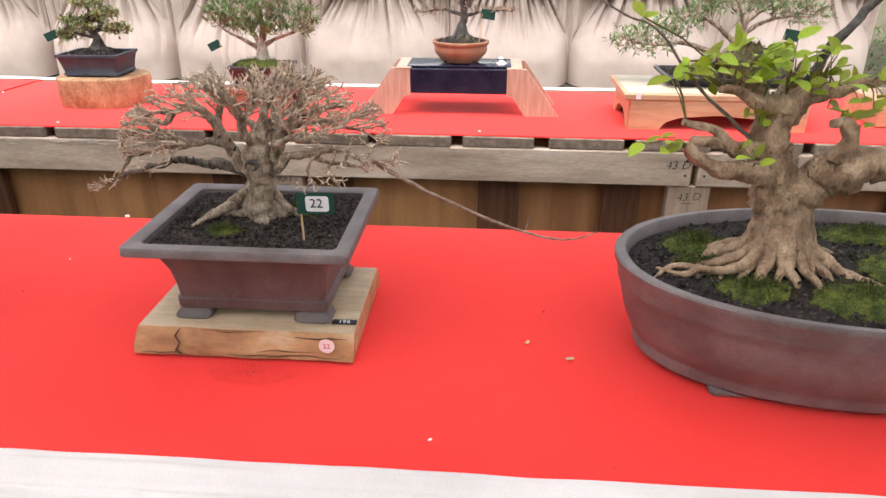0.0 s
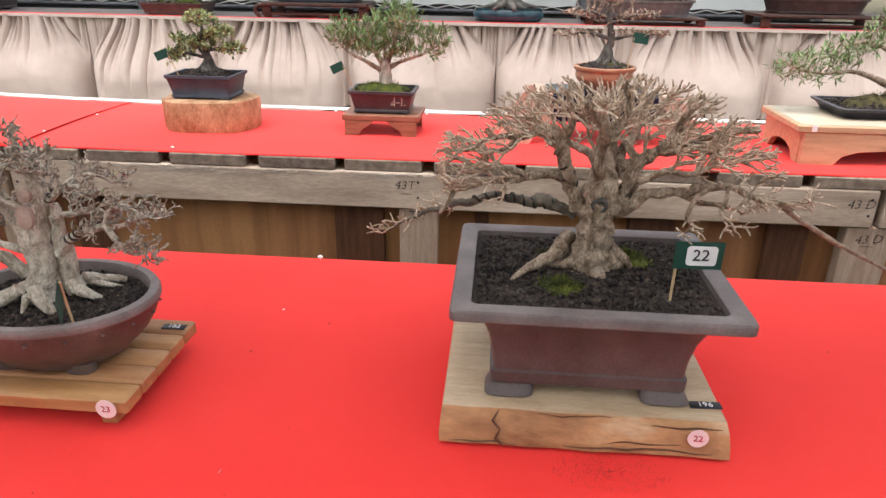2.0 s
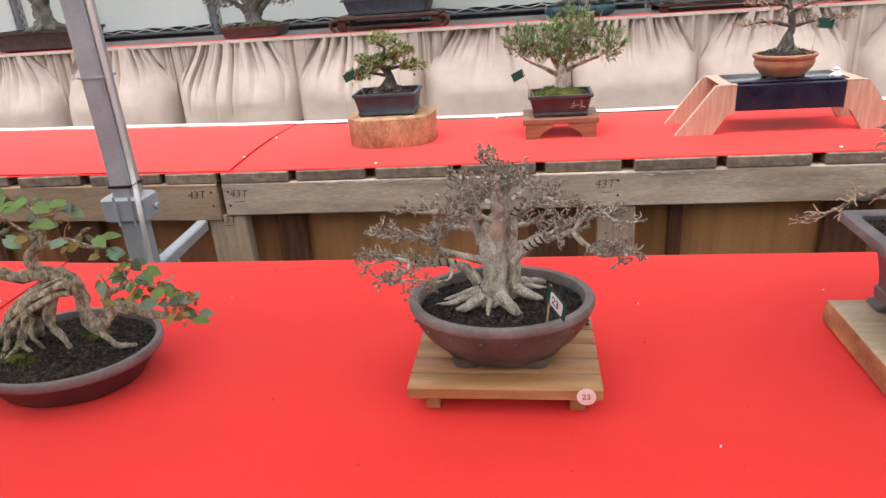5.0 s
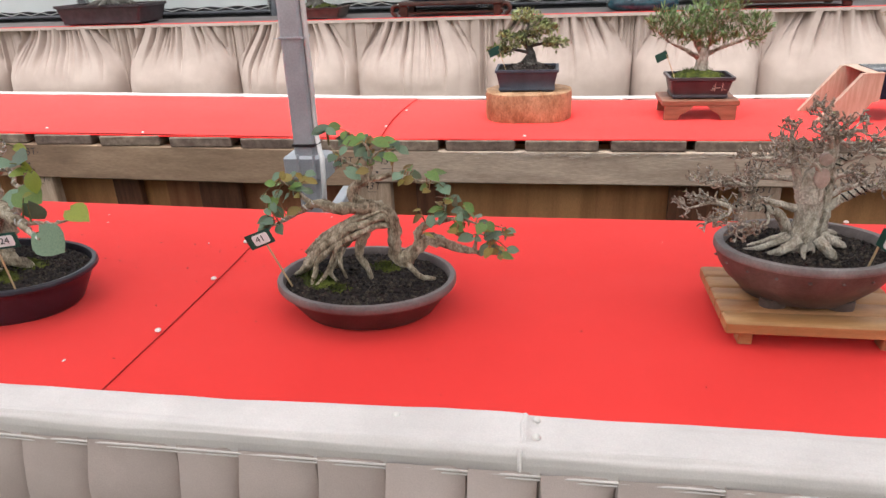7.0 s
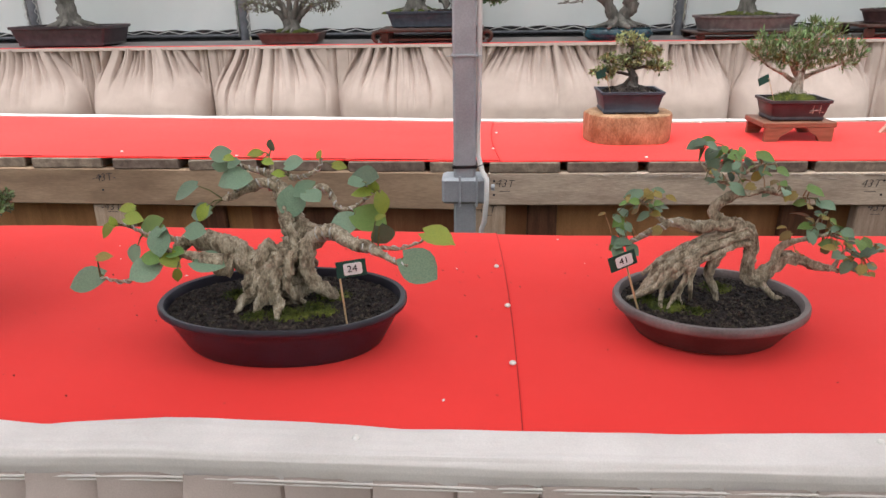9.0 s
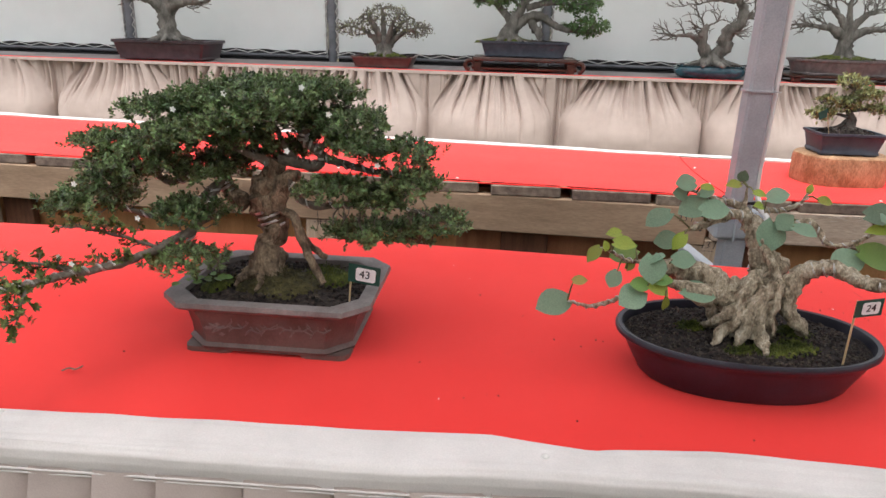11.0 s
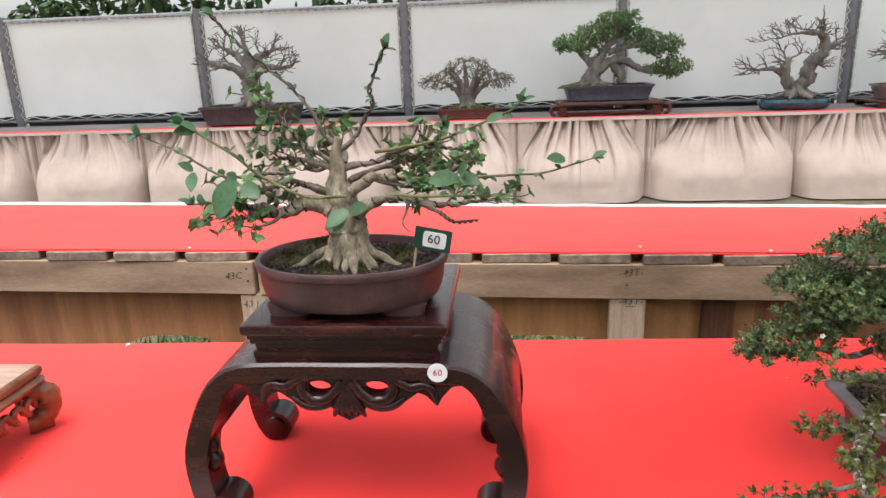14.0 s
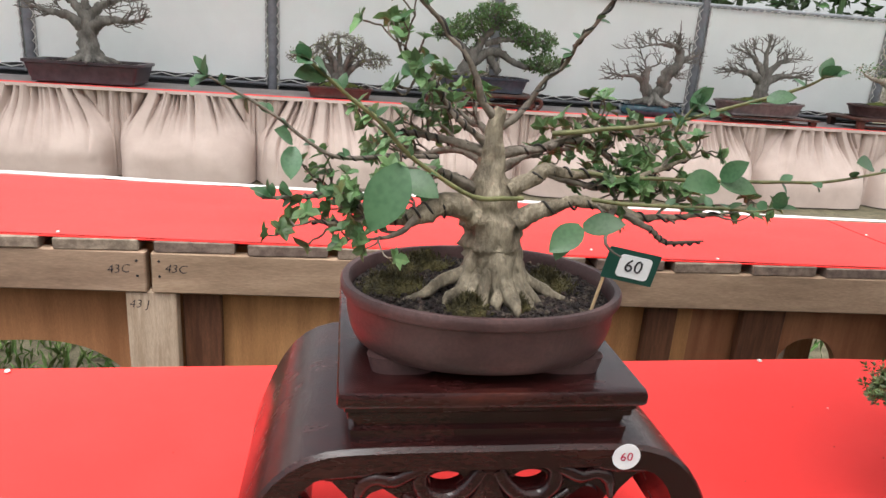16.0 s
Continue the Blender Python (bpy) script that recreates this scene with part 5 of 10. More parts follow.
            part("stem", Geo().tube([q, ((p[0] + q[0]) / 2, (p[1] + q[1]) / 2, (p[2] + q[2]) / 2 + 0.006), tuple(p)], [0.0010, 0.0008, 0.0005], 4), SHOOT, t)
    single_leaves(t, specs, OVAL_LEAF, LEAFBRIGHT)
    return t


oval_pot_bonsai()


# rectangular pot on a pine slab
def slab_22():
    t = thing("wood_slab", (-1.036, 1.78, H1), "thick natural-edged pine slab with a dark crack under a pot", "slab")

    def edge(x, z):
        return -0.113 + 0.021 * (max(0.0, z) / 0.037) ** 1.3 + 0.004 * noise.noise(Vector((x * 18, z * 60, 2))) + (0.003 if z < 0.003 else 0)
    rings = []
    for z, ins in ((0.0, 0.006), (0.003, 0.001), (0.012, 0.0), (0.026, 0.001), (0.034, 0.003), (0.037, 0.008)):
        ring = []
        for i in range(25):
            x = -0.15 + 0.3 * i / 24
            ring.append((x * (1 - ins * 5), edge(x, z) + ins, z))
        for i in range(25):
            x = 0.15 - 0.3 * i / 24
            ring.append((x * (1 - ins * 5), 0.105 - ins, z))
        rings.append(ring)
    part("slab", Geo().loft(rings[:5]), SLABWOOD, t)
    part("top_face", Geo().loft([[(x, y, z + 0.0002) for x, y, z in rings[4]], rings[5]]), SLABTOP, t, "pale planed top face")
    pts = [(-0.088, -0.0945, 0.0345), (-0.094, -0.101, 0.026), (-0.086, -0.1065, 0.019), (-0.09, -0.1115, 0.011), (-0.082, -0.113, 0.003)]
    part("crack", Geo().tube(pts, [0.0006, 0.0016, 0.0012, 0.0018, 0.0006], 5), DARKLEG, t, "dark drying crack")
    for xa, xb, h, w in ((-0.02, 0.132, 0.0075, 0.0011), (0.02, 0.10, 0.0125, 0.0007), (0.07, 0.142, 0.029, 0.0009), (-0.14, -0.07, 0.006, 0.0008), (-0.06, 0.03, 0.0335, 0.0005)):
        pts = [(x, edge(x, z) - 0.0002, z) for x, z in ((x, h + 0.0026 * noise.noise(Vector((x * 45, h * 300, 1.7)))) for x in np.linspace(xa, xb, 22))]
        part("fissure", Geo().tube(pts, [w * (0.3 + 0.9 * math.sin(math.pi * (k + 0.5) / 22)) for k in range(22)], 5), DARKLEG, t, "thin dark bark fissure")
    return t


slab_22()
lab = thing("number_tag", (-0.905, 1.712, H1 + 0.0375), "tiny black tag with a white number on the slab", "label", rz=2)
part("tag", Geo().box((0, 0, 0.0006), (0.034, 0.012, 0.0012), 0.0004), INK, lab)
writing("196", 0.011, PAPER, lab, Matrix.Translation((0, 0, 0.0014)))
round_sticker((-0.921, 1.6715, H1 + 0.0255), "22", PINKPAPER, INKRED, 0.0106)


def pot_22():
    t = thing("bonsai", (-1.031, 1.79, H1 + 0.037), "leafless dome-shaped bonsai in a flared rectangular grey-brown pot", "bonsai")
    prof = [(0.098, 0.074, 0.016), (0.104, 0.079, 0.016), (0.1045, 0.0795, 0.025), (0.1045, 0.0795, 0.029), (0.1015, 0.077, 0.031), (0.1015, 0.077, 0.034), (0.103, 0.078, 0.05), (0.107, 0.083, 0.074), (0.114, 0.091, 0.094),
            (0.123, 0.100, 0.105), (0.1445, 0.1185, 0.1085), (0.147, 0.121, 0.1105), (0.147, 0.121, 0.1195), (0.1455, 0.1195, 0.122), (0.130, 0.104, 0.122), (0.1265, 0.1005, 0.120), (0.125, 0.099, 0.10)]
    # wall and feet take the shaded clay tone, the lit rim the paler one
    p = pot_body(t, [rrect(x, y, z, 0.008, 5) for x, y, z in prof[:10]], CLAYSHADED)
    part("rim", Geo().loft([rrect(x, y, z, 0.008, 5) for x, y, z in prof[9:]], False, False), CLAYGREY, p, "wide grey out-turned rim")
    for sx in (-1, 1):
        for sy in (-1, 1):
            g = Geo().loft([rrect(hx, hy, z, 0.009, 4, sx * cx, sy * cy) for hx, hy, z, cx, cy in ((0.022, 0.017, 0.0, 0.083, 0.066), (0.026, 0.020, 0.003, 0.083, 0.066), (0.0255, 0.019, 0.008, 0.081, 0.064), (0.022, 0.016, 0.014, 0.079, 0.061), (0.030, 0.022, 0.021, 0.073, 0.055))])
            part("foot", g, CLAYSHADED, p)
    soil_bed(t, 0.1255, 0.0995, 0.1135, 3000, 2, 0.0028, 0.006, rect=True)
    reseed(22)
    z = 0.118
    moss_pad(t, (-0.035, -0.05, z - 0.003), (0.026, 0.018), 0.009, n=420)
    moss_pad(t, (0.047, 0.025, z - 0.002), (0.028, 0.02), 0.012, n=420)
    moss_pad(t, (-0.045, 0.035, z - 0.003), (0.014, 0.012), 0.006, MOSSBROWN, n=160)
    roots(t, (0.0, 0.012), z, 0.055, 0.009, [math.radians(q) for q in (0, 45, 100, 150, 200)], 0.02, 9, BARK)
    footing = [[(-0.022, 0.018, 0.15, 0.0084), (-0.039, -0.006, 0.141, 0.0077), (-0.054, -0.017, 0.133, 0.0062), (-0.069, -0.022, 0.125, 0.0043), (-0.088, -0.034, 0.116, 0.0019)],
               [(-0.005, 0.014, 0.145, 0.0077), (-0.011, 0.012, 0.131, 0.0074), (-0.015, 0.019, 0.117, 0.0037)],
               [(0.013, 0.022, 0.148, 0.0077), (0.03, 0.006, 0.138, 0.0068), (0.042, 0.005, 0.127, 0.0043), (0.05, 0.01, 0.117, 0.0019)],
               [(0.005, 0.015, 0.14, 0.0062), (0.007, 0.009, 0.128, 0.005), (0.011, 0.011, 0.116, 0.0025)]]
    for i, pts in enumerate(footing):
        branch(t, pts, BARK, "root", 10, 0.004, 0.5, 0.06, 4, seed=i + 5, gnarl=0.004)
    for k in range(12):
        a, d = rng.random() * 6.28, 0.05 + 0.045 * rng.random()
        x, y = d * math.cos(a), min(0.07, max(-0.085, d * math.sin(a) - 0.02))
        h = rng.normal(size=2) * 0.012
        part("rootlet", Geo().tube([(x, y, z - 0.001), (x + h[0] * 0.5, y + h[1] * 0.4, z + 0.004), (x + h[0], y + h[1], z - 0.001)], [0.0005, 0.0006, 0.0004], 4), BARKDARK, t)
    trunk = [(0, 0, 0.100, 0.028), (0.0, 0, 0.125, 0.0235), (0.001, 0, 0.150, 0.0185), (0.002, 0, 0.175, 0.019), (0.003, 0, 0.198, 0.0215), (0.004, 0.003, 0.216, 0.018), (0.008, 0.01, 0.238, 0.010), (0.010, 0.015, 0.255, 0.006)]
    branch(t, trunk, BARK, "trunk", 22, 0.004, 0.32, 0.07, 5, gnarl=0.003)
    part("knot", Geo().loft([[(0.002 + r * math.cos(a) * 0.0075, -0.0195 - d, 0.200 + r * math.sin(a) * 0.0065) for a in np.linspace(0, 6.283, 15)[:-1]] for r, d in ((1.25, -0.004), (1.2, 0.0015), (0.9, 0.003), (0.6, 0.001), (0.2, -0.001))]), BARKDARK, t, "dark healed knot")
    limbs = [[(-0.018, 0, 0.188, 0.0083), (-0.028, -0.006, 0.217, 0.008), (-0.036, -0.012, 0.241, 0.007), (-0.045, -0.019, 0.267, 0.0061), (-0.052, -0.025, 0.276, 0.0045), (-0.07, -0.031, 0.277, 0.0035), (-0.091, -0.038, 0.275, 0.0032), (-0.115, -0.044, 0.273, 0.0026), (-0.132, -0.05, 0.266, 0.0016)],
        [(-0.044, 0, 0.248, 0.0051), (-0.036, -0.007, 0.278, 0.0038), (-0.036, -0.013, 0.296, 0.0032), (-0.038, -0.02, 0.316, 0.0019)]]
    limbs += [[(0.001, 0, 0.204, 0.0096), (0.001, -0.01, 0.227, 0.0074), (-0.002, -0.02, 0.249, 0.0064), (-0.005, -0.03, 0.271, 0.0058), (-0.008, -0.04, 0.287, 0.0051), (-0.017, -0.05, 0.301, 0.0038), (-0.024, -0.06, 0.315, 0.0026)],
        [(-0.006, -0.02, 0.264, 0.0048), (0.01, -0.022, 0.274, 0.0042), (0.018, -0.025, 0.29, 0.0035), (0.016, -0.028, 0.312, 0.0026), (0.014, -0.03, 0.33, 0.0016)]]
    limbs += [[(0.009, 0, 0.227, 0.0083), (0.011, 0.015, 0.25, 0.0064), (0.014, 0.03, 0.272, 0.0051), (0.02, 0.045, 0.288, 0.0038), (0.024, 0.06, 0.305, 0.0019)],
        [(0.025, 0, 0.204, 0.009), (0.037, -0.003, 0.23, 0.0077), (0.046, -0.007, 0.248, 0.0067), (0.059, -0.01, 0.263, 0.0058), (0.068, -0.013, 0.282, 0.0045), (0.08, -0.017, 0.3, 0.0032), (0.091, -0.02, 0.312, 0.0019)]]
    limbs += [[(0.041, 0, 0.242, 0.0054), (0.034, 0.012, 0.261, 0.0045), (0.039, 0.025, 0.277, 0.0038), (0.05, 0.038, 0.292, 0.0026), (0.054, 0.05, 0.306, 0.0016)],
        [(0.057, -0.01, 0.263, 0.0042), (0.08, -0.02, 0.269, 0.0032), (0.104, -0.03, 0.28, 0.0029), (0.124, -0.04, 0.284, 0.0019), (0.137, -0.05, 0.291, 0.0013)]]
    limbs += [[(0.022, 0, 0.186, 0.007), (0.038, -0.006, 0.201, 0.0067), (0.057, -0.011, 0.212, 0.0058), (0.079, -0.017, 0.217, 0.0051), (0.104, -0.022, 0.225, 0.0045), (0.118, -0.028, 0.229, 0.0038), (0.135, -0.033, 0.226, 0.0032), (0.152, -0.039, 0.22, 0.0026), (0.176, -0.044, 0.22, 0.0019), (0.2, -0.05, 0.222, 0.00096)],
        [(0.036, -0.02, 0.229, 0.0058), (0.064, -0.035, 0.242, 0.0035), (0.091, -0.05, 0.249, 0.0026)]]
    limbs += [[(0.105, -0.04, 0.231, 0.0029), (0.091, -0.042, 0.218, 0.0022), (0.081, -0.045, 0.204, 0.0019), (0.09, -0.048, 0.195, 0.0016), (0.083, -0.05, 0.187, 0.00096)],
        [(0.121, -0.04, 0.232, 0.0026), (0.117, -0.047, 0.219, 0.0019), (0.111, -0.053, 0.21, 0.0019), (0.122, -0.06, 0.198, 0.00083)],
        [(0.138, -0.05, 0.23, 0.0022), (0.135, -0.055, 0.22, 0.0019), (0.127, -0.06, 0.215, 0.0012)]]
    limbs += [[(0.079, -0.02, 0.218, 0.0038), (0.101, -0.015, 0.21, 0.0029), (0.123, -0.01, 0.207, 0.0026), (0.148, -0.005, 0.201, 0.0019), (0.166, 0, 0.224, 0.00096)],
        [(-0.019, 0.01, 0.178, 0.007), (-0.044, 0.009, 0.191, 0.0064), (-0.067, 0.008, 0.191, 0.0058), (-0.089, 0.006, 0.197, 0.0051), (-0.109, 0.005, 0.198, 0.0045), (-0.136, 0.004, 0.192, 0.0038), (-0.165, 0.002, 0.184, 0.0032), (-0.19, 0.001, 0.172, 0.0019), (-0.221, 0, 0.157, 0.0009)]]
    limbs += [[(-0.029, 0, 0.22, 0.0064), (-0.053, -0.007, 0.229, 0.0051), (-0.078, -0.014, 0.228, 0.0042), (-0.104, -0.021, 0.224, 0.0038), (-0.132, -0.029, 0.221, 0.0032), (-0.152, -0.036, 0.215, 0.0032), (-0.152, -0.043, 0.207, 0.0027), (-0.164, -0.05, 0.198, 0.0016)],
        [(-0.075, -0.02, 0.23, 0.0029), (-0.098, -0.023, 0.241, 0.0022), (-0.123, -0.027, 0.238, 0.0019), (-0.155, -0.03, 0.248, 0.0009)]]
    limbs += [[(-0.082, -0.03, 0.275, 0.0032), (-0.108, -0.02, 0.257, 0.0026), (-0.141, -0.01, 0.25, 0.0019), (-0.169, 0, 0.249, 0.0012)],
        [(0.005, 0.01, 0.228, 0.0064), (-0.004, 0.025, 0.239, 0.0051), (-0.028, 0.04, 0.255, 0.0038), (-0.06, 0.055, 0.268, 0.0026), (-0.091, 0.07, 0.271, 0.0016)],
        [(0.02, 0.01, 0.232, 0.0064), (0.057, 0.025, 0.242, 0.0045), (0.094, 0.04, 0.248, 0.0032), (0.125, 0.055, 0.247, 0.0019), (0.153, 0.07, 0.242, 0.0013)]]
    limbs += [[(0.015, 0.02, 0.237, 0.0058), (0.018, 0.043, 0.253, 0.0045), (0.002, 0.067, 0.275, 0.0032), (-0.016, 0.09, 0.29, 0.0019)],
        [(0.023, 0.02, 0.236, 0.0058), (0.037, 0.043, 0.257, 0.0045), (0.064, 0.067, 0.277, 0.0032), (0.079, 0.09, 0.283, 0.0019)],
        [(0.094, -0.01, 0.264, 0.0032), (0.115, -0.007, 0.254, 0.0026), (0.14, -0.003, 0.245, 0.0019), (0.166, 0, 0.239, 0.00096)]]
    stems = [branch(t, pts, BARKOLIVE if i == 14 else BARK, "limb", 9, 0.004, 0.45, seed=i, gnarl=0.006) for i, pts in enumerate(limbs)]
    limb(t, [(0.165, -0.04, 0.221, 0.0036), (0.19, -0.04, 0.205, 0.003), (0.235, -0.035, 0.178, 0.0026), (0.30, -0.03, 0.145, 0.0022), (0.385, -0.02, 0.112, 0.0017), (0.43, -0.01, 0.104, 0.0013), (0.465, 0, 0.112, 0.0008)], TWIGRED, "long_twig", 6, gnarl=0.002)
    part("side_twig", Geo().tube([(0.366, -0.022, 0.121), (0.369, -0.022, 0.132), (0.368, -0.022, 0.142)], [0.0012, 0.001, 0.0006], 5), TWIGRED, t)
    coil(t, limbs[14][1:6], 0, 9, 0.0015, WIREBLACK)
    coil(t, limbs[8][3:7], 0, 5, 0.0013, TWIGPALE)
    coil(t, limbs[0][1:3], 0, 2, 0.0013, WIREBLACK)

    def dome(p):
        q = ((p[0] - 0.006) / 0.185) ** 2 + ((p[1] - 0.01) / 0.145) ** 2 + ((p[2] - 0.222) / (0.112 if p[2] > 0.222 else 0.024)) ** 2
        return q < 1.0
    g = Geo()
    ramify(g, stems[:8] + stems[9:10] + stems[15:], 3, 0.038, 0.0100, 0.0023, 0.00095, (0.004, 0.005, 0.19), 0.14, 0.75, 0.19, 0.34, 0.68, 0.64, dome)
    ramify(g, [stems[8], stems[14]] + stems[10:14], 2, 0.022, 0.008, 0.0019, 0.0009, (0.004, 0.005, 0.21), 0.0, 0.5, 0.32, 0.62, 0.6, 0.55)
    part("branchwork", g, TWIGPALE, t, "fine knobbly branching twigs", kind="stuff")
    return t


pot_22()
flag((-0.955, 1.728, 1.070), (2, 0), 2, "22", 0.040, 0.048, 1)


# round pot on a small slatted stand
def slat_stand():
    t = thing("slatted_stand", (-1.633, 1.742, H1), "low slatted stand of pale oiled wood on short legs", "stand")
    for i in range(5):
        w = 0.178 / 5
        part("slat", Geo().box((0, -0.089 + w * (i + 0.5), 0.0295), (0.234, w - 0.0022, 0.017), 0.002), PALEPLANK, t)
    for sx in (-1, 1):
        for sy in (-1, 1):
            part("leg", Geo().box((sx * 0.088, sy * 0.066, 0.0105), (0.018, 0.022, 0.021), 0.001), PALEPLANK, t)
    return t


slat_stand()
round_sticker((-1.536, 1.651, 0.95), "23", PINKPAPER, INKRED, 0.0112)
lab = thing("number_tag", (-1.535, 1.81, 0.9585), "tiny black tag with a white number on the stand", "label")
part("tag", Geo().box((0, 0, 0.0006), (0.03, 0.012, 0.0012), 0.0004), INK, lab)
writing("102", 0.011, PAPER, lab, Matrix.Translation((0, 0, 0.0014)))


def pot_23():
    t = thing("bonsai", (-1.637, 1.748, H1 + 0.038), "pale-barked leafless bonsai with stubby branches in a round brown pot", "bonsai")
    a, b = 0.118, 0.093
    prof = [(0.55, 0.010), (0.60, 0.006), (0.64, 0.007), (0.66, 0.012), (0.72, 0.018), (0.84, 0.032), (0.925, 0.048), (0.965, 0.060), (0.985, 0.066), (1.0, 0.068), (1.0, 0.074), (0.985, 0.077), (0.90, 0.077), (0.885, 0.074), (0.87, 0.062)]
    p = pot_body(t, [ell(a * s, b * s, z, 64) for s, z in prof[:9]], CLAY)
    part("rim", Geo().loft([ell(a * s, b * s, z, 64) for s, z in prof[8:]], False, False), RIMGREY, p, "dusty grey rim")
    for k in range(18):
        q = 2 * math.pi * k / 18
        c = (a * 0.962 * math.cos(q), b * 0.962 * math.sin(q), 0.0565)
        part("stud", Geo().scatter(*GRAIN, [np.concatenate((np.eye(3) * 0.0032, np.array(c)[:, None]), axis=1)]), CLAY, p)
    for q in (0.9, 2.2, 4.0, 5.4):
        part("foot", Geo().loft([ell(0.017, 0.012, z, 16, 2.5, a * 0.56 * math.cos(q), b * 0.56 * math.sin(q)) for z in (0, 0.004, 0.012)]), CLAY, p)
    soil_bed(t, a * 0.885, b * 0.885, 0.0635, 2600, 2, 0.0028, 0.006)
    reseed(23)
    z = 0.069
    footing = [[(0.001, -0.031, 0.095, 0.0079), (0.009, -0.04, 0.085, 0.0069), (0.018, -0.04, 0.076, 0.0059), (0.027, -0.034, 0.066, 0.0033)],
        [(-0.02, -0.027, 0.092, 0.0079), (-0.031, -0.031, 0.083, 0.0066), (-0.044, -0.029, 0.075, 0.0053), (-0.056, -0.019, 0.066, 0.0026)],
        [(-0.024, -0.004, 0.085, 0.0053), (-0.041, -0.008, 0.079, 0.0043), (-0.061, -0.009, 0.072, 0.0033), (-0.083, -0.005, 0.066, 0.0013)]]
    footing += [[(-0.026, 0.003, 0.085, 0.0046), (-0.044, 0.006, 0.079, 0.0036), (-0.064, 0.006, 0.072, 0.0026), (-0.077, 0.01, 0.066, 0.0013)],
        [(0.018, 0.004, 0.088, 0.0073), (0.03, -0.001, 0.081, 0.0069), (0.043, -0.002, 0.074, 0.0053), (0.052, 0.005, 0.067, 0.0033)],
        [(0.021, 0.024, 0.085, 0.0059), (0.037, 0.038, 0.078, 0.005), (0.055, 0.053, 0.07, 0.004)],
        [(0.021, 0.027, 0.08, 0.0046), (0.04, 0.031, 0.074, 0.0033), (0.06, 0.036, 0.068, 0.002)]]
    footing += [[(-0.011, -0.028, 0.085, 0.0053), (-0.013, -0.031, 0.076, 0.004), (-0.013, -0.039, 0.066, 0.002)]]
    for i, pts in enumerate(footing):
        branch(t, pts, BARKPALE, "root", 11, 0.004, 0.22, 0.04, 4, seed=i + 2, gnarl=0.0025)
    roots(t, (-0.005, 0.01), z, 0.05, 0.009, [math.radians(q) for q in (60, 95, 130, 160)], 0.02, 9, BARKPALE)
    stemlines = [[(-0.011, 0, 0.05, 0.027), (-0.009, 0, 0.067, 0.023), (-0.008, 0, 0.084, 0.018), (-0.006, 0, 0.106, 0.017), (-0.006, 0, 0.127, 0.016), (-0.007, 0, 0.149, 0.016), (-0.005, 0, 0.169, 0.015), (0.005, 0, 0.185, 0.01), (0.008, 0, 0.202, 0.0086), (0.009, 0, 0.218, 0.0063), (0.01, 0, 0.231, 0.0036)],
             [(0.021, 0.012, 0.059, 0.012), (0.018, 0.011, 0.081, 0.01), (0.016, 0.01, 0.104, 0.0099), (0.016, 0.009, 0.126, 0.0099), (0.015, 0.008, 0.147, 0.0081), (0.017, 0.007, 0.165, 0.0067), (0.018, 0.006, 0.181, 0.0054)]]
    stems = [branch(t, stemlines[0], BARKPALE, "trunk", 20, 0.004, 0.16, 0.05, 4, gnarl=0.002), branch(t, stemlines[1], BARKPALE, "trunk", 14, 0.004, 0.18, 0.04, 3, seed=3, gnarl=0.002)]
    for at, r in (((-0.002, -0.0165, 0.172), (0.0095, 0.014)), ((0.0, -0.0125, 0.196), (0.0075, 0.0085))):
        part("scar", Geo().loft([[(at[0] + q * r[0] * math.cos(a), at[1] - d, at[2] + q * r[1] * math.sin(a)) for a in np.linspace(0, 6.283, 19)[:-1]] for q, d in ((1.0, -0.004), (0.95, 0.0012), (0.7, 0.002), (0.2, 0.0022))]), SCARPINK, t, "smooth pinkish pruning scar")
    limbs = [[(0.017, 0, 0.123, 0.0059), (0.031, -0.003, 0.141, 0.0059), (0.047, -0.007, 0.152, 0.005), (0.061, -0.01, 0.161, 0.0043), (0.079, -0.013, 0.165, 0.004), (0.09, -0.017, 0.171, 0.0036), (0.098, -0.02, 0.181, 0.003), (0.107, -0.023, 0.189, 0.0023), (0.122, -0.027, 0.193, 0.0017), (0.144, -0.03, 0.182, 0.00092)],
        [(0.089, -0.02, 0.17, 0.0033), (0.1, -0.025, 0.157, 0.0028), (0.114, -0.03, 0.147, 0.0024), (0.13, -0.035, 0.145, 0.002), (0.148, -0.04, 0.152, 0.00092)]]
    limbs += [[(-0.028, 0, 0.096, 0.0069), (-0.039, -0.004, 0.115, 0.0069), (-0.054, -0.008, 0.125, 0.0056), (-0.073, -0.011, 0.13, 0.0048), (-0.092, -0.015, 0.131, 0.0041), (-0.111, -0.019, 0.134, 0.0034), (-0.129, -0.022, 0.139, 0.0026), (-0.145, -0.026, 0.137, 0.002), (-0.164, -0.03, 0.133, 0.00092)],
        [(-0.109, -0.02, 0.135, 0.0026), (-0.113, -0.028, 0.127, 0.002), (-0.127, -0.035, 0.119, 0.00092)]]
    limbs += [[(-0.06, -0.01, 0.124, 0.003), (-0.06, -0.02, 0.112, 0.002), (-0.071, -0.03, 0.109, 0.0013), (-0.107, -0.04, 0.118, 0.00079)],
        [(-0.021, 0, 0.151, 0.0063), (-0.029, -0.005, 0.172, 0.0058), (-0.035, -0.01, 0.186, 0.0053), (-0.044, -0.015, 0.192, 0.0043), (-0.058, -0.02, 0.198, 0.0033), (-0.076, -0.025, 0.199, 0.0026), (-0.1, -0.03, 0.205, 0.00099)]]
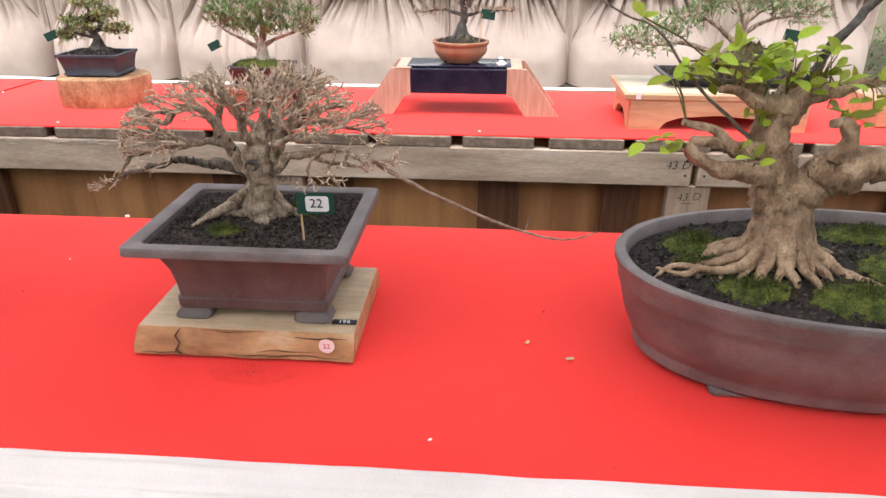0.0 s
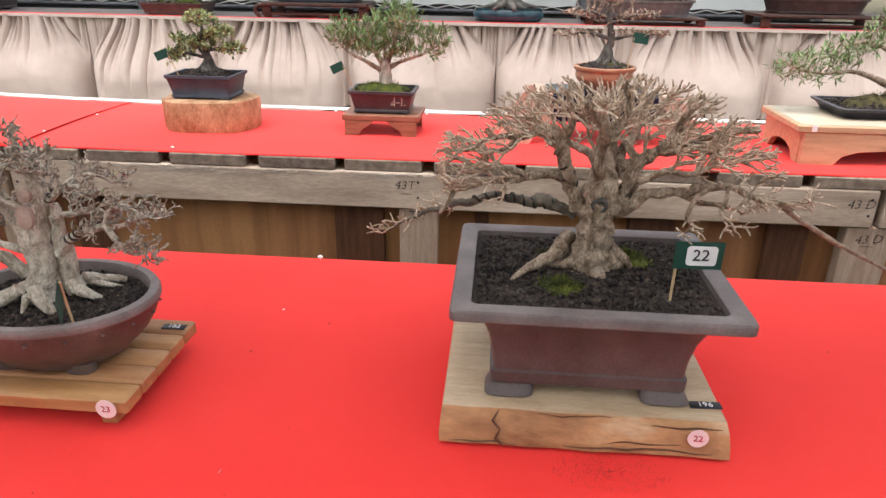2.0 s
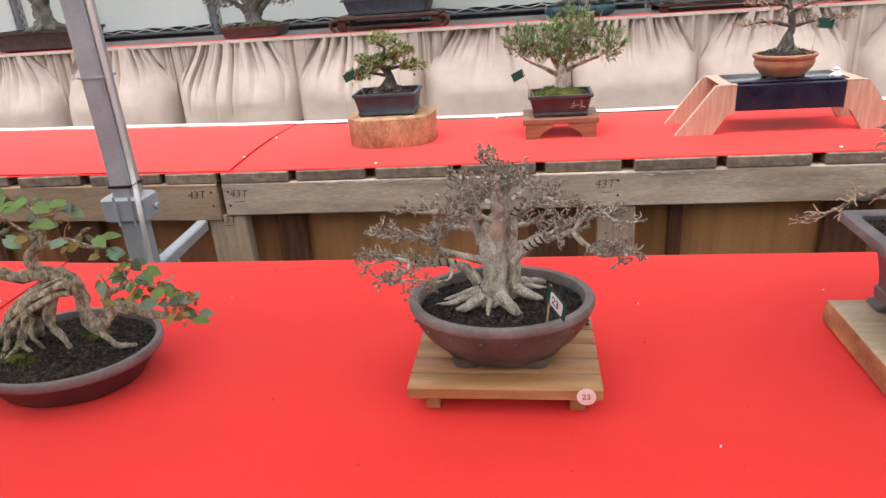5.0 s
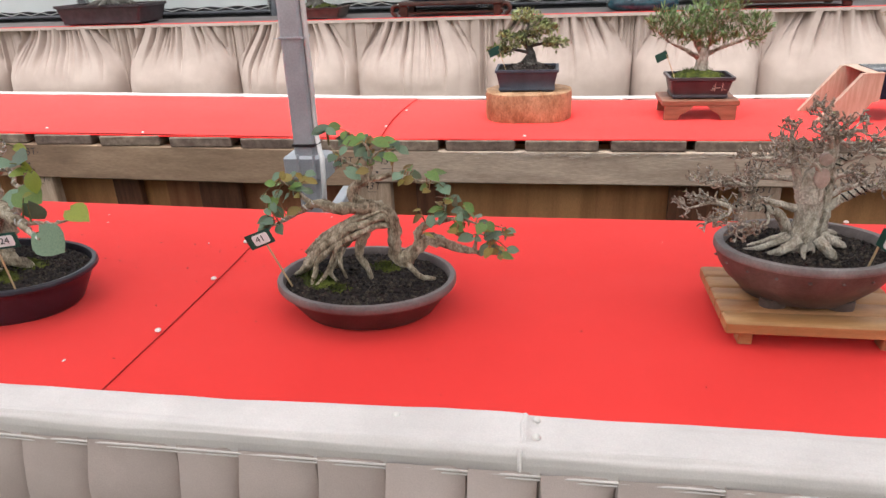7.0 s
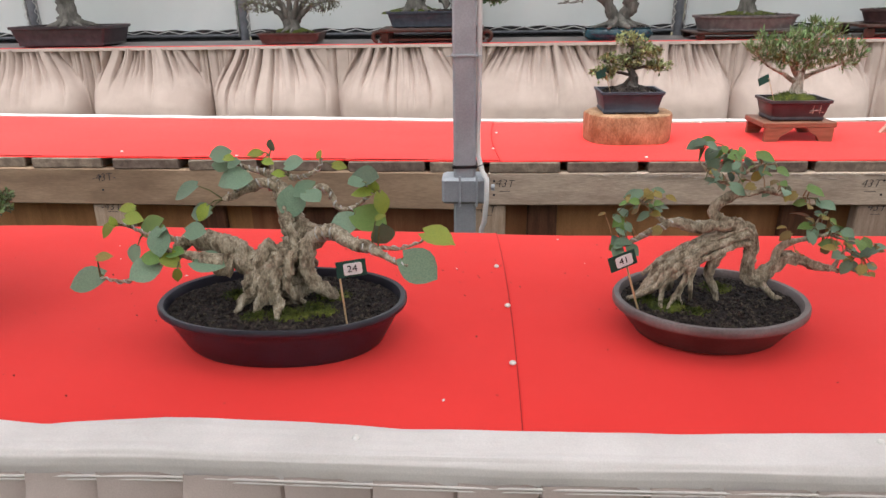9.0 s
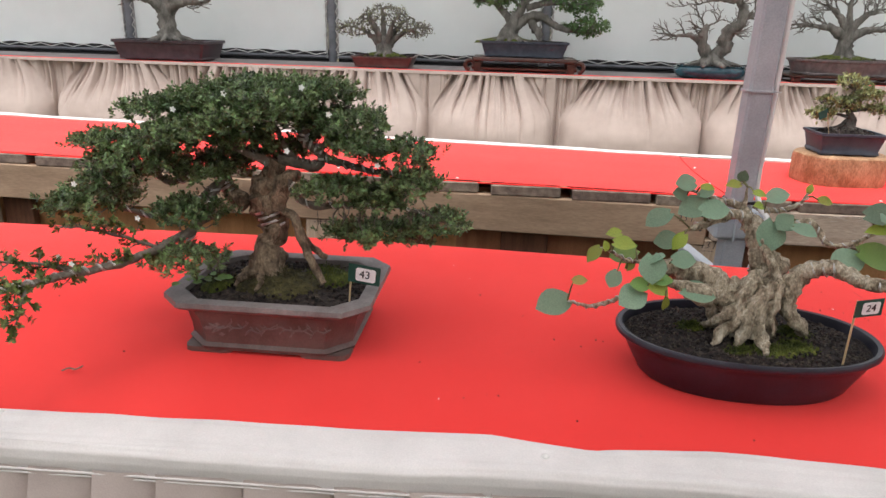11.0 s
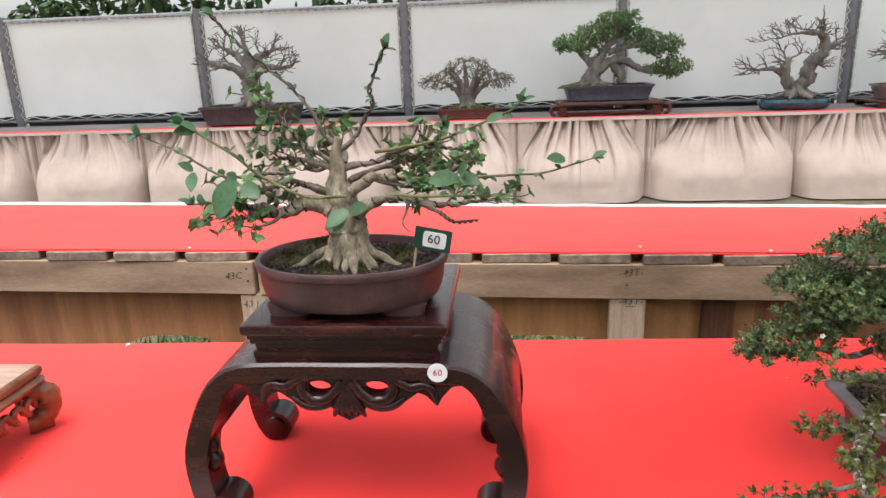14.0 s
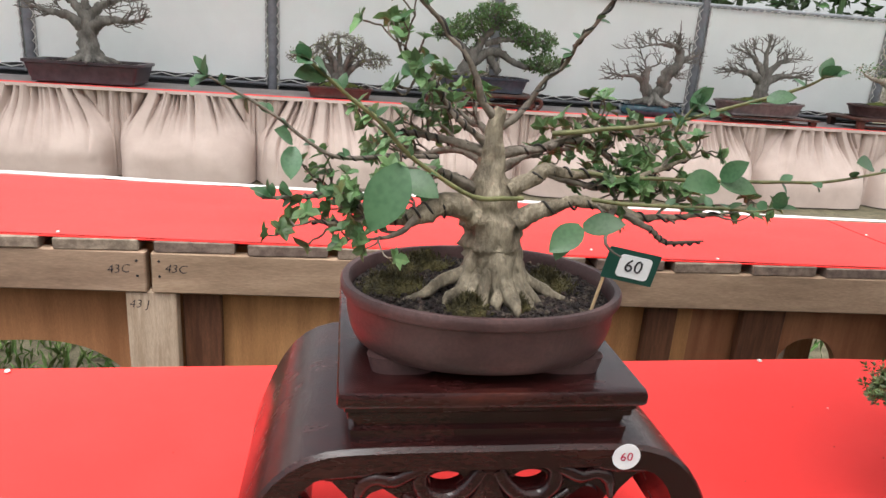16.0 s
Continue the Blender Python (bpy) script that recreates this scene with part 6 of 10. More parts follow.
    limbs += [[(-0.026, 0, 0.18, 0.0043), (-0.031, -0.002, 0.195, 0.0036), (-0.036, -0.005, 0.209, 0.003), (-0.044, -0.008, 0.221, 0.002), (-0.047, -0.01, 0.23, 0.00099)],
        [(-0.02, 0, 0.125, 0.0053), (-0.041, 0, 0.131, 0.0043), (-0.062, 0, 0.138, 0.0036), (-0.079, 0, 0.145, 0.0033), (-0.094, 0, 0.153, 0.0026), (-0.12, 0, 0.161, 0.002), (-0.144, 0, 0.159, 0.00099)]]
    limbs += [[(0.017, 0, 0.183, 0.005), (0.027, -0.005, 0.197, 0.004), (0.044, -0.01, 0.203, 0.003), (0.061, -0.015, 0.207, 0.0023), (0.075, -0.02, 0.204, 0.00099)],
        [(0.009, 0, 0.202, 0.0053), (0.003, -0.01, 0.222, 0.0043), (-0.009, -0.02, 0.232, 0.0033), (-0.018, -0.03, 0.233, 0.002)],
        [(0.011, 0, 0.211, 0.0046), (0.018, -0.007, 0.229, 0.0036), (0.03, -0.013, 0.235, 0.0026), (0.04, -0.02, 0.229, 0.0013)]]
    limbs += [[(0.009, 0, 0.221, 0.004), (0.007, 0, 0.236, 0.003), (-0.002, 0, 0.244, 0.002), (-0.008, 0, 0.254, 0.00099)],
        [(0.014, 0, 0.165, 0.0046), (0.03, 0.013, 0.169, 0.0033), (0.047, 0.027, 0.167, 0.0026), (0.061, 0.04, 0.16, 0.00099)],
        [(-0.017, 0.01, 0.162, 0.0046), (-0.043, 0.023, 0.162, 0.0036), (-0.067, 0.037, 0.154, 0.0026), (-0.088, 0.05, 0.146, 0.0013)]]
    limbs += [[(0.024, 0.02, 0.138, 0.004), (0.048, 0.037, 0.14, 0.0033), (0.075, 0.053, 0.146, 0.0026), (0.097, 0.07, 0.149, 0.0013)],
        [(0.01, 0.02, 0.191, 0.004), (0.023, 0.033, 0.199, 0.0033), (0.037, 0.047, 0.204, 0.002), (0.054, 0.06, 0.191, 0.00099)],
        [(0.003, 0.02, 0.185, 0.004), (-0.015, 0.04, 0.189, 0.0033), (-0.028, 0.06, 0.193, 0.002)],
        [(-0.006, -0.015, 0.182, 0.0033), (-0.019, -0.022, 0.197, 0.0026), (-0.023, -0.03, 0.211, 0.00099)]]
    arms = [branch(t, pts, BARKPALE, "limb", 9, 0.004, 0.35, seed=i, gnarl=0.0055) for i, pts in enumerate(limbs)]
    coil(t, limbs[0][1:4], 0, 5, 0.0012, WIREBLACK)
    coil(t, limbs[2][2:6], 0, 6, 0.0012, WIREBLACK)
    coil(t, limbs[8][:3], 0, 4, 0.0011, WIREBLACK)
    g, g2 = Geo(), Geo()
    tw = ramify(g, arms + [stems[0][-7:]], 3, 0.016, 0.0066, 0.0019, 0.0010, (0, 0, 0.14), 0.22, 0.45, 0.30, 0.3, 0.9, 0.62, step=0.0036)
    part("branchwork", g, TWIGGREY, t, "short stubby twigs", kind="stuff")
    for q in tw:
        for _ in range(1):
            p = q[rng.integers(1, len(q)), :3]
            d = rng.normal(size=3) + (0, 0, 0.4)
            d /= np.linalg.norm(d)
            g2.tube([p, p + d * 0.003, p + d * 0.0058 + rng.normal(size=3) * 0.0006], [0.0011, 0.0011, 0.0007], 4)
    part("budding", g2, TWIGBUD, t, "brown buds and stubs", kind="stuff")
    P, D, S = [], [], []
    for q in tw[::30]:
        P.append(q[-1, :3]), D.append(rng.normal(size=3) + (0, 0, 0.5)), S.append(0.004 + 0.003 * rng.random())
    part("young_leaves", Geo().scatter(*SMALL_LEAF, mats34(P, D, S)), LEAFYELLOW, t, "few tiny opening leaves", kind="stuff", smooth=False)
    return t


pot_23()
flag((-1.58, 1.69, 1.03), (2, 14), -62, "23", 0.03, 0.042, 1)


# shallow oval pot with the arching root tree
def pot_41():
    t = thing("bonsai", (-2.252, 1.732, H1), "arching exposed-root bonsai with blue-green leaves in a shallow oval brown pot", "bonsai")
    a, b = 0.136, 0.108
    prof = [(0.70, 0.0), (0.75, 0.002), (0.78, 0.008), (0.85, 0.02), (0.93, 0.034), (0.955, 0.038), (0.985, 0.040), (1.0, 0.043), (1.0, 0.050), (0.985, 0.053), (0.935, 0.053), (0.92, 0.050), (0.91, 0.04)]
    p = pot_body(t, [ell(a * s, b * s, z, 72) for s, z in prof[:7]], CLAYDARK)
    part("rim", Geo().loft([ell(a * s, b * s, z, 72) for s, z in prof[6:]], False, False), CLAYGREY, p, "greyer rim")
    soil_bed(t, a * 0.92, b * 0.92, 0.041, 2600, 2, 0.0028, 0.006)
    reseed(41)
    z = 0.046
    for at, r, h in (((-0.065, -0.022, z - 0.003), (0.03, 0.02), 0.008), ((-0.03, -0.04, z - 0.004), (0.025, 0.014), 0.005), ((-0.09, 0.0, z - 0.004), (0.018, 0.016), 0.006), ((0.02, 0.035, z - 0.003), (0.03, 0.02), 0.008)):
        moss_pad(t, at, r, h, n=320)
    bark = BARKROOT
    arch = [(-0.101, 0, 0.053, 0.0052), (-0.086, 0, 0.072, 0.0086), (-0.067, 0, 0.093, 0.011), (-0.041, 0, 0.112, 0.012), (-0.014, 0, 0.13, 0.012), (0.013, 0, 0.143, 0.012), (0.035, 0, 0.151, 0.011), (0.045, 0, 0.142, 0.0096), (0.048, 0, 0.122, 0.0084), (0.047, 0, 0.103, 0.0079), (0.046, 0, 0.089, 0.009), (0.056, 0, 0.08, 0.01), (0.071, 0, 0.088, 0.0096), (0.084, 0, 0.102, 0.0088), (0.095, 0, 0.112, 0.0079), (0.112, 0, 0.111, 0.0073), (0.132, 0, 0.104, 0.0067), (0.157, 0, 0.097, 0.0052), (0.175, 0, 0.09, 0.003)]
    seeds = [branch(t, arch, bark, "trunk", 20, 0.0035, 0.32, 0.16, 4, gnarl=0.003)]
    strands = [[(-0.115, 0.004, 0.046, 0.0028), (-0.086, -0.014, 0.069, 0.0048), (-0.071, -0.014, 0.087, 0.0056), (-0.048, -0.014, 0.108, 0.0056), (-0.021, -0.013, 0.126, 0.0056), (0.01, -0.012, 0.141, 0.0056), (0.036, -0.012, 0.15, 0.0048)],
        [(-0.076, -0.031, 0.046, 0.0024), (-0.074, -0.016, 0.063, 0.0036), (-0.066, -0.015, 0.083, 0.0048), (-0.043, -0.014, 0.101, 0.0052), (-0.016, -0.014, 0.117, 0.0052), (0.015, -0.013, 0.132, 0.0048), (0.042, -0.012, 0.137, 0.004)]]
    strands += [[(-0.068, -0.034, 0.046, 0.0024), (-0.054, -0.02, 0.061, 0.0034), (-0.044, -0.018, 0.081, 0.004), (-0.039, -0.016, 0.097, 0.004), (-0.025, -0.014, 0.109, 0.004)],
        [(-0.042, -0.015, 0.046, 0.0024), (-0.049, -0.017, 0.06, 0.0032), (-0.044, -0.015, 0.077, 0.004), (-0.032, -0.012, 0.094, 0.004)],
        [(-0.029, -0.007, 0.046, 0.0024), (-0.032, -0.014, 0.07, 0.0032), (-0.034, -0.012, 0.086, 0.004), (-0.028, -0.01, 0.1, 0.004)]]
    strands += [[(0.009, -0.004, 0.046, 0.0032), (0.001, -0.007, 0.069, 0.0048), (-0.006, -0.006, 0.088, 0.0068), (-0.003, -0.005, 0.107, 0.008), (0.006, -0.004, 0.125, 0.0072)],
        [(0.104, 0.006, 0.046, 0.0024), (0.086, -0.01, 0.054, 0.0036), (0.075, -0.008, 0.062, 0.0044), (0.065, -0.006, 0.076, 0.0048), (0.061, -0.004, 0.083, 0.0048)],
        [(-0.096, 0.012, 0.08, 0.0032), (-0.072, 0.012, 0.101, 0.0048), (-0.043, 0.011, 0.12, 0.0056), (-0.015, 0.011, 0.136, 0.0056), (0.012, 0.01, 0.147, 0.0056)]]
    strands += [[(-0.055, 0.02, 0.053, 0.0064), (-0.05, 0.017, 0.08, 0.008), (-0.03, 0.015, 0.103, 0.008), (-0.002, 0.012, 0.125, 0.008)]]
    for i, pts in enumerate(strands):
        branch(t, pts, bark, "root", 9, 0.0035, 0.4, 0.08, 3, seed=i, gnarl=0.003)
    for k in range(7):
        h = 0.0125 * (1 if k % 2 else -1)
        q = spline([(x + rng.normal() * 0.001, y + math.sin(k * 0.9) * r * 0.95 - 0.001, z_ + math.cos(k * 0.9) * r * 0.95, 0.0022) for x, y, z_, r in arch[2:8]], 0.004)
        part("bark_ridge", Geo().tube(q[:, :3], q[:, 3], 6, rough=0.5, seed=k), bark, t)
    limbs = [[(0.039, 0, 0.149, 0.0098), (0.022, -0.001, 0.161, 0.0098), (0, -0.002, 0.162, 0.0094), (-0.022, -0.003, 0.159, 0.0088), (-0.044, -0.004, 0.162, 0.008), (-0.066, -0.006, 0.165, 0.0064), (-0.084, -0.007, 0.158, 0.0048), (-0.103, -0.008, 0.148, 0.004), (-0.126, -0.009, 0.135, 0.0024), (-0.143, -0.01, 0.13, 0.0014)]]
    limbs += [[(-0.001, 0, 0.163, 0.008), (-0.01, 0, 0.178, 0.008), (-0.004, 0, 0.192, 0.0072), (0.008, 0, 0.201, 0.0064), (0.017, 0, 0.212, 0.0048), (0.021, 0, 0.226, 0.0032), (0.017, 0, 0.248, 0.002), (0, 0, 0.26, 0.00096)],
        [(0.011, 0, 0.202, 0.0056), (0.035, -0.002, 0.207, 0.0044), (0.056, -0.005, 0.21, 0.004), (0.082, -0.008, 0.204, 0.0032), (0.109, -0.01, 0.201, 0.0014)]]
    limbs += [[(-0.07, 0, 0.163, 0.0048), (-0.083, 0, 0.172, 0.0036), (-0.099, 0, 0.188, 0.0024), (-0.116, 0, 0.201, 0.0012)],
        [(0.083, 0, 0.103, 0.0072), (0.084, -0.002, 0.123, 0.0064), (0.092, -0.003, 0.134, 0.0052), (0.109, -0.005, 0.141, 0.004), (0.126, -0.007, 0.145, 0.0032), (0.146, -0.008, 0.148, 0.002), (0.162, -0.01, 0.155, 0.00096)],
        [(0.126, -0.005, 0.144, 0.0024), (0.125, -0.008, 0.161, 0.0016), (0.129, -0.01, 0.174, 0.0008)]]
    limbs += [[(0.148, -0.008, 0.148, 0.0022), (0.167, -0.009, 0.142, 0.0016), (0.188, -0.011, 0.139, 0.0011), (0.208, -0.012, 0.136, 0.00064)],
        [(0.164, 0, 0.095, 0.0032), (0.169, -0.003, 0.11, 0.0024), (0.172, -0.007, 0.127, 0.0016), (0.189, -0.01, 0.12, 0.0008)],
        [(0.019, 0, 0.231, 0.0028), (0.043, -0.005, 0.246, 0.002), (0.06, -0.01, 0.252, 0.00096)],
        [(0.017, 0, 0.217, 0.0032), (-0.005, 0, 0.221, 0.0024), (-0.026, 0, 0.238, 0.0016), (-0.039, 0, 0.251, 0.0008)]]
    for i, pts in enumerate(limbs):
        seeds.append(branch(t, pts, bark, "limb", 10, 0.004, 0.4, 0.06, 3, seed=i, gnarl=0.003))
    coil(t, limbs[0][5:9], 0, 5, 0.0013, WIRE)
    seeds = [tuple(p[:3]) for q in seeds for p in q]
    pads = [((0.013, 0, 0.243), (0.056, 0.05, 0.027), 40),
        ((-0.026, 0, 0.273), (0.016, 0.03, 0.011), 7),
        ((0.085, -0.005, 0.214), (0.027, 0.03, 0.016), 9),
        ((0.113, -0.01, 0.194), (0.013, 0.02, 0.007), 4),
        ((-0.099, 0, 0.193), (0.031, 0.035, 0.025), 24),
        ((-0.144, 0, 0.163), (0.018, 0.03, 0.016), 8),
        ((-0.079, -0.02, 0.163), (0.009, 0.01, 0.004), 2),
        ((-0.133, -0.01, 0.139), (0.016, 0.02, 0.008), 6)]
    pads += [((0.129, -0.005, 0.163), (0.038, 0.035, 0.016), 18),
        ((0.1, -0.03, 0.132), (0.005, 0.01, 0.005), 1),
        ((0.092, -0.01, 0.156), (0.011, 0.02, 0.006), 2),
        ((0.164, -0.01, 0.133), (0.034, 0.03, 0.019), 16),
        ((0.199, -0.01, 0.103), (0.022, 0.025, 0.017), 10),
        ((0.209, -0.01, 0.126), (0.013, 0.02, 0.008), 4)]
    sp1, sp2, sp3 = [], [], []
    for c, r, n in pads:
        for p in blob(c, r, n):
            d = rng.normal(size=3) * (1, 0.7, 0.3) + np.array((np.sign(p[0] - c[0]) * 0.5, -0.3, -0.25))
            s_ = 0.013 + 0.012 * rng.random()
            pick = rng.random()
            (sp1 if pick < 0.50 else sp3 if pick < 0.70 else sp2).append((p, d, (rng.normal() * 0.4, -0.75 + rng.normal() * 0.4, 1), s_))
            q = min(seeds, key=lambda e: (e[0] - p[0]) ** 2 + (e[1] - p[1]) ** 2 + (e[2] - p[2]) ** 2)
            part("stem", Geo().tube([q, ((p[0] + q[0]) / 2, (p[1] + q[1]) / 2 - 0.002, (p[2] + q[2]) / 2 + 0.004), tuple(p)], [0.0010, 0.0008, 0.0005], 4), SHOOTRED if pick > 0.5 else SHOOT, t)
    single_leaves(t, sp1, OVATE_LEAF, LEAFBLUE)
    single_leaves(t, [(p, d, u, s * 0.95) for p, d, u, s in sp3], OVATE_LEAF, LEAFGREEN)
    single_leaves(t, [(p, d, u, s * 0.75) for p, d, u, s in sp2], OVATE_LEAF, LEAFBUD, "young_leaf")
    return t


pot_41()
flag((-2.360, 1.70, 0.966), (6, -20), 10, "41", 0.075, 0.038, -0.25)


# dark oval pot with heart-leaved tree
def pot_24():
    t = thing("bonsai", (-2.859, 1.69, H1), "stout-trunked bonsai with round blue-green leaves in a dark oval pot", "bonsai")
    a, b = 0.175, 0.108
    prof = [(0.72, 0.0), (0.77, 0.001), (0.80, 0.006), (0.86, 0.025), (0.92, 0.045), (0.955, 0.055), (0.98, 0.057), (1.0, 0.060), (1.0, 0.065), (0.985, 0.068), (0.95, 0.067), (0.94, 0.063), (0.93, 0.05)]
    pot_body(t, [ell(a * s, b * s, z, 80, 2.15) for s, z in prof], PLASTICPOT)
    soil_bed(t, a * 0.935, b * 0.935, 0.055, 3400, 2.1, 0.0028, 0.008)
    reseed(24)
    z = 0.062
    for at, r, h in (((0.02, -0.05, z - 0.004), (0.04, 0.018), 0.008), ((0.055, -0.035, z - 0.004), (0.03, 0.02), 0.009), ((0.065, 0.01, z - 0.003), (0.03, 0.02), 0.009), ((-0.07, 0.01, z - 0.003), (0.022, 0.014), 0.007), ((-0.02, -0.055, z - 0.004), (0.025, 0.012), 0.006)):
        moss_pad(t, at, r, h, n=360)
    bark = BARKROOT
    trunk = [(0, 0, 0.043, 0.035), (0.001, 0.006, 0.062, 0.03), (0.005, 0.012, 0.087, 0.027), (0.013, 0.017, 0.114, 0.026), (0.022, 0.023, 0.138, 0.023), (0.02, 0.029, 0.159, 0.018), (0.012, 0.035, 0.177, 0.015), (0.006, 0.04, 0.194, 0.014), (0.001, 0.046, 0.208, 0.011), (-0.01, 0.052, 0.22, 0.007)]
    seeds = [branch(t, trunk, bark, "trunk", 24, 0.0035, 0.42, 0.14, 5, gnarl=0.004)]
    strands = [[(0.076, 0.007, 0.062, 0.0057), (0.062, -0.017, 0.086, 0.0094), (0.047, -0.014, 0.103, 0.01), (0.042, -0.012, 0.123, 0.011), (0.047, -0.009, 0.144, 0.012), (0.039, -0.006, 0.155, 0.011)],
        [(-0.054, 0.017, 0.062, 0.0033), (-0.039, -0.026, 0.095, 0.0074), (-0.026, -0.022, 0.111, 0.0098), (-0.018, -0.019, 0.133, 0.011), (-0.003, -0.015, 0.151, 0.0098)]]
    strands += [[(-0.056, -0.043, 0.062, 0.0025), (-0.04, -0.036, 0.076, 0.0074), (-0.027, -0.031, 0.091, 0.0098), (-0.015, -0.026, 0.112, 0.0098), (0.001, -0.022, 0.133, 0.0082)],
        [(-0.028, -0.047, 0.062, 0.0033), (-0.019, -0.04, 0.079, 0.0082), (-0.014, -0.035, 0.095, 0.0098), (-0.006, -0.03, 0.116, 0.009), (0.006, -0.025, 0.139, 0.0074)],
        [(-0.002, -0.04, 0.073, 0.0049), (-0.003, -0.036, 0.087, 0.0082), (-0.001, -0.032, 0.106, 0.009), (0.007, -0.029, 0.13, 0.0074), (0.014, -0.025, 0.148, 0.0066)]]
    strands += [[(0.008, -0.063, 0.062, 0.0033), (0.007, -0.04, 0.072, 0.0074), (0.004, -0.036, 0.086, 0.009), (0.004, -0.031, 0.1, 0.0082), (0.012, -0.026, 0.123, 0.0066)],
        [(0.033, -0.011, 0.062, 0.0033), (0.018, -0.031, 0.088, 0.0066), (0.015, -0.028, 0.103, 0.0066), (0.02, -0.024, 0.124, 0.0074), (0.023, -0.02, 0.146, 0.0074)],
        [(-0.039, 0.01, 0.052, 0.0049), (-0.044, 0.009, 0.091, 0.009), (-0.034, 0.007, 0.113, 0.011), (-0.014, 0.006, 0.133, 0.0098)]]
    strands += [[(0.025, -0.022, 0.131, 0.0066), (0.025, -0.007, 0.151, 0.0066), (0.02, 0.007, 0.17, 0.0057), (0.011, 0.022, 0.186, 0.0049)]]
    for i, pts in enumerate(strands):
        branch(t, pts, bark, "root", 12, 0.0035, 0.5, 0.10, 3, seed=i, gnarl=0.005)
    limbs = [[(-0.014, 0, 0.097, 0.02), (-0.035, -0.002, 0.121, 0.018), (-0.055, -0.004, 0.136, 0.017), (-0.079, -0.006, 0.149, 0.015), (-0.103, -0.008, 0.155, 0.013), (-0.123, -0.01, 0.152, 0.011), (-0.137, -0.012, 0.145, 0.0068)],
        [(-0.059, -0.02, 0.119, 0.012), (-0.081, -0.022, 0.124, 0.01), (-0.097, -0.025, 0.134, 0.0085), (-0.122, -0.028, 0.139, 0.0059), (-0.143, -0.03, 0.15, 0.0043)]]
    limbs += [[(0.048, -0.004, 0.151, 0.014), (0.06, -0.014, 0.165, 0.012), (0.081, -0.025, 0.171, 0.01), (0.101, -0.036, 0.168, 0.0093), (0.122, -0.046, 0.163, 0.0083), (0.138, -0.056, 0.161, 0.0072), (0.152, -0.067, 0.159, 0.0047), (0.171, -0.078, 0.153, 0.003), (0.186, -0.088, 0.152, 0.0014)]]
    limbs += [[(0.014, 0.038, 0.198, 0.0072), (0.04, 0.031, 0.21, 0.0051), (0.063, 0.024, 0.218, 0.0043), (0.076, 0.017, 0.209, 0.0038), (0.085, 0.009, 0.196, 0.0034), (0.107, 0.002, 0.196, 0.0032), (0.124, -0.005, 0.21, 0.0026), (0.141, -0.012, 0.225, 0.0013)],
        [(-0.004, 0.046, 0.212, 0.0089), (-0.027, 0.045, 0.22, 0.0076), (-0.047, 0.044, 0.214, 0.0068), (-0.067, 0.043, 0.205, 0.0059), (-0.082, 0.042, 0.198, 0.0034)]]
    limbs += [[(-0.006, 0.05, 0.219, 0.0068), (-0.02, 0.056, 0.232, 0.0051), (-0.035, 0.062, 0.234, 0.0043), (-0.059, 0.067, 0.238, 0.0026), (-0.084, 0.073, 0.245, 0.0013)],
        [(-0.125, -0.014, 0.147, 0.0051), (-0.148, -0.015, 0.133, 0.0034), (-0.173, -0.016, 0.115, 0.0034), (-0.193, -0.018, 0.104, 0.003), (-0.218, -0.019, 0.096, 0.0024), (-0.247, -0.02, 0.104, 0.0013)]]
    limbs += [[(-0.12, -0.012, 0.154, 0.0051), (-0.146, -0.012, 0.159, 0.0034), (-0.175, -0.012, 0.166, 0.0026), (-0.198, -0.012, 0.176, 0.0017), (-0.212, -0.012, 0.181, 0.001)],
        [(0.136, -0.056, 0.161, 0.0043), (0.155, -0.048, 0.159, 0.003), (0.176, -0.039, 0.157, 0.0021), (0.198, -0.03, 0.161, 0.0013), (0.211, -0.022, 0.171, 0.00068)],
        [(-0.014, 0.05, 0.227, 0.0043), (-0.011, 0.05, 0.241, 0.0026), (-0.012, 0.05, 0.259, 0.001)]]
    limbs += [[(0.013, 0.045, 0.228, 0.0043), (0.032, 0.042, 0.229, 0.0034), (0.056, 0.038, 0.242, 0.0026), (0.063, 0.035, 0.258, 0.001)]]
    for i, pts in enumerate(limbs):
        seeds.append(branch(t, pts, bark, "limb", 12, 0.0035, 0.45, 0.05, 3, seed=i, gnarl=0.004))
    part("cut_end", Geo().loft([[(-0.095 - d, -0.03 + q * 0.010 * math.cos(a), 0.132 + q * 0.011 * math.sin(a)) for a in np.linspace(0, 6.283, 15)[:-1]] for q, d in ((1.0, -0.03), (1.1, 0.0), (0.9, 0.003), (0.3, 0.003))]), bark, t, "rounded sawn branch stub")
    for k, tt, w in ((6, 11, 0.0013), (7, 8, 0.0012), (2, 12, 0.0014), (3, 12, 0.0013), (4, 6, 0.0013), (8, 6, 0.0011), (5, 7, 0.0012), (10, 7, 0.0011)):
        coil(t, limbs[k][1:] if k == 2 else limbs[k], 0, tt, w, WIRE)
    seeds = [tuple(p[:3]) for q in seeds for p in q]
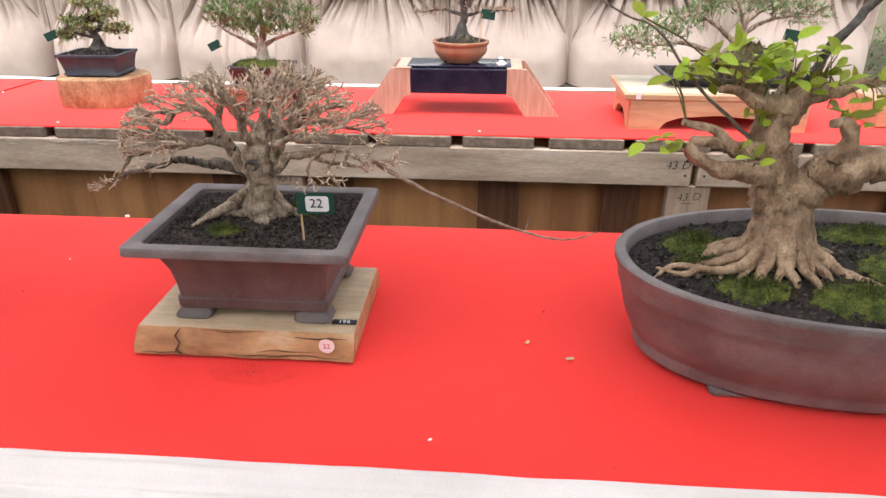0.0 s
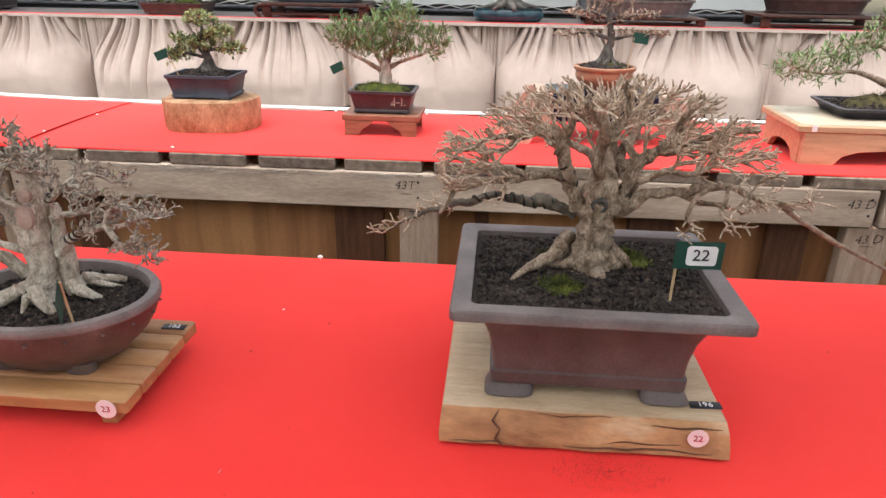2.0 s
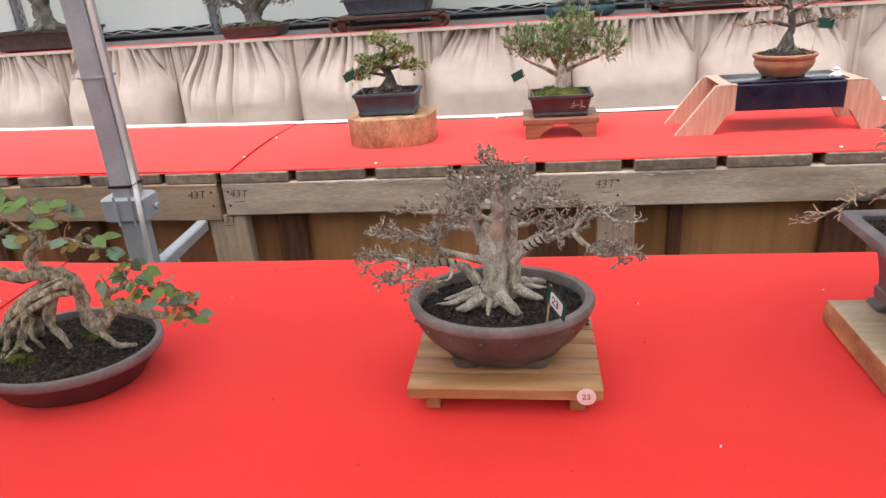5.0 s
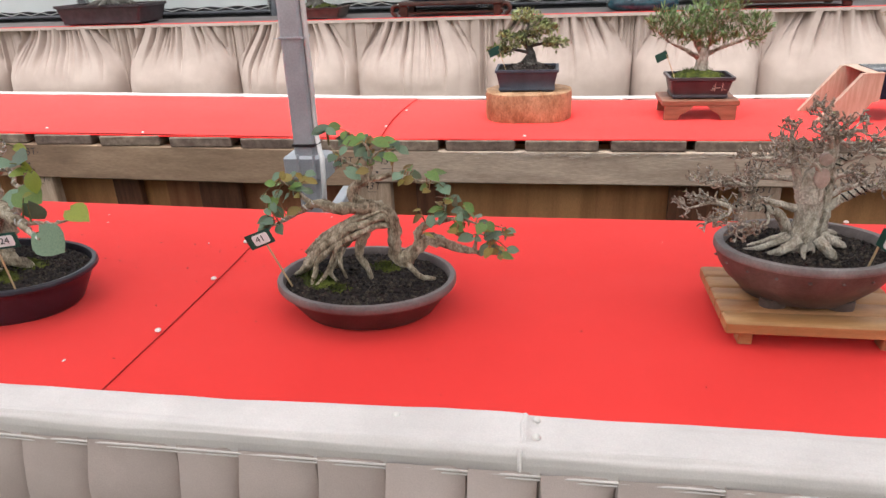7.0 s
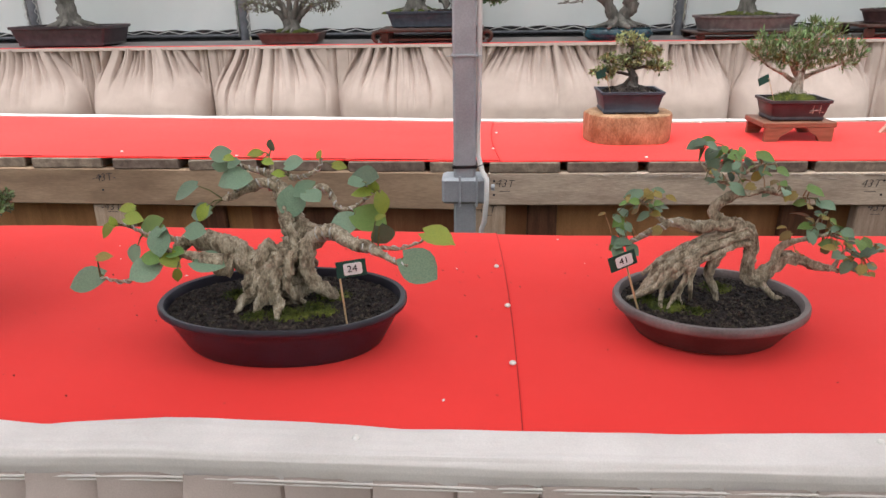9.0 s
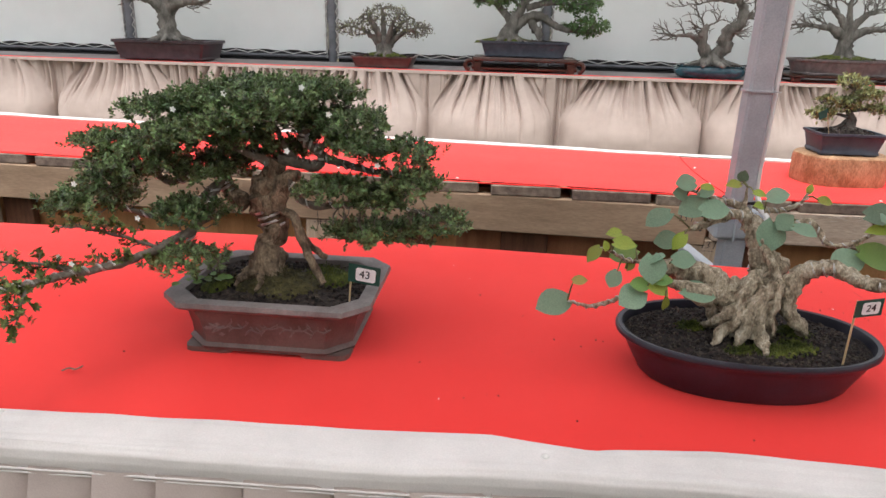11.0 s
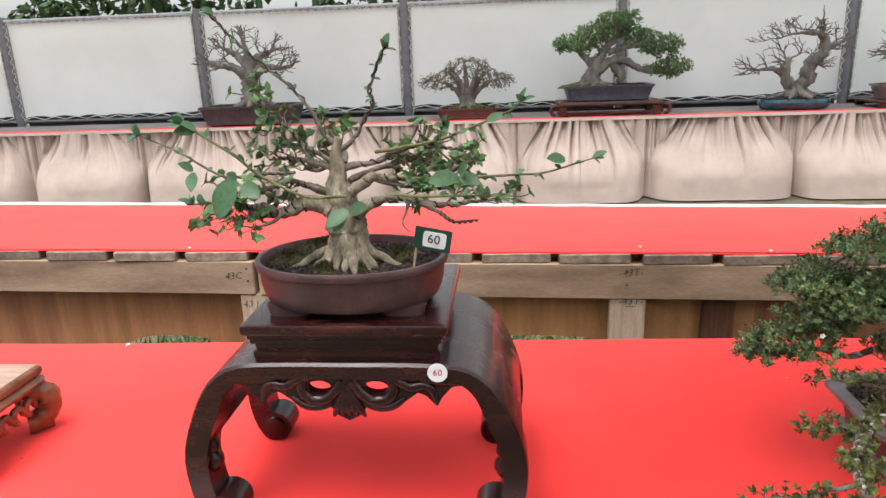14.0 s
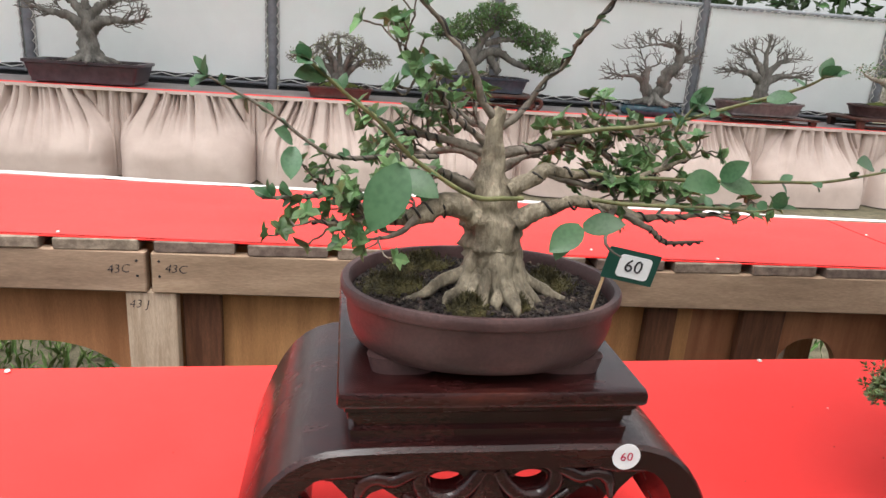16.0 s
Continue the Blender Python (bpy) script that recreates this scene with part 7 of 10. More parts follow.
    blades = [(-0.077, 0.065, 0.255, 0.029, 175, 'b'),
        (-0.075, 0.059, 0.256, 0.017, 10, 'l'),
        (-0.024, 0.042, 0.261, 0.02, 170, 'l'),
        (-0.015, 0.042, 0.261, 0.017, 90, 'b'),
        (-0.014, 0.042, 0.257, 0.016, 0, 'l'),
        (-0.084, 0.065, 0.236, 0.023, 160, 'b'),
        (-0.057, 0.065, 0.228, 0.043, 200, 'b'),
        (-0.072, 0.036, 0.223, 0.037, 20, 'b'),
        (-0.115, 0.034, 0.22, 0.037, 210, 'b'),
        (-0.101, 0.034, 0.183, 0.031, 190, 'b'),
        (-0.097, 0.034, 0.196, 0.025, 240, 'l'),
        (0.011, 0.034, 0.246, 0.028, 30, 'b')]
    blades += [(0.05, 0.023, 0.22, 0.034, 200, 'b'),
        (0.041, 0.016, 0.215, 0.031, 350, 'b'),
        (0.022, 0.03, 0.215, 0.043, 260, 'b'),
        (0.059, 0.027, 0.258, 0.012, 80, 'l'),
        (0.077, 0.027, 0.247, 0.019, 0, 'l'),
        (0.114, -0.02, 0.242, 0.037, 20, 'b'),
        (0.137, -0.013, 0.226, 0.026, 170, 'l'),
        (0.148, -0.02, 0.225, 0.029, 280, 'l'),
        (0.116, -0.006, 0.188, 0.041, 200, 'b'),
        (0.113, -0.013, 0.195, 0.047, 350, 'g'),
        (0.149, -0.056, 0.189, 0.034, 280, 'b'),
        (0.206, -0.03, 0.177, 0.043, 0, 'l')]
    blades += [(0.182, -0.096, 0.159, 0.05, 330, 'b'),
        (-0.186, -0.02, 0.201, 0.02, 170, 'l'),
        (-0.194, -0.02, 0.191, 0.028, 10, 'l'),
        (-0.213, -0.02, 0.182, 0.024, 230, 'l'),
        (-0.205, -0.02, 0.183, 0.014, 100, 'l'),
        (-0.16, -0.02, 0.174, 0.037, 200, 'g'),
        (-0.145, -0.02, 0.178, 0.038, 270, 'b'),
        (-0.116, -0.016, 0.171, 0.029, 10, 'b'),
        (-0.186, -0.024, 0.15, 0.024, 250, 'b'),
        (-0.154, -0.024, 0.13, 0.04, 200, 'b'),
        (-0.104, -0.03, 0.135, 0.044, 0, 'b'),
        (-0.147, -0.036, 0.145, 0.032, 330, 'l')]
    blades += [(-0.125, -0.036, 0.126, 0.017, 270, 'l'),
        (-0.149, -0.023, 0.139, 0.024, 160, 'g'),
        (-0.243, -0.028, 0.134, 0.02, 20, 'u'),
        (-0.247, -0.028, 0.102, 0.047, 190, 'b'),
        (-0.172, -0.02, 0.151, 0.016, 60, 'l'),
        (0.145, -0.056, 0.198, 0.014, 40, 'l'),
        (-0.145, -0.02, 0.168, 0.024, 60, 'b'),
        (0.142, -0.02, 0.226, 0.02, 100, 'l'),
        (-0.139, -0.022, 0.144, 0.024, 20, 'g'),
        (0.007, 0.042, 0.234, 0.017, 150, 'l'),
        (-0.074, 0.059, 0.244, 0.02, 30, 'b'),
        (0.129, -0.02, 0.244, 0.022, 160, 'b')]
    groups = {"b": [], "l": [], "g": [], "u": []}
    for x, y, h, size, turn, tone in blades:
        p = np.array((x, y + rng.normal() * 0.010, h))
        a = math.radians(turn)
        d = np.array((math.cos(a), -0.25 + rng.normal() * 0.25, math.sin(a) * 0.75 - 0.05))
        groups[tone].append((p, d, (rng.normal() * 0.2, -0.65 + rng.normal() * 0.2, 0.8), size))
        q = min(seeds, key=lambda e: (e[0] - p[0]) ** 2 + (e[1] - p[1]) ** 2 + (e[2] - p[2]) ** 2)
        part("stem", Geo().tube([q, ((p[0] + q[0]) / 2, (p[1] + q[1]) / 2, (p[2] + q[2]) / 2 + 0.003), tuple(p)], [0.0015, 0.0011, 0.0008], 5), SHOOT, t)
    single_leaves(t, groups["b"], ROUND_LEAF, LEAFBLUE)
    single_leaves(t, groups["g"], ROUND_LEAF, LEAFGREEN)
    single_leaves(t, groups["l"], OVATE_LEAF, LEAFLIME, "young_leaf")
    single_leaves(t, groups["u"], OVATE_LEAF, LEAFBUD, "young_leaf")
    return t


pot_24()
flag((-2.757, 1.625, 0.975), (4, -4), 14, "24", 0.072, 0.038, 1)


# rectangular pot with the dark flowering cascade
def pot_43():
    t = thing("bonsai", (-3.528, 1.738, H1), "dense dark-leaved flowering bonsai with a trailing branch in a brown pot", "bonsai")
    prof = [(0.112, 0.086, 0.006), (0.122, 0.098, 0.006), (0.124, 0.100, 0.012), (0.120, 0.096, 0.017), (0.121, 0.096, 0.03), (0.127, 0.098, 0.055), (0.133, 0.101, 0.066), (0.147, 0.111, 0.072), (0.151, 0.115, 0.076), (0.150, 0.114, 0.083),
            (0.134, 0.098, 0.084), (0.129, 0.093, 0.082), (0.128, 0.092, 0.07)]
    p = pot_body(t, [rrect(x, y, z, 0.034, 1) for x, y, z in prof[:8]], CLAY)
    part("rim", Geo().loft([rrect(x, y, z, 0.034, 1) for x, y, z in prof[7:]], False, False), RIMGREY, p, "greyer rim")
    for sx in (-1, 1):
        for sy in (-1, 1):
            part("foot", Geo().loft([rrect(0.036, 0.024, z, 0.012, 2, sx * 0.084, sy * 0.074) for z in (0, 0.004, 0.009)]), CLAY, p)
    g = Geo()
    for k in range(7):
        x = -0.075 + k * 0.024 + rng.normal() * 0.003
        q = spline([(x, -0.0965, 0.03 + rng.random() * 0.008), (x + 0.008, -0.0975, 0.040 + rng.random() * 0.006), (x + 0.02, -0.0975, 0.036 + rng.random() * 0.012), (x + 0.03, -0.0983, 0.046 + rng.random() * 0.008)], 0.004)
        g.tube(q, 0.0012, 5)
        for s in range(4):
            c = q[rng.integers(0, len(q))]
            g.tube([c, c + np.array((rng.normal() * 0.005, -0.0005, 0.006))], 0.0009, 4)
    for k in range(8):
        c = (-0.07 + rng.normal() * 0.01, -0.0972, 0.036 + rng.normal() * 0.006)
        g.scatter(*GRAIN, [np.concatenate((np.diag((0.005, 0.0012, 0.004)), np.array(c)[:, None]), axis=1)])
    part("relief", g, CLAYGREY, p, "raised pale branch relief on the pot wall")
    soil_bed(t, 0.128, 0.092, 0.074, 900, 2, 0.0034, 0.012, rect=True)
    z = 0.082
    moss_pad(t, (0.0, -0.02, z - 0.004), (0.075, 0.045), 0.022, MOSSBROWN, n=700)
    moss_pad(t, (0.06, 0.02, z - 0.004), (0.045, 0.04), 0.014, n=400)
    moss_pad(t, (-0.09, -0.03, z - 0.004), (0.025, 0.03), 0.010, n=250)
    reseed(43)
    trunk = [(-0.026, 0, 0.095, 0.027), (-0.023, 0, 0.118, 0.02), (-0.015, 0, 0.141, 0.018), (-0.009, 0, 0.167, 0.018), (-0.017, 0, 0.192, 0.022), (-0.022, 0, 0.211, 0.023), (-0.012, 0, 0.23, 0.019), (-0.004, 0, 0.251, 0.013), (0.004, 0, 0.265, 0.011)]
    stems = [branch(t, trunk, BARKTWIST, "trunk", 22, 0.0035, 0.42, 0.12, 4, gnarl=0.005)]
    roots(t, (-0.02, -0.004), z + 0.006, 0.05, 0.012, [math.radians(q) for q in (-170, -135, -95, -60, -25, 20, 160)], 0.03, 9, BARKTWIST)
    limbs = [[(0.002, -0.012, 0.196, 0.012), (0.004, -0.014, 0.215, 0.013), (0.01, -0.016, 0.235, 0.012), (0.022, -0.018, 0.246, 0.0099), (0.038, -0.02, 0.247, 0.0079)],
        [(-0.046, -0.008, 0.199, 0.013), (-0.061, -0.007, 0.208, 0.011), (-0.072, -0.006, 0.217, 0.011), (-0.078, -0.006, 0.231, 0.0089), (-0.076, -0.005, 0.246, 0.0066)]]
    limbs += [[(0.004, 0, 0.265, 0.0089), (0.027, 0, 0.265, 0.0079), (0.055, 0, 0.26, 0.0073), (0.067, 0, 0.273, 0.0066), (0.054, 0, 0.286, 0.0063), (0.039, 0, 0.296, 0.0059), (0.046, 0, 0.314, 0.0046), (0.056, 0, 0.339, 0.0033), (0.055, 0, 0.364, 0.002)],
        [(-0.004, 0, 0.257, 0.0073), (-0.024, -0.01, 0.269, 0.0063), (-0.043, -0.02, 0.282, 0.0053), (-0.072, -0.03, 0.294, 0.0043), (-0.106, -0.04, 0.304, 0.0033), (-0.139, -0.05, 0.311, 0.002)]]
    limbs += [[(-0.076, -0.01, 0.242, 0.0059), (-0.106, -0.016, 0.244, 0.0053), (-0.137, -0.022, 0.234, 0.005), (-0.162, -0.028, 0.238, 0.004), (-0.191, -0.034, 0.253, 0.0026), (-0.224, -0.04, 0.269, 0.0017)],
        [(-0.075, -0.02, 0.237, 0.0053), (-0.111, -0.026, 0.209, 0.0046), (-0.147, -0.032, 0.191, 0.0046), (-0.183, -0.038, 0.184, 0.004), (-0.208, -0.044, 0.194, 0.0033), (-0.247, -0.05, 0.203, 0.002)]]
    limbs += [[(0.022, -0.02, 0.244, 0.0066), (0.038, -0.022, 0.213, 0.0053), (0.064, -0.023, 0.208, 0.005), (0.104, -0.025, 0.21, 0.0046), (0.139, -0.027, 0.211, 0.004), (0.173, -0.028, 0.214, 0.0026), (0.218, -0.03, 0.205, 0.0017)],
        [(0.067, 0, 0.273, 0.0059), (0.098, -0.005, 0.264, 0.005), (0.128, -0.01, 0.261, 0.0043), (0.157, -0.015, 0.257, 0.0033), (0.191, -0.02, 0.254, 0.002)]]
    limbs += [[(0.057, 0, 0.283, 0.0053), (0.087, -0.003, 0.3, 0.0043), (0.121, -0.007, 0.303, 0.0033), (0.156, -0.01, 0.297, 0.002)],
        [(0.027, 0, 0.265, 0.0053), (0.006, 0.005, 0.292, 0.0043), (-0.01, 0.01, 0.317, 0.0033), (-0.046, 0.015, 0.342, 0.0023), (-0.093, 0.02, 0.346, 0.0013)],
        [(-0.026, 0.01, 0.265, 0.0053), (-0.067, 0.013, 0.285, 0.004), (-0.119, 0.017, 0.315, 0.003), (-0.167, 0.02, 0.33, 0.0017)]]
    limbs += [[(-0.075, -0.02, 0.24, 0.0053), (-0.089, -0.035, 0.212, 0.0046), (-0.098, -0.05, 0.19, 0.004), (-0.106, -0.065, 0.168, 0.0033), (-0.11, -0.08, 0.152, 0.002)],
        [(0.046, 0, 0.309, 0.004), (0.076, 0.01, 0.333, 0.0033), (0.101, 0.02, 0.341, 0.002)],
        [(0.007, -0.015, 0.194, 0.0059), (0.023, -0.02, 0.188, 0.0063), (0.036, -0.025, 0.168, 0.0066), (0.047, -0.03, 0.14, 0.0063), (0.06, -0.035, 0.114, 0.0059), (0.074, -0.04, 0.094, 0.0046)]]
    limbs += [[(0.041, -0.02, 0.155, 0.0046), (0.054, -0.01, 0.135, 0.005), (0.068, 0, 0.122, 0.004)]]
    for i, pts in enumerate(limbs):
        q = branch(t, pts, BARKTWIST if i in (0, 1, 13, 14) else BARKOLIVE, "limb" if i < 13 else "aerial_root", 13 if i < 2 else 10, 0.004, 0.3, 0.06, 4, seed=i, gnarl=0.004)
        if i < 13:
            stems.append(q)
    cascade = [(-0.08, -0.04, 0.195, 0.006), (-0.13, -0.09, 0.16, 0.0056), (-0.18, -0.14, 0.145, 0.0053), (-0.23, -0.185, 0.142, 0.005), (-0.265, -0.24, 0.142, 0.0045), (-0.29, -0.31, 0.15, 0.0034), (-0.29, -0.37, 0.158, 0.0023), (-0.265, -0.43, 0.155, 0.0015), (-0.24, -0.475, 0.155, 0.0008)]
    side = [[(-0.285, -0.29, 0.148, 0.0028), (-0.33, -0.30, 0.142, 0.002), (-0.40, -0.31, 0.138, 0.001)], [(-0.29, -0.36, 0.157, 0.0022), (-0.33, -0.37, 0.138, 0.0016), (-0.39, -0.385, 0.118, 0.0009)],
            [(-0.27, -0.41, 0.156, 0.0018), (-0.29, -0.44, 0.15, 0.0012), (-0.31, -0.46, 0.15, 0.0008)], [(-0.21, -0.165, 0.143, 0.003), (-0.26, -0.19, 0.16, 0.002), (-0.31, -0.22, 0.172, 0.001)],
            [(-0.14, -0.10, 0.158, 0.003), (-0.20, -0.11, 0.178, 0.0022), (-0.25, -0.12, 0.186, 0.0012)], [(-0.25, -0.21, 0.142, 0.0025), (-0.235, -0.25, 0.13, 0.0016), (-0.22, -0.28, 0.122, 0.0008)]]
    trail = [branch(t, cascade, BARKOLIVE, "limb", 9, 0.004, 0.3, seed=21, gnarl=0.003)]
    trail += [branch(t, pts, BARKOLIVE, "limb", 7, 0.004, 0.25, seed=i + 22, gnarl=0.003) for i, pts in enumerate(side)]
    coil(t, cascade[2:6], 0, 13, 0.0019, WIRE)
    coil(t, limbs[2][1:7], 0, 13, 0.0022, WIRE)
    coil(t, [(x, y, z_, r + 0.002) for x, y, z_, r in trunk[3:5]], 0, 3, 0.0024, WIRE)
    coil(t, limbs[1][2:], 0, 4, 0.0022, WIRE)
    for k, tt in ((3, 9), (4, 10), (5, 9), (6, 12), (7, 9), (8, 7), (11, 6)):
        coil(t, limbs[k], 0, tt, 0.0017, WIRE)
    pads = [(-0.004, 0, 0.367, 0.087, 0.075, 0.025),
        (0.075, 0, 0.37, 0.04, 0.05, 0.02),
        (-0.162, 0, 0.34, 0.056, 0.05, 0.02),
        (-0.091, 0.01, 0.353, 0.061, 0.06, 0.022),
        (-0.102, -0.06, 0.316, 0.056, 0.05, 0.024),
        (-0.246, -0.01, 0.291, 0.045, 0.05, 0.019),
        (-0.188, -0.04, 0.269, 0.064, 0.055, 0.022),
        (-0.095, -0.02, 0.254, 0.042, 0.04, 0.015),
        (-0.265, -0.04, 0.213, 0.061, 0.05, 0.02),
        (-0.307, -0.04, 0.197, 0.024, 0.03, 0.012)]
    pads += [(-0.106, -0.06, 0.206, 0.05, 0.045, 0.022),
        (-0.108, -0.09, 0.145, 0.056, 0.04, 0.024),
        (0.101, 0, 0.332, 0.058, 0.06, 0.021),
        (0.176, -0.01, 0.292, 0.053, 0.05, 0.019),
        (0.199, -0.02, 0.251, 0.04, 0.05, 0.024),
        (0.095, -0.05, 0.245, 0.045, 0.045, 0.018),
        (0.23, -0.02, 0.197, 0.045, 0.045, 0.016),
        (0.145, -0.03, 0.182, 0.066, 0.045, 0.013),
        (-0.02, 0.08, 0.32, 0.058, 0.06, 0.021),
        (0.056, 0.06, 0.297, 0.048, 0.05, 0.021)]
    pads += [(-0.032, -0.03, 0.305, 0.032, 0.04, 0.019),
        (-0.191, 0.05, 0.286, 0.042, 0.05, 0.021),
        (-0.04, -0.045, 0.329, 0.05, 0.05, 0.022),
        (0.028, -0.05, 0.348, 0.048, 0.05, 0.021),
        (-0.164, -0.03, 0.291, 0.04, 0.045, 0.017),
        (0.127, -0.03, 0.303, 0.04, 0.045, 0.016),
        (0.153, -0.03, 0.229, 0.04, 0.045, 0.015),
        (-0.229, -0.03, 0.246, 0.042, 0.045, 0.014),
        (-0.007, 0.05, 0.277, 0.032, 0.05, 0.013),
        (-0.041, -0.03, 0.354, 0.048, 0.05, 0.018)]
    pads += [(-0.092, 0.04, 0.265, 0.042, 0.05, 0.015)]
    bases, leafP, leafD, leafU, leafS = [], [], [], [], []
    for x, y, h, rx, ry, rz in pads:
        rx, ry, rz, h = rx * 1.05, ry * 1.08, rz * 0.95, h - 0.013
        n = int(60000 * rx * ry) + 50
        d = rng.normal(size=(n, 3))
        d /= np.linalg.norm(d, axis=1)[:, None]
        d[:, 2] = np.where(d[:, 2] < -0.3, -d[:, 2] * 0.7, d[:, 2])
        lump = np.array([1 + 0.62 * noise.noise(Vector((e[0] * 2.6 + x * 40, e[1] * 2.6, e[2] * 2.6 + h * 30))) for e in d])
        p = np.array((x, y, h)) + d * np.array((rx, ry, rz)) * lump[:, None] * (0.62 + 0.38 * rng.random(n))[:, None]
        bases.append(p[:: 3])
        for a, e in zip(p, d):
            v = e * (0.7, 0.7, 0.4) + rng.normal(size=3) * 0.45 + np.array((0, 0, 0.75))
            F = frame_of(v)
            turn = rng.random() * 6.28
            L = 0.009 + 0.007 * rng.random()
            for m in range(11):
                turn += 2.4
                leafP.append(a + F[:, 0] * L * m / 11)
                leafD.append(F[:, 0] * (0.35 + 0.09 * m) + F[:, 1] * math.cos(turn) + F[:, 2] * math.sin(turn))
                leafU.append(F[:, 0])
                leafS.append(0.0062 * (0.7 + 0.6 * rng.random()))
    part("foliage", Geo().scatter(*BOX_LEAF, mats34(leafP, leafD, leafS, leafU)), LEAFDARK, t, "dense tufts of tiny dark glossy leaves", kind="stuff", smooth=False)
    seeds = [tuple(p[:3]) for q in stems for p in q[4:]]
    twigs_part(t, seeds, np.concatenate(bases), 0.009, 0.075, 0.0115, 0.0008, 0.004, BARKOLIVE, 60, 0.3, 0.04)
    g = Geo()
    tw = ramify(g, trail, 2, 0.019, 0.0085, 0.0012, 0.0006, (-0.2, -0.2, 0.05), 0.12, 0.2, 0.25, 0.18, 0.7, 0.6)
    part("branchwork", g, BARKOLIVE, t, "fine trailing twigs", kind="stuff")
    rosettes(tw, BOX_LEAF, 0.0066, 5, LEAFCASC, t, 0.6, "foliage", "small olive-green leaves along the trailing branch", along_=3)
    for k in range(11):
        c = [(0.16, -0.07, 0.28), (-0.10, -0.09, 0.345), (-0.299, -0.403, 0.18), (-0.23, -0.17, 0.165), (-0.16, -0.1, 0.2), (-0.04, -0.07, 0.365), (0.06, -0.06, 0.375), (0.1, -0.08, 0.345), (-0.25, -0.09, 0.24), (-0.20, -0.19, 0.165), (0.05, -0.1, 0.3)][k]
        me = [(c[0], c[1] - 0.006, c[2])]
        g = Geo()
        for q in range(5):
            an = q * 2 * math.pi / 5
            g.scatter(*leaf_shape(0.7, 0.1, 0.1, 2), mats34(me, [(math.cos(an), -0.3, math.sin(an))], [0.0048], [(0, -1, 0.2)]))
        part("flower", g, PETAL, t, "tiny white five-petalled flower")
    sp = [((-0.095 + rng.normal() * 0.018, -0.05 + rng.normal() * 0.012, z + 0.016), rng.normal(size=3) * (1, 1, 0.2), (0, -0.3, 1), 0.009 + 0.004 * rng.random()) for _ in range(16)]
    single_leaves(t, sp, ROUND_LEAF, LEAFGREEN, "seedling_leaf")
    return t


pot_43()
flag((-3.413, 1.68, 1.0), (4, 6), -4, "43", 0.030, 0.046, 1)


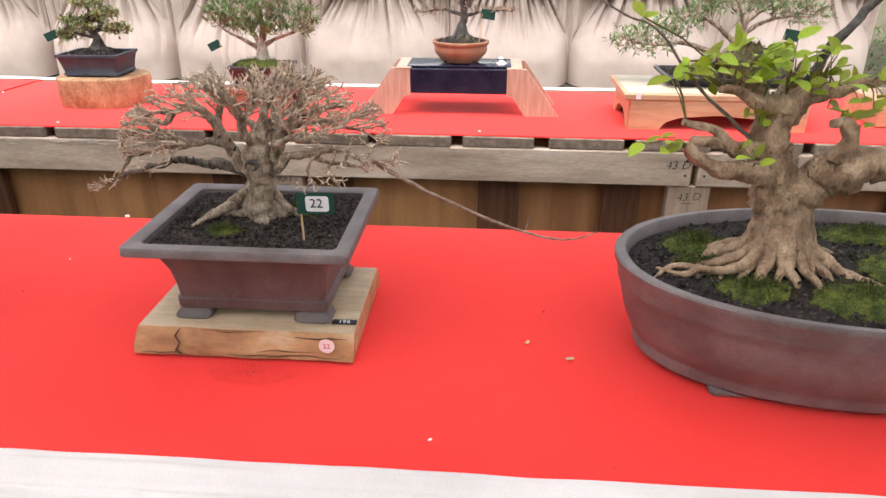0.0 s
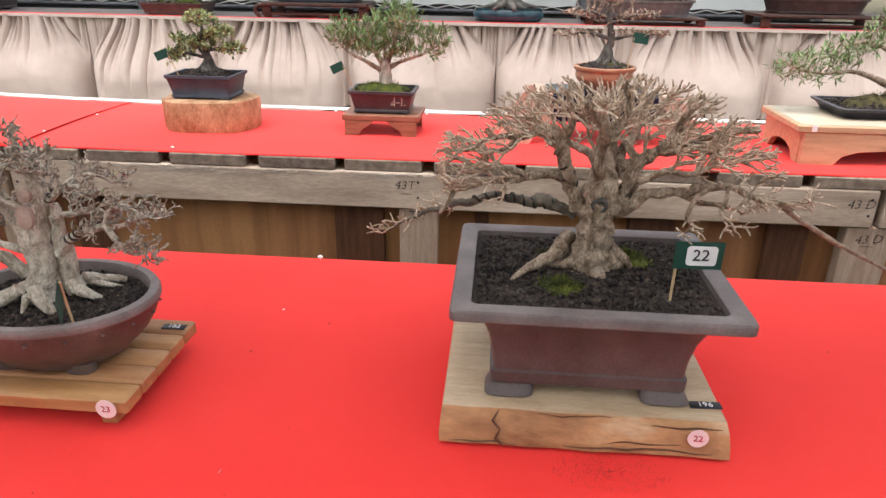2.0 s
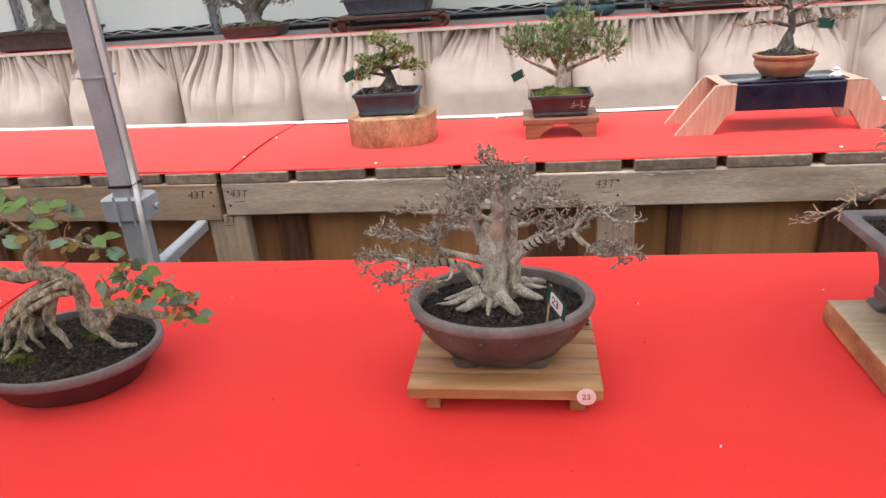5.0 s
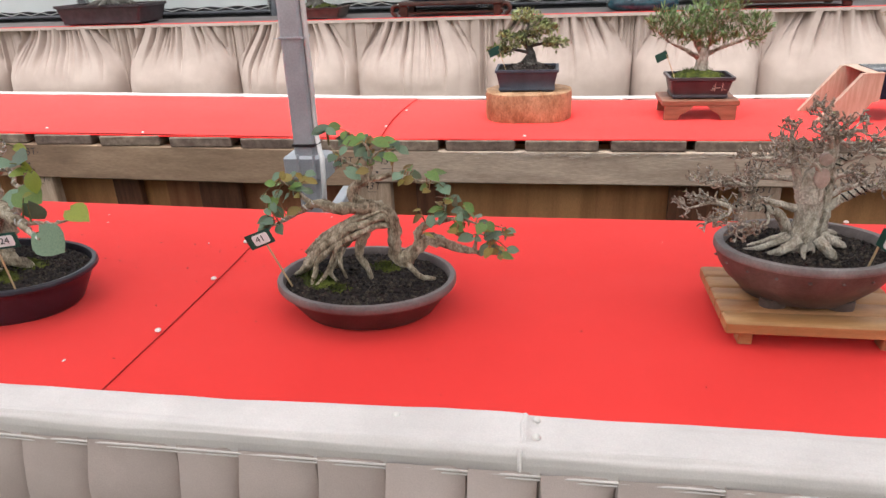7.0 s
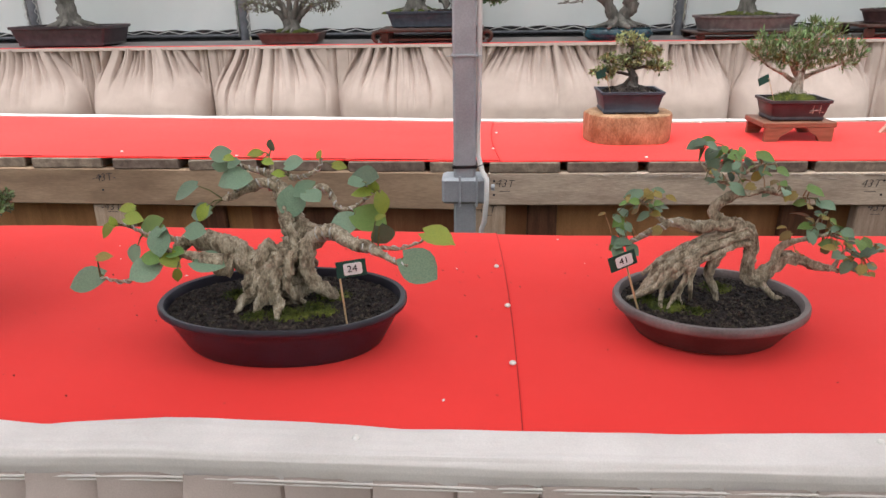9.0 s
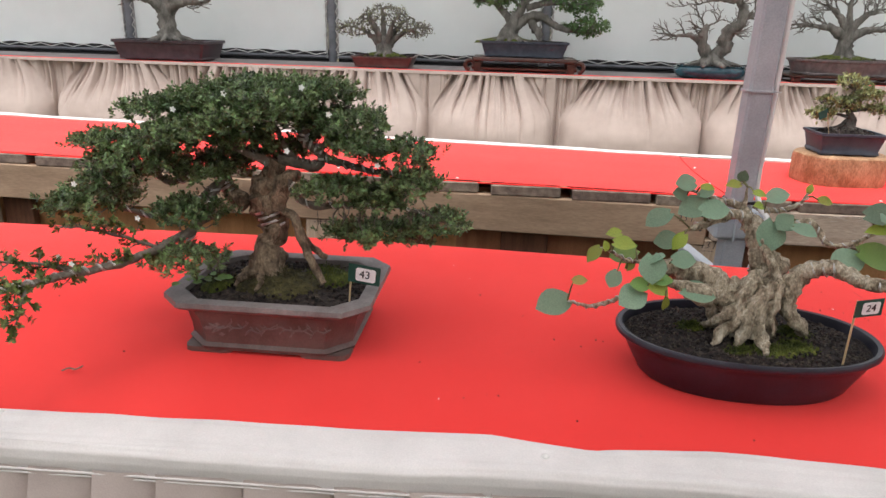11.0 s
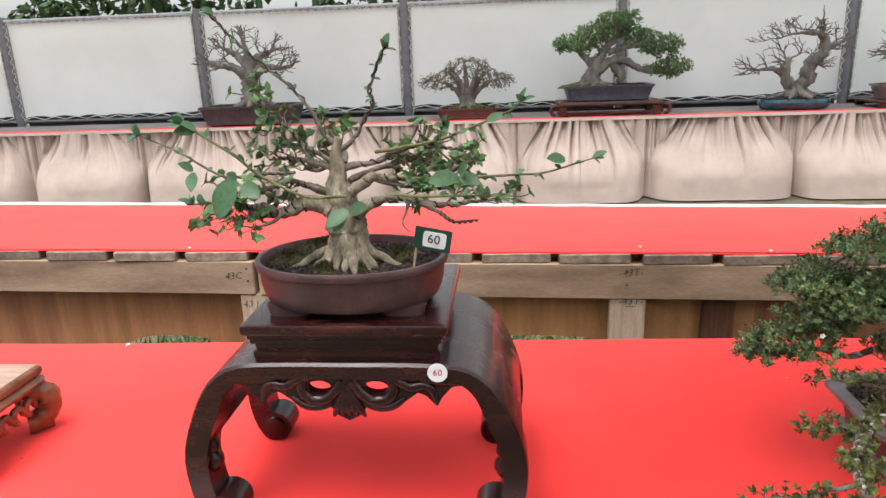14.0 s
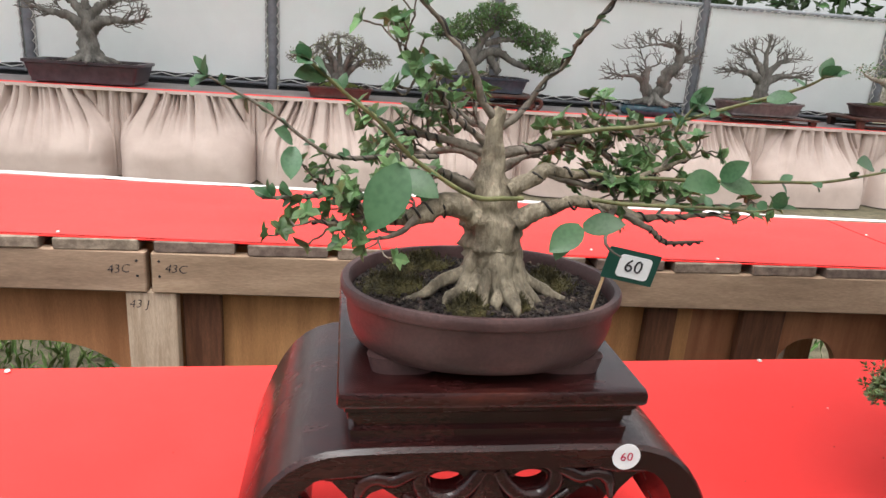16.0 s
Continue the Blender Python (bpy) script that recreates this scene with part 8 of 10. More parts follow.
# curved dark stand with the many-shooted tree
def curved_stand():
    t = thing("curved_stand", (-4.395, 1.636, H1), "dark polished rosewood stand with curved scroll legs and carved apron", "stand")
    D = 0.131
    key = [(0.179, 0.0195), (0.204, 0.031), (0.217, 0.063), (0.2225, 0.107), (0.2205, 0.139), (0.206, 0.182), (0.187, 0.220), (0.165, 0.2445), (0.135, 0.2575), (0.08, 0.2605), (0, 0.2605)]
    q = spline([(x, 0, z) for x, z in key], 0.012)
    half = [(p[0], p[2]) for p in q]
    prof = [(-x, z) for x, z in half] + [(x, z) for x, z in half[::-1][1:]]
    P = np.array(prof)
    T = np.gradient(P, axis=0)
    N = np.column_stack((T[:, 1], -T[:, 0]))
    N /= np.linalg.norm(N, axis=1)[:, None]
    thick = 0.031 - 0.011 * np.clip((P[:, 1] - 0.2) / 0.06, 0, 1)
    inner = P + N * thick[:, None]

    def strap(a, b, name):
        o, i = P[a:b], inner[a:b]
        for ya, yb in ((-D, -D + 0.045), (D - 0.045, D)):
            rings = []
            for k in range(len(o)):
                rings.append([(o[k][0], ya + 0.003, o[k][1]), (o[k][0], yb - 0.003, o[k][1]), (o[k][0] * 0.995, yb, o[k][1] - 0.002), (i[k][0], yb, i[k][1]), (i[k][0], ya, i[k][1]), (o[k][0] * 0.995, ya, o[k][1] - 0.002)])
            part(name, Geo().loft(rings), ROSEWOOD, t)
    n = len(P)
    k = int(n * 0.40)
    cut = next(j for j in range(n) if P[j][1] > 0.165)
    strap(0, cut + 1, "leg")
    strap(n - cut - 1, n, "leg")
    o, i = P[cut - 1:n - cut + 1], inner[cut - 1:n - cut + 1]
    rings = [[(o[k][0], -D + 0.004, o[k][1] + 0.0005), (o[k][0], D - 0.004, o[k][1] + 0.0005), (o[k][0] * 0.994, D - 0.0003, o[k][1] - 0.003), (i[k][0], D - 0.0003, i[k][1]), (i[k][0], -D + 0.0003, i[k][1]), (o[k][0] * 0.994, -D + 0.0003, o[k][1] - 0.003)] for k in range(len(o))]
    part("top", Geo().loft(rings), ROSEWOOD, t)
    for sx in (-1, 1):
        for y in (-D + 0.0225, D - 0.0225):
            g = Geo()
            g.loft([[(sx * 0.181 + 0.026 * math.cos(a), y + d, 0.0435 + 0.026 * math.sin(a)) for a in np.linspace(0, 2 * math.pi, 25)[:-1]] for d in (-0.0235, 0.0235)])
            g.loft([[(sx * 0.181 + r * math.cos(a), y + d, 0.0435 + r * math.sin(a)) for a in np.linspace(0, 2 * math.pi, 25)[:-1]] for d, r in ((-0.0235, 0.019), (-0.027, 0.017), (-0.029, 0.008))])
            part("scroll_foot", g, ROSEWOOD, t)
            g = Geo()
            g.loft([ell(r, 0.6 * r + 0.006, h, 14, 2, sx * (0.193 - 0.35 * (r - 0.004)), y) for r, h in ((0.003, 0.094), (0.008, 0.099), (0.0115, 0.108), (0.0105, 0.117), (0.006, 0.124), (0.0095, 0.131), (0.008, 0.139), (0.003, 0.147))])
            part("leg_bud", g, ROSEWOOD, t, "small carved bud inside the leg")
    # carved apron, front and back: a pierced plate with raised scrolls
    low = [(0, 0.181), (0.014, 0.188), (0.022, 0.199), (0.035, 0.196), (0.055, 0.198), (0.072, 0.208), (0.088, 0.220), (0.098, 0.216), (0.1115, 0.201), (0.117, 0.213), (0.13, 0.228), (0.15, 0.232), (0.17, 0.228)]

    def lower(x):
        x = abs(x)
        for (xa, za), (xb, zb) in zip(low, low[1:]):
            if x <= xb:
                return za + (zb - za) * (x - xa) / (xb - xa)
        return low[-1][1]

    def hole(x):
        q = (abs(x) - 0.036) / 0.0155
        return 0.0088 * math.sqrt(max(0.0, 1 - q * q))
    xs = np.linspace(-0.165, 0.165, 133)
    for y, s in ((-D + 0.014, 1), (D - 0.014, -1)):
        g = Geo()
        for top_of, bottom_of in ((lambda x: 0.246 if abs(x) < 0.13 else 0.246 - (abs(x) - 0.13) * 0.35, lambda x: max(lower(x), 0.2265 + hole(x))), (lambda x: 0.2265 - hole(x), lower)):
            rings = []
            for x in xs:
                zb = bottom_of(x)
                zt = max(top_of(x), zb + 0.0002)
                rings.append([(x, y - 0.007, zb), (x, y - 0.007, zt), (x, y + 0.007, zt), (x, y + 0.007, zb)])
            g.loft(rings)
        ap = part("apron", g, ROSEWOOD, t, "carved pierced apron with scrolls")
        for sx in (-1, 1):
            for pts in ([(0.006, 0.238, 0.005), (0.016, 0.222, 0.006), (0.03, 0.211, 0.006), (0.048, 0.212, 0.006), (0.058, 0.224, 0.006), (0.055, 0.238, 0.005), (0.042, 0.244, 0.005), (0.024, 0.243, 0.004)],
                        [(0.05, 0.242, 0.004), (0.066, 0.236, 0.0055), (0.08, 0.229, 0.0055), (0.094, 0.232, 0.005), (0.105, 0.226, 0.005), (0.1105, 0.208, 0.0025)],
                        [(0.09, 0.242, 0.004), (0.106, 0.239, 0.005), (0.122, 0.238, 0.005), (0.138, 0.236, 0.004), (0.156, 0.232, 0.002)],
                        [(0.02, 0.205, 0.003), (0.038, 0.2, 0.004), (0.056, 0.203, 0.0045), (0.072, 0.214, 0.003)]):
                qq = spline([(sx * x, y - s * 0.006, z - 0.001, r * 1.3) for x, z, r in pts], 0.004)
                part("scroll", Geo().tube(qq[:, :3], qq[:, 3], 9), ROSEWOOD, ap)
        for a in (-0.5, -0.25, 0, 0.25, 0.5):
            qq = spline([(0.004 * a, y - s * 0.006, 0.243, 0.004), (0.012 * a, y - s * 0.008, 0.222, 0.0045), (0.03 * a, y - s * 0.008, 0.198, 0.005), (0.04 * a, y - s * 0.005, 0.186, 0.002)], 0.004)
            part("palmette", Geo().tube(qq[:, :3], qq[:, 3], 8), ROSEWOOD, ap)
    # stepped plinth on top
    pl = Geo()
    rings = []
    for hx, hy, z in ((0.116, 0.113, 0.2575), (0.1175, 0.1145, 0.268), (0.1175, 0.1145, 0.2725), (0.114, 0.111, 0.2745), (0.115, 0.112, 0.279), (0.1145, 0.1115, 0.2815), (0.1195, 0.1165, 0.2835), (0.1195, 0.1165, 0.2875), (0.122, 0.119, 0.2895),
                      (0.122, 0.119, 0.2925), (0.1265, 0.1235, 0.2945), (0.1275, 0.1245, 0.2965), (0.1275, 0.1245, 0.3015), (0.126, 0.123, 0.3045), (0.123, 0.12, 0.305)):
        rings.append(rrect(hx, hy, z + 0.006 * max(0.0, (z - 0.28) / 0.025), 0.004, 2, 0, -0.006))
    part("plinth", pl.loft(rings), ROSEWOOD, t, "stepped square plinth with moulded edges")
    return t


curved_stand()
round_sticker((-4.281, 1.5030, 1.172), "60", PAPER, INKRED, 0.0122)


def pot_60():
    t = thing("bonsai", (-4.397, 1.598, H1 + 0.305), "many-shooted green bonsai with wired branches in an oval brown pot", "bonsai")
    a, b = 0.125, 0.098
    prof = [(0.84, 0.018), (0.875, 0.018), (0.90, 0.021), (0.93, 0.030), (0.952, 0.042), (0.957, 0.054), (0.965, 0.056), (0.965, 0.059), (0.995, 0.061), (1.0, 0.064), (1.0, 0.068), (0.985, 0.0705), (0.945, 0.0705), (0.93, 0.068), (0.92, 0.055)]
    p = pot_body(t, [ell(a * s, b * s, z, 72, 2.15) for s, z in prof], CLAYDARK)
    for q in (0.7, 2.44, 3.84, 5.58):
        part("foot", Geo().loft([ell(0.026 + (z - 0.006) * 0.3, 0.013, z, 18, 3, a * 0.75 * math.cos(q), b * 0.77 * math.sin(q)) for z in (0.006, 0.010, 0.0195)]), CLAYDARK, p)
    soil_bed(t, a * 0.925, b * 0.925, 0.0575, 3000, 2.1, 0.0028, 0.007)
    reseed(60)
    z = 0.064
    for at, r, h in (((-0.078, -0.005, z - 0.003), (0.03, 0.024), 0.010), ((-0.022, -0.060, z - 0.003), (0.016, 0.017), 0.011), ((0.062, 0.004, z - 0.002), (0.024, 0.026), 0.011), ((-0.05, 0.045, z - 0.002), (0.03, 0.018), 0.012), ((0.02, -0.052, z - 0.003), (0.010, 0.012), 0.008)):
        moss_pad(t, at, r, h, MOSSBROWN, n=520)
    finger_roots(t, (0.004, -0.02), [(-176, 0.078), (-152, 0.05), (-130, 0.047), (-111, 0.04), (-93, 0.036), (-74, 0.05), (-56, 0.046), (-36, 0.05), (-10, 0.068)],
                 [(0.011, 0.128, 0.006), (0.0165, 0.105, 0.0075), (0.0235, 0.083, 0.0072), (0.4, 0.0725, 0.0058), (0.75, 0.066, 0.004), (1.0, 0.060, 0.0016)], BARKFLARE)
    roots(t, (0.003, -0.01), z, 0.045, 0.007, [math.radians(q) for q in (20, 60, 100, 140)], 0.03, 9, BARK)
    trunk = [(0.003, -0.02, 0.05, 0.023), (0.003, -0.02, 0.085, 0.0225), (0.002, -0.02, 0.108, 0.025), (0.001, -0.02, 0.127, 0.023), (-0.003, -0.02, 0.145, 0.019), (-0.006, -0.02, 0.162, 0.014), (-0.005, -0.02, 0.177, 0.011), (-0.005, -0.02, 0.192, 0.0085), (-0.004, -0.02, 0.206, 0.0066), (-0.001, -0.02, 0.221, 0.0043)]
    stems = [branch(t, trunk, BARKFLARE, "trunk", 24, 0.0035, 0.22, 0.08, 6, gnarl=0.002)]
    limbs = [[(-0.018, -0.03, 0.133, 0.011), (-0.036, -0.034, 0.142, 0.01), (-0.051, -0.038, 0.142, 0.009), (-0.068, -0.041, 0.136, 0.0074), (-0.086, -0.045, 0.134, 0.0056), (-0.1, -0.049, 0.134, 0.0043), (-0.114, -0.052, 0.132, 0.0031), (-0.129, -0.056, 0.132, 0.0019), (-0.147, -0.06, 0.133, 0.0011)],
        [(-0.077, -0.05, 0.138, 0.0037), (-0.093, -0.048, 0.145, 0.0037), (-0.111, -0.045, 0.143, 0.0031), (-0.125, -0.042, 0.148, 0.0022), (-0.145, -0.04, 0.161, 0.0011)]]
    limbs += [[(-0.011, -0.02, 0.151, 0.0062), (-0.029, -0.03, 0.162, 0.0046), (-0.045, -0.04, 0.169, 0.0038), (-0.059, -0.05, 0.173, 0.0031), (-0.08, -0.06, 0.166, 0.0025), (-0.096, -0.07, 0.162, 0.0012)],
        [(-0.008, -0.02, 0.182, 0.005), (-0.026, -0.018, 0.19, 0.0037), (-0.052, -0.015, 0.194, 0.0031), (-0.074, -0.012, 0.197, 0.0024), (-0.093, -0.01, 0.196, 0.0011)]]
    limbs += [[(0.011, -0.025, 0.156, 0.0077), (0.027, -0.027, 0.165, 0.0068), (0.038, -0.029, 0.173, 0.0056), (0.051, -0.031, 0.174, 0.0043), (0.073, -0.034, 0.174, 0.0037), (0.103, -0.036, 0.172, 0.0031), (0.125, -0.038, 0.176, 0.0025), (0.153, -0.04, 0.19, 0.0012)]]
    limbs += [[(0.018, -0.03, 0.13, 0.0093), (0.035, -0.034, 0.142, 0.0074), (0.053, -0.039, 0.148, 0.0056), (0.078, -0.043, 0.151, 0.0043), (0.104, -0.047, 0.146, 0.0037), (0.126, -0.051, 0.142, 0.0031), (0.154, -0.056, 0.146, 0.0019), (0.182, -0.06, 0.151, 0.0011)],
        [(-0.005, -0.02, 0.183, 0.005), (0.016, -0.013, 0.186, 0.0043), (0.039, -0.007, 0.189, 0.0037), (0.071, 0, 0.196, 0.0031), (0.093, 0.007, 0.19, 0.0026), (0.117, 0.013, 0.176, 0.0022), (0.144, 0.02, 0.174, 0.0012)]]
    limbs += [[(0.099, -0.055, 0.146, 0.0031), (0.121, -0.056, 0.136, 0.0025), (0.138, -0.057, 0.124, 0.0019), (0.156, -0.059, 0.124, 0.0012), (0.166, -0.06, 0.126, 0.00062)],
        [(-0.002, -0.02, 0.206, 0.0037), (0.013, -0.018, 0.214, 0.0031), (0.026, -0.015, 0.232, 0.002), (0.033, -0.012, 0.253, 0.0014), (0.036, -0.01, 0.271, 0.00074)]]
    limbs += [[(-0.005, -0.02, 0.213, 0.0037), (-0.017, -0.022, 0.225, 0.0031), (-0.023, -0.024, 0.239, 0.0026), (-0.03, -0.026, 0.252, 0.0021), (-0.042, -0.028, 0.262, 0.0012), (-0.05, -0.03, 0.276, 0.00062)],
        [(-0.006, -0.02, 0.19, 0.0037), (-0.024, -0.026, 0.201, 0.0028), (-0.043, -0.032, 0.218, 0.0024), (-0.058, -0.038, 0.237, 0.002), (-0.073, -0.044, 0.249, 0.0016), (-0.083, -0.05, 0.263, 0.00074)]]
    limbs += [[(-0.005, 0, 0.171, 0.005), (-0.019, 0.018, 0.178, 0.0037), (-0.034, 0.035, 0.176, 0.0031), (-0.053, 0.052, 0.173, 0.0025), (-0.074, 0.07, 0.176, 0.0012)],
        [(0.004, 0, 0.164, 0.005), (0.03, 0.027, 0.174, 0.0037), (0.059, 0.053, 0.177, 0.0031), (0.091, 0.08, 0.179, 0.0019)],
        [(0, 0, 0.187, 0.0037), (-0.005, 0.02, 0.2, 0.0031), (-0.019, 0.04, 0.205, 0.0019), (-0.031, 0.06, 0.223, 0.00093)]]
    limbs += [[(0.088, -0.06, 0.151, 0.0025), (0.084, -0.067, 0.138, 0.0019), (0.081, -0.073, 0.125, 0.0012), (0.09, -0.08, 0.119, 0.00062)],
        [(-0.068, -0.05, 0.136, 0.0031), (-0.079, -0.057, 0.126, 0.0025), (-0.092, -0.063, 0.123, 0.0019), (-0.104, -0.07, 0.122, 0.00093)],
        [(0.037, -0.03, 0.173, 0.0037), (0.065, -0.028, 0.164, 0.0031), (0.092, -0.025, 0.161, 0.0025), (0.125, -0.022, 0.159, 0.0019), (0.153, -0.02, 0.16, 0.00093)]]
    limbs += [[(0.046, -0.01, 0.19, 0.0031), (0.078, 0.003, 0.206, 0.0025), (0.115, 0.017, 0.202, 0.0019), (0.144, 0.03, 0.197, 0.00093)]]
    limbs[8] = limbs[8][:3] + [(0.044, -0.03, 0.262, 0.0016), (0.05, -0.06, 0.285, 0.0014), (0.075, -0.09, 0.325, 0.001)]
    limbs[9] = limbs[9][:3] + [(-0.035, -0.025, 0.262, 0.0019), (-0.055, -0.02, 0.285, 0.0017), (-0.1, -0.03, 0.325, 0.0014), (-0.13, -0.05, 0.365, 0.001)]
    for i, pts in enumerate(limbs):
        stems.append(branch(t, pts, BARKFLARE if i in (0, 4, 5) else BARKOLIVE, "limb", 11 if i in (0, 4, 5) else 8, 0.004, 0.38, seed=i, gnarl=0.004))
        if i not in (11, 12, 13, 14, 15):
            coil(t, pts[1:], 0, 5 + 2 * len(pts) // 3, 0.0011, WIREBLACK)
    shoots = [[(0.013, -0.06, 0.157, 0.002), (-0.007, -0.069, 0.158, 0.002), (-0.025, -0.077, 0.16, 0.0019), (-0.047, -0.086, 0.17, 0.0018), (-0.08, -0.094, 0.192, 0.0017), (-0.105, -0.103, 0.217, 0.0016), (-0.136, -0.111, 0.242, 0.0013), (-0.152, -0.12, 0.256, 0.00084)]]
    shoots += [[(0.043, -0.02, 0.203, 0.0024), (0.081, -0.031, 0.21, 0.0019), (0.107, -0.043, 0.215, 0.0018), (0.131, -0.054, 0.221, 0.0017), (0.158, -0.066, 0.232, 0.0016), (0.186, -0.077, 0.244, 0.0014), (0.209, -0.089, 0.255, 0.0012), (0.219, -0.1, 0.266, 0.00072)],
        [(0.059, -0.03, 0.175, 0.002), (0.1, -0.045, 0.174, 0.0018), (0.144, -0.06, 0.177, 0.0016), (0.181, -0.075, 0.18, 0.0014), (0.239, -0.09, 0.185, 0.0012), (0.267, -0.105, 0.195, 0.00096), (0.296, -0.12, 0.207, 0.0006)]]
    shoots += [[(0.069, -0.06, 0.158, 0.0018), (0.096, -0.068, 0.157, 0.0017), (0.13, -0.076, 0.158, 0.0015), (0.163, -0.084, 0.16, 0.0012), (0.188, -0.092, 0.161, 0.00084), (0.205, -0.1, 0.166, 0.00048)],
        [(-0.052, -0.04, 0.183, 0.002), (-0.087, -0.046, 0.183, 0.0018), (-0.114, -0.052, 0.181, 0.0017), (-0.134, -0.059, 0.183, 0.0016), (-0.153, -0.065, 0.196, 0.0014), (-0.17, -0.071, 0.21, 0.0012), (-0.19, -0.077, 0.223, 0.001), (-0.204, -0.084, 0.231, 0.00084), (-0.219, -0.09, 0.24, 0.0006)]]
    shoots += [[(-0.114, -0.05, 0.15, 0.0024), (-0.131, -0.052, 0.153, 0.0022), (-0.148, -0.055, 0.152, 0.0019), (-0.168, -0.057, 0.15, 0.0016), (-0.184, -0.06, 0.15, 0.00084)],
        [(0.14, -0.07, 0.196, 0.0013), (0.122, -0.073, 0.213, 0.0012), (0.126, -0.077, 0.227, 0.00096), (0.133, -0.08, 0.239, 0.0006)]]
    runs = []
    for i, pts in enumerate(shoots):
        runs.append(branch(t, pts, BARKOLIVE if i in (4, 5) else SHOOTDARK, "shoot", 7, 0.006, 0.12, seed=i, gnarl=0.0012))
        if i in (4, 5):
            coil(t, pts[:4], 0, 9, 0.0008, WIREBLACK)
    runs += [stems[9], stems[10]]
    g = Geo()
    tw = ramify(g, [q for i, q in enumerate(stems[1:]) if i not in (8, 9)], 2, 0.026, 0.0135, 0.0015, 0.0007, (0, -0.02, 0.12), 0.25, 0.5, 0.30, 0.32, 0.8, 0.6, lambda p: not (0.07 < p[0] < 0.19 and p[1] < 0.0 and p[2] < 0.14))
    part("branchwork", g, BARKOLIVE, t, "fine wired twigs", kind="stuff")
    rosettes(tw, WIDE_OVAL, 0.0116, 6, LEAFMID, t, 0.55, "foliage", "whorls of small oval green leaves", keep=1.0)
    specs = []
    for q in runs:
        for f in (0.4, 0.52, 0.63, 0.74, 0.84, 0.92, 1.0):
            i = min(len(q) - 2, int(f * (len(q) - 1)))
            p, d = q[i, :3], q[i + 1, :3] - q[i, :3]
            d = d / np.linalg.norm(d)
            for m in range(2 if f < 1 else 4):
                specs.append((p, d * (0.5 if f < 1 else 0.9) + rng.normal(size=3) * 0.6 + np.array((0, 0, 0.25)), (rng.normal() * 0.4, -0.4, 1), (0.010 if f < 0.95 else 0.015) * (0.8 + 0.5 * rng.random())))
    broad = [((-0.088, -0.14, 0.193), (-0.43, -0.33, -0.84), 0.046),
        ((-0.087, -0.12, 0.184), (0.77, -0.55, -0.32), 0.03),
        ((0.026, -0.13, 0.155), (-0.35, -0.61, -0.71), 0.026),
        ((0.033, -0.14, 0.157), (-0.79, -0.45, -0.41), 0.03),
        ((0.034, -0.14, 0.157), (0.77, -0.57, 0.29), 0.028),
        ((0.148, -0.1, 0.184), (-0.92, -0.39, 0.00), 0.034),
        ((0.15, -0.1, 0.186), (0.29, -0.70, 0.65), 0.024),
        ((0.15, -0.1, 0.184), (0.84, -0.53, -0.09), 0.026)]
    broad += [((-0.089, -0.13, 0.191), (-0.14, -0.82, 0.55), 0.018),
        ((-0.16, -0.08, 0.195), (-0.42, -0.72, 0.54), 0.02),
        ((-0.16, -0.08, 0.192), (0.00, -0.62, -0.78), 0.024),
        ((-0.137, -0.11, 0.243), (-0.71, -0.71, 0.06), 0.024),
        ((-0.136, -0.11, 0.244), (-0.22, -0.87, 0.44), 0.022),
        ((-0.073, -0.05, 0.249), (0.29, -0.88, 0.37), 0.024),
        ((-0.073, -0.05, 0.249), (-0.59, -0.79, -0.13), 0.02),
        ((0.18, -0.09, 0.244), (0.86, -0.45, 0.26), 0.02)]
    broad += [((0.262, -0.11, 0.202), (-0.86, -0.45, 0.23), 0.022),
        ((0.133, -0.08, 0.239), (0.12, -0.73, 0.67), 0.016),
        ((0.133, -0.08, 0.239), (-0.70, -0.70, 0.12), 0.014),
        ((0.133, -0.08, 0.238), (0.22, -0.87, -0.44), 0.013)]
    for p, d, size in broad:
        specs.append((p, d, (rng.normal() * 0.15, -0.85, 0.7), size))
    single_leaves(t, specs, BROAD_OVAL, LEAFBIG)
    return t


pot_60()
flag((-4.311, 1.55, 1.283), (4, 10), -4, "60", 0.034, 0.045, 1)


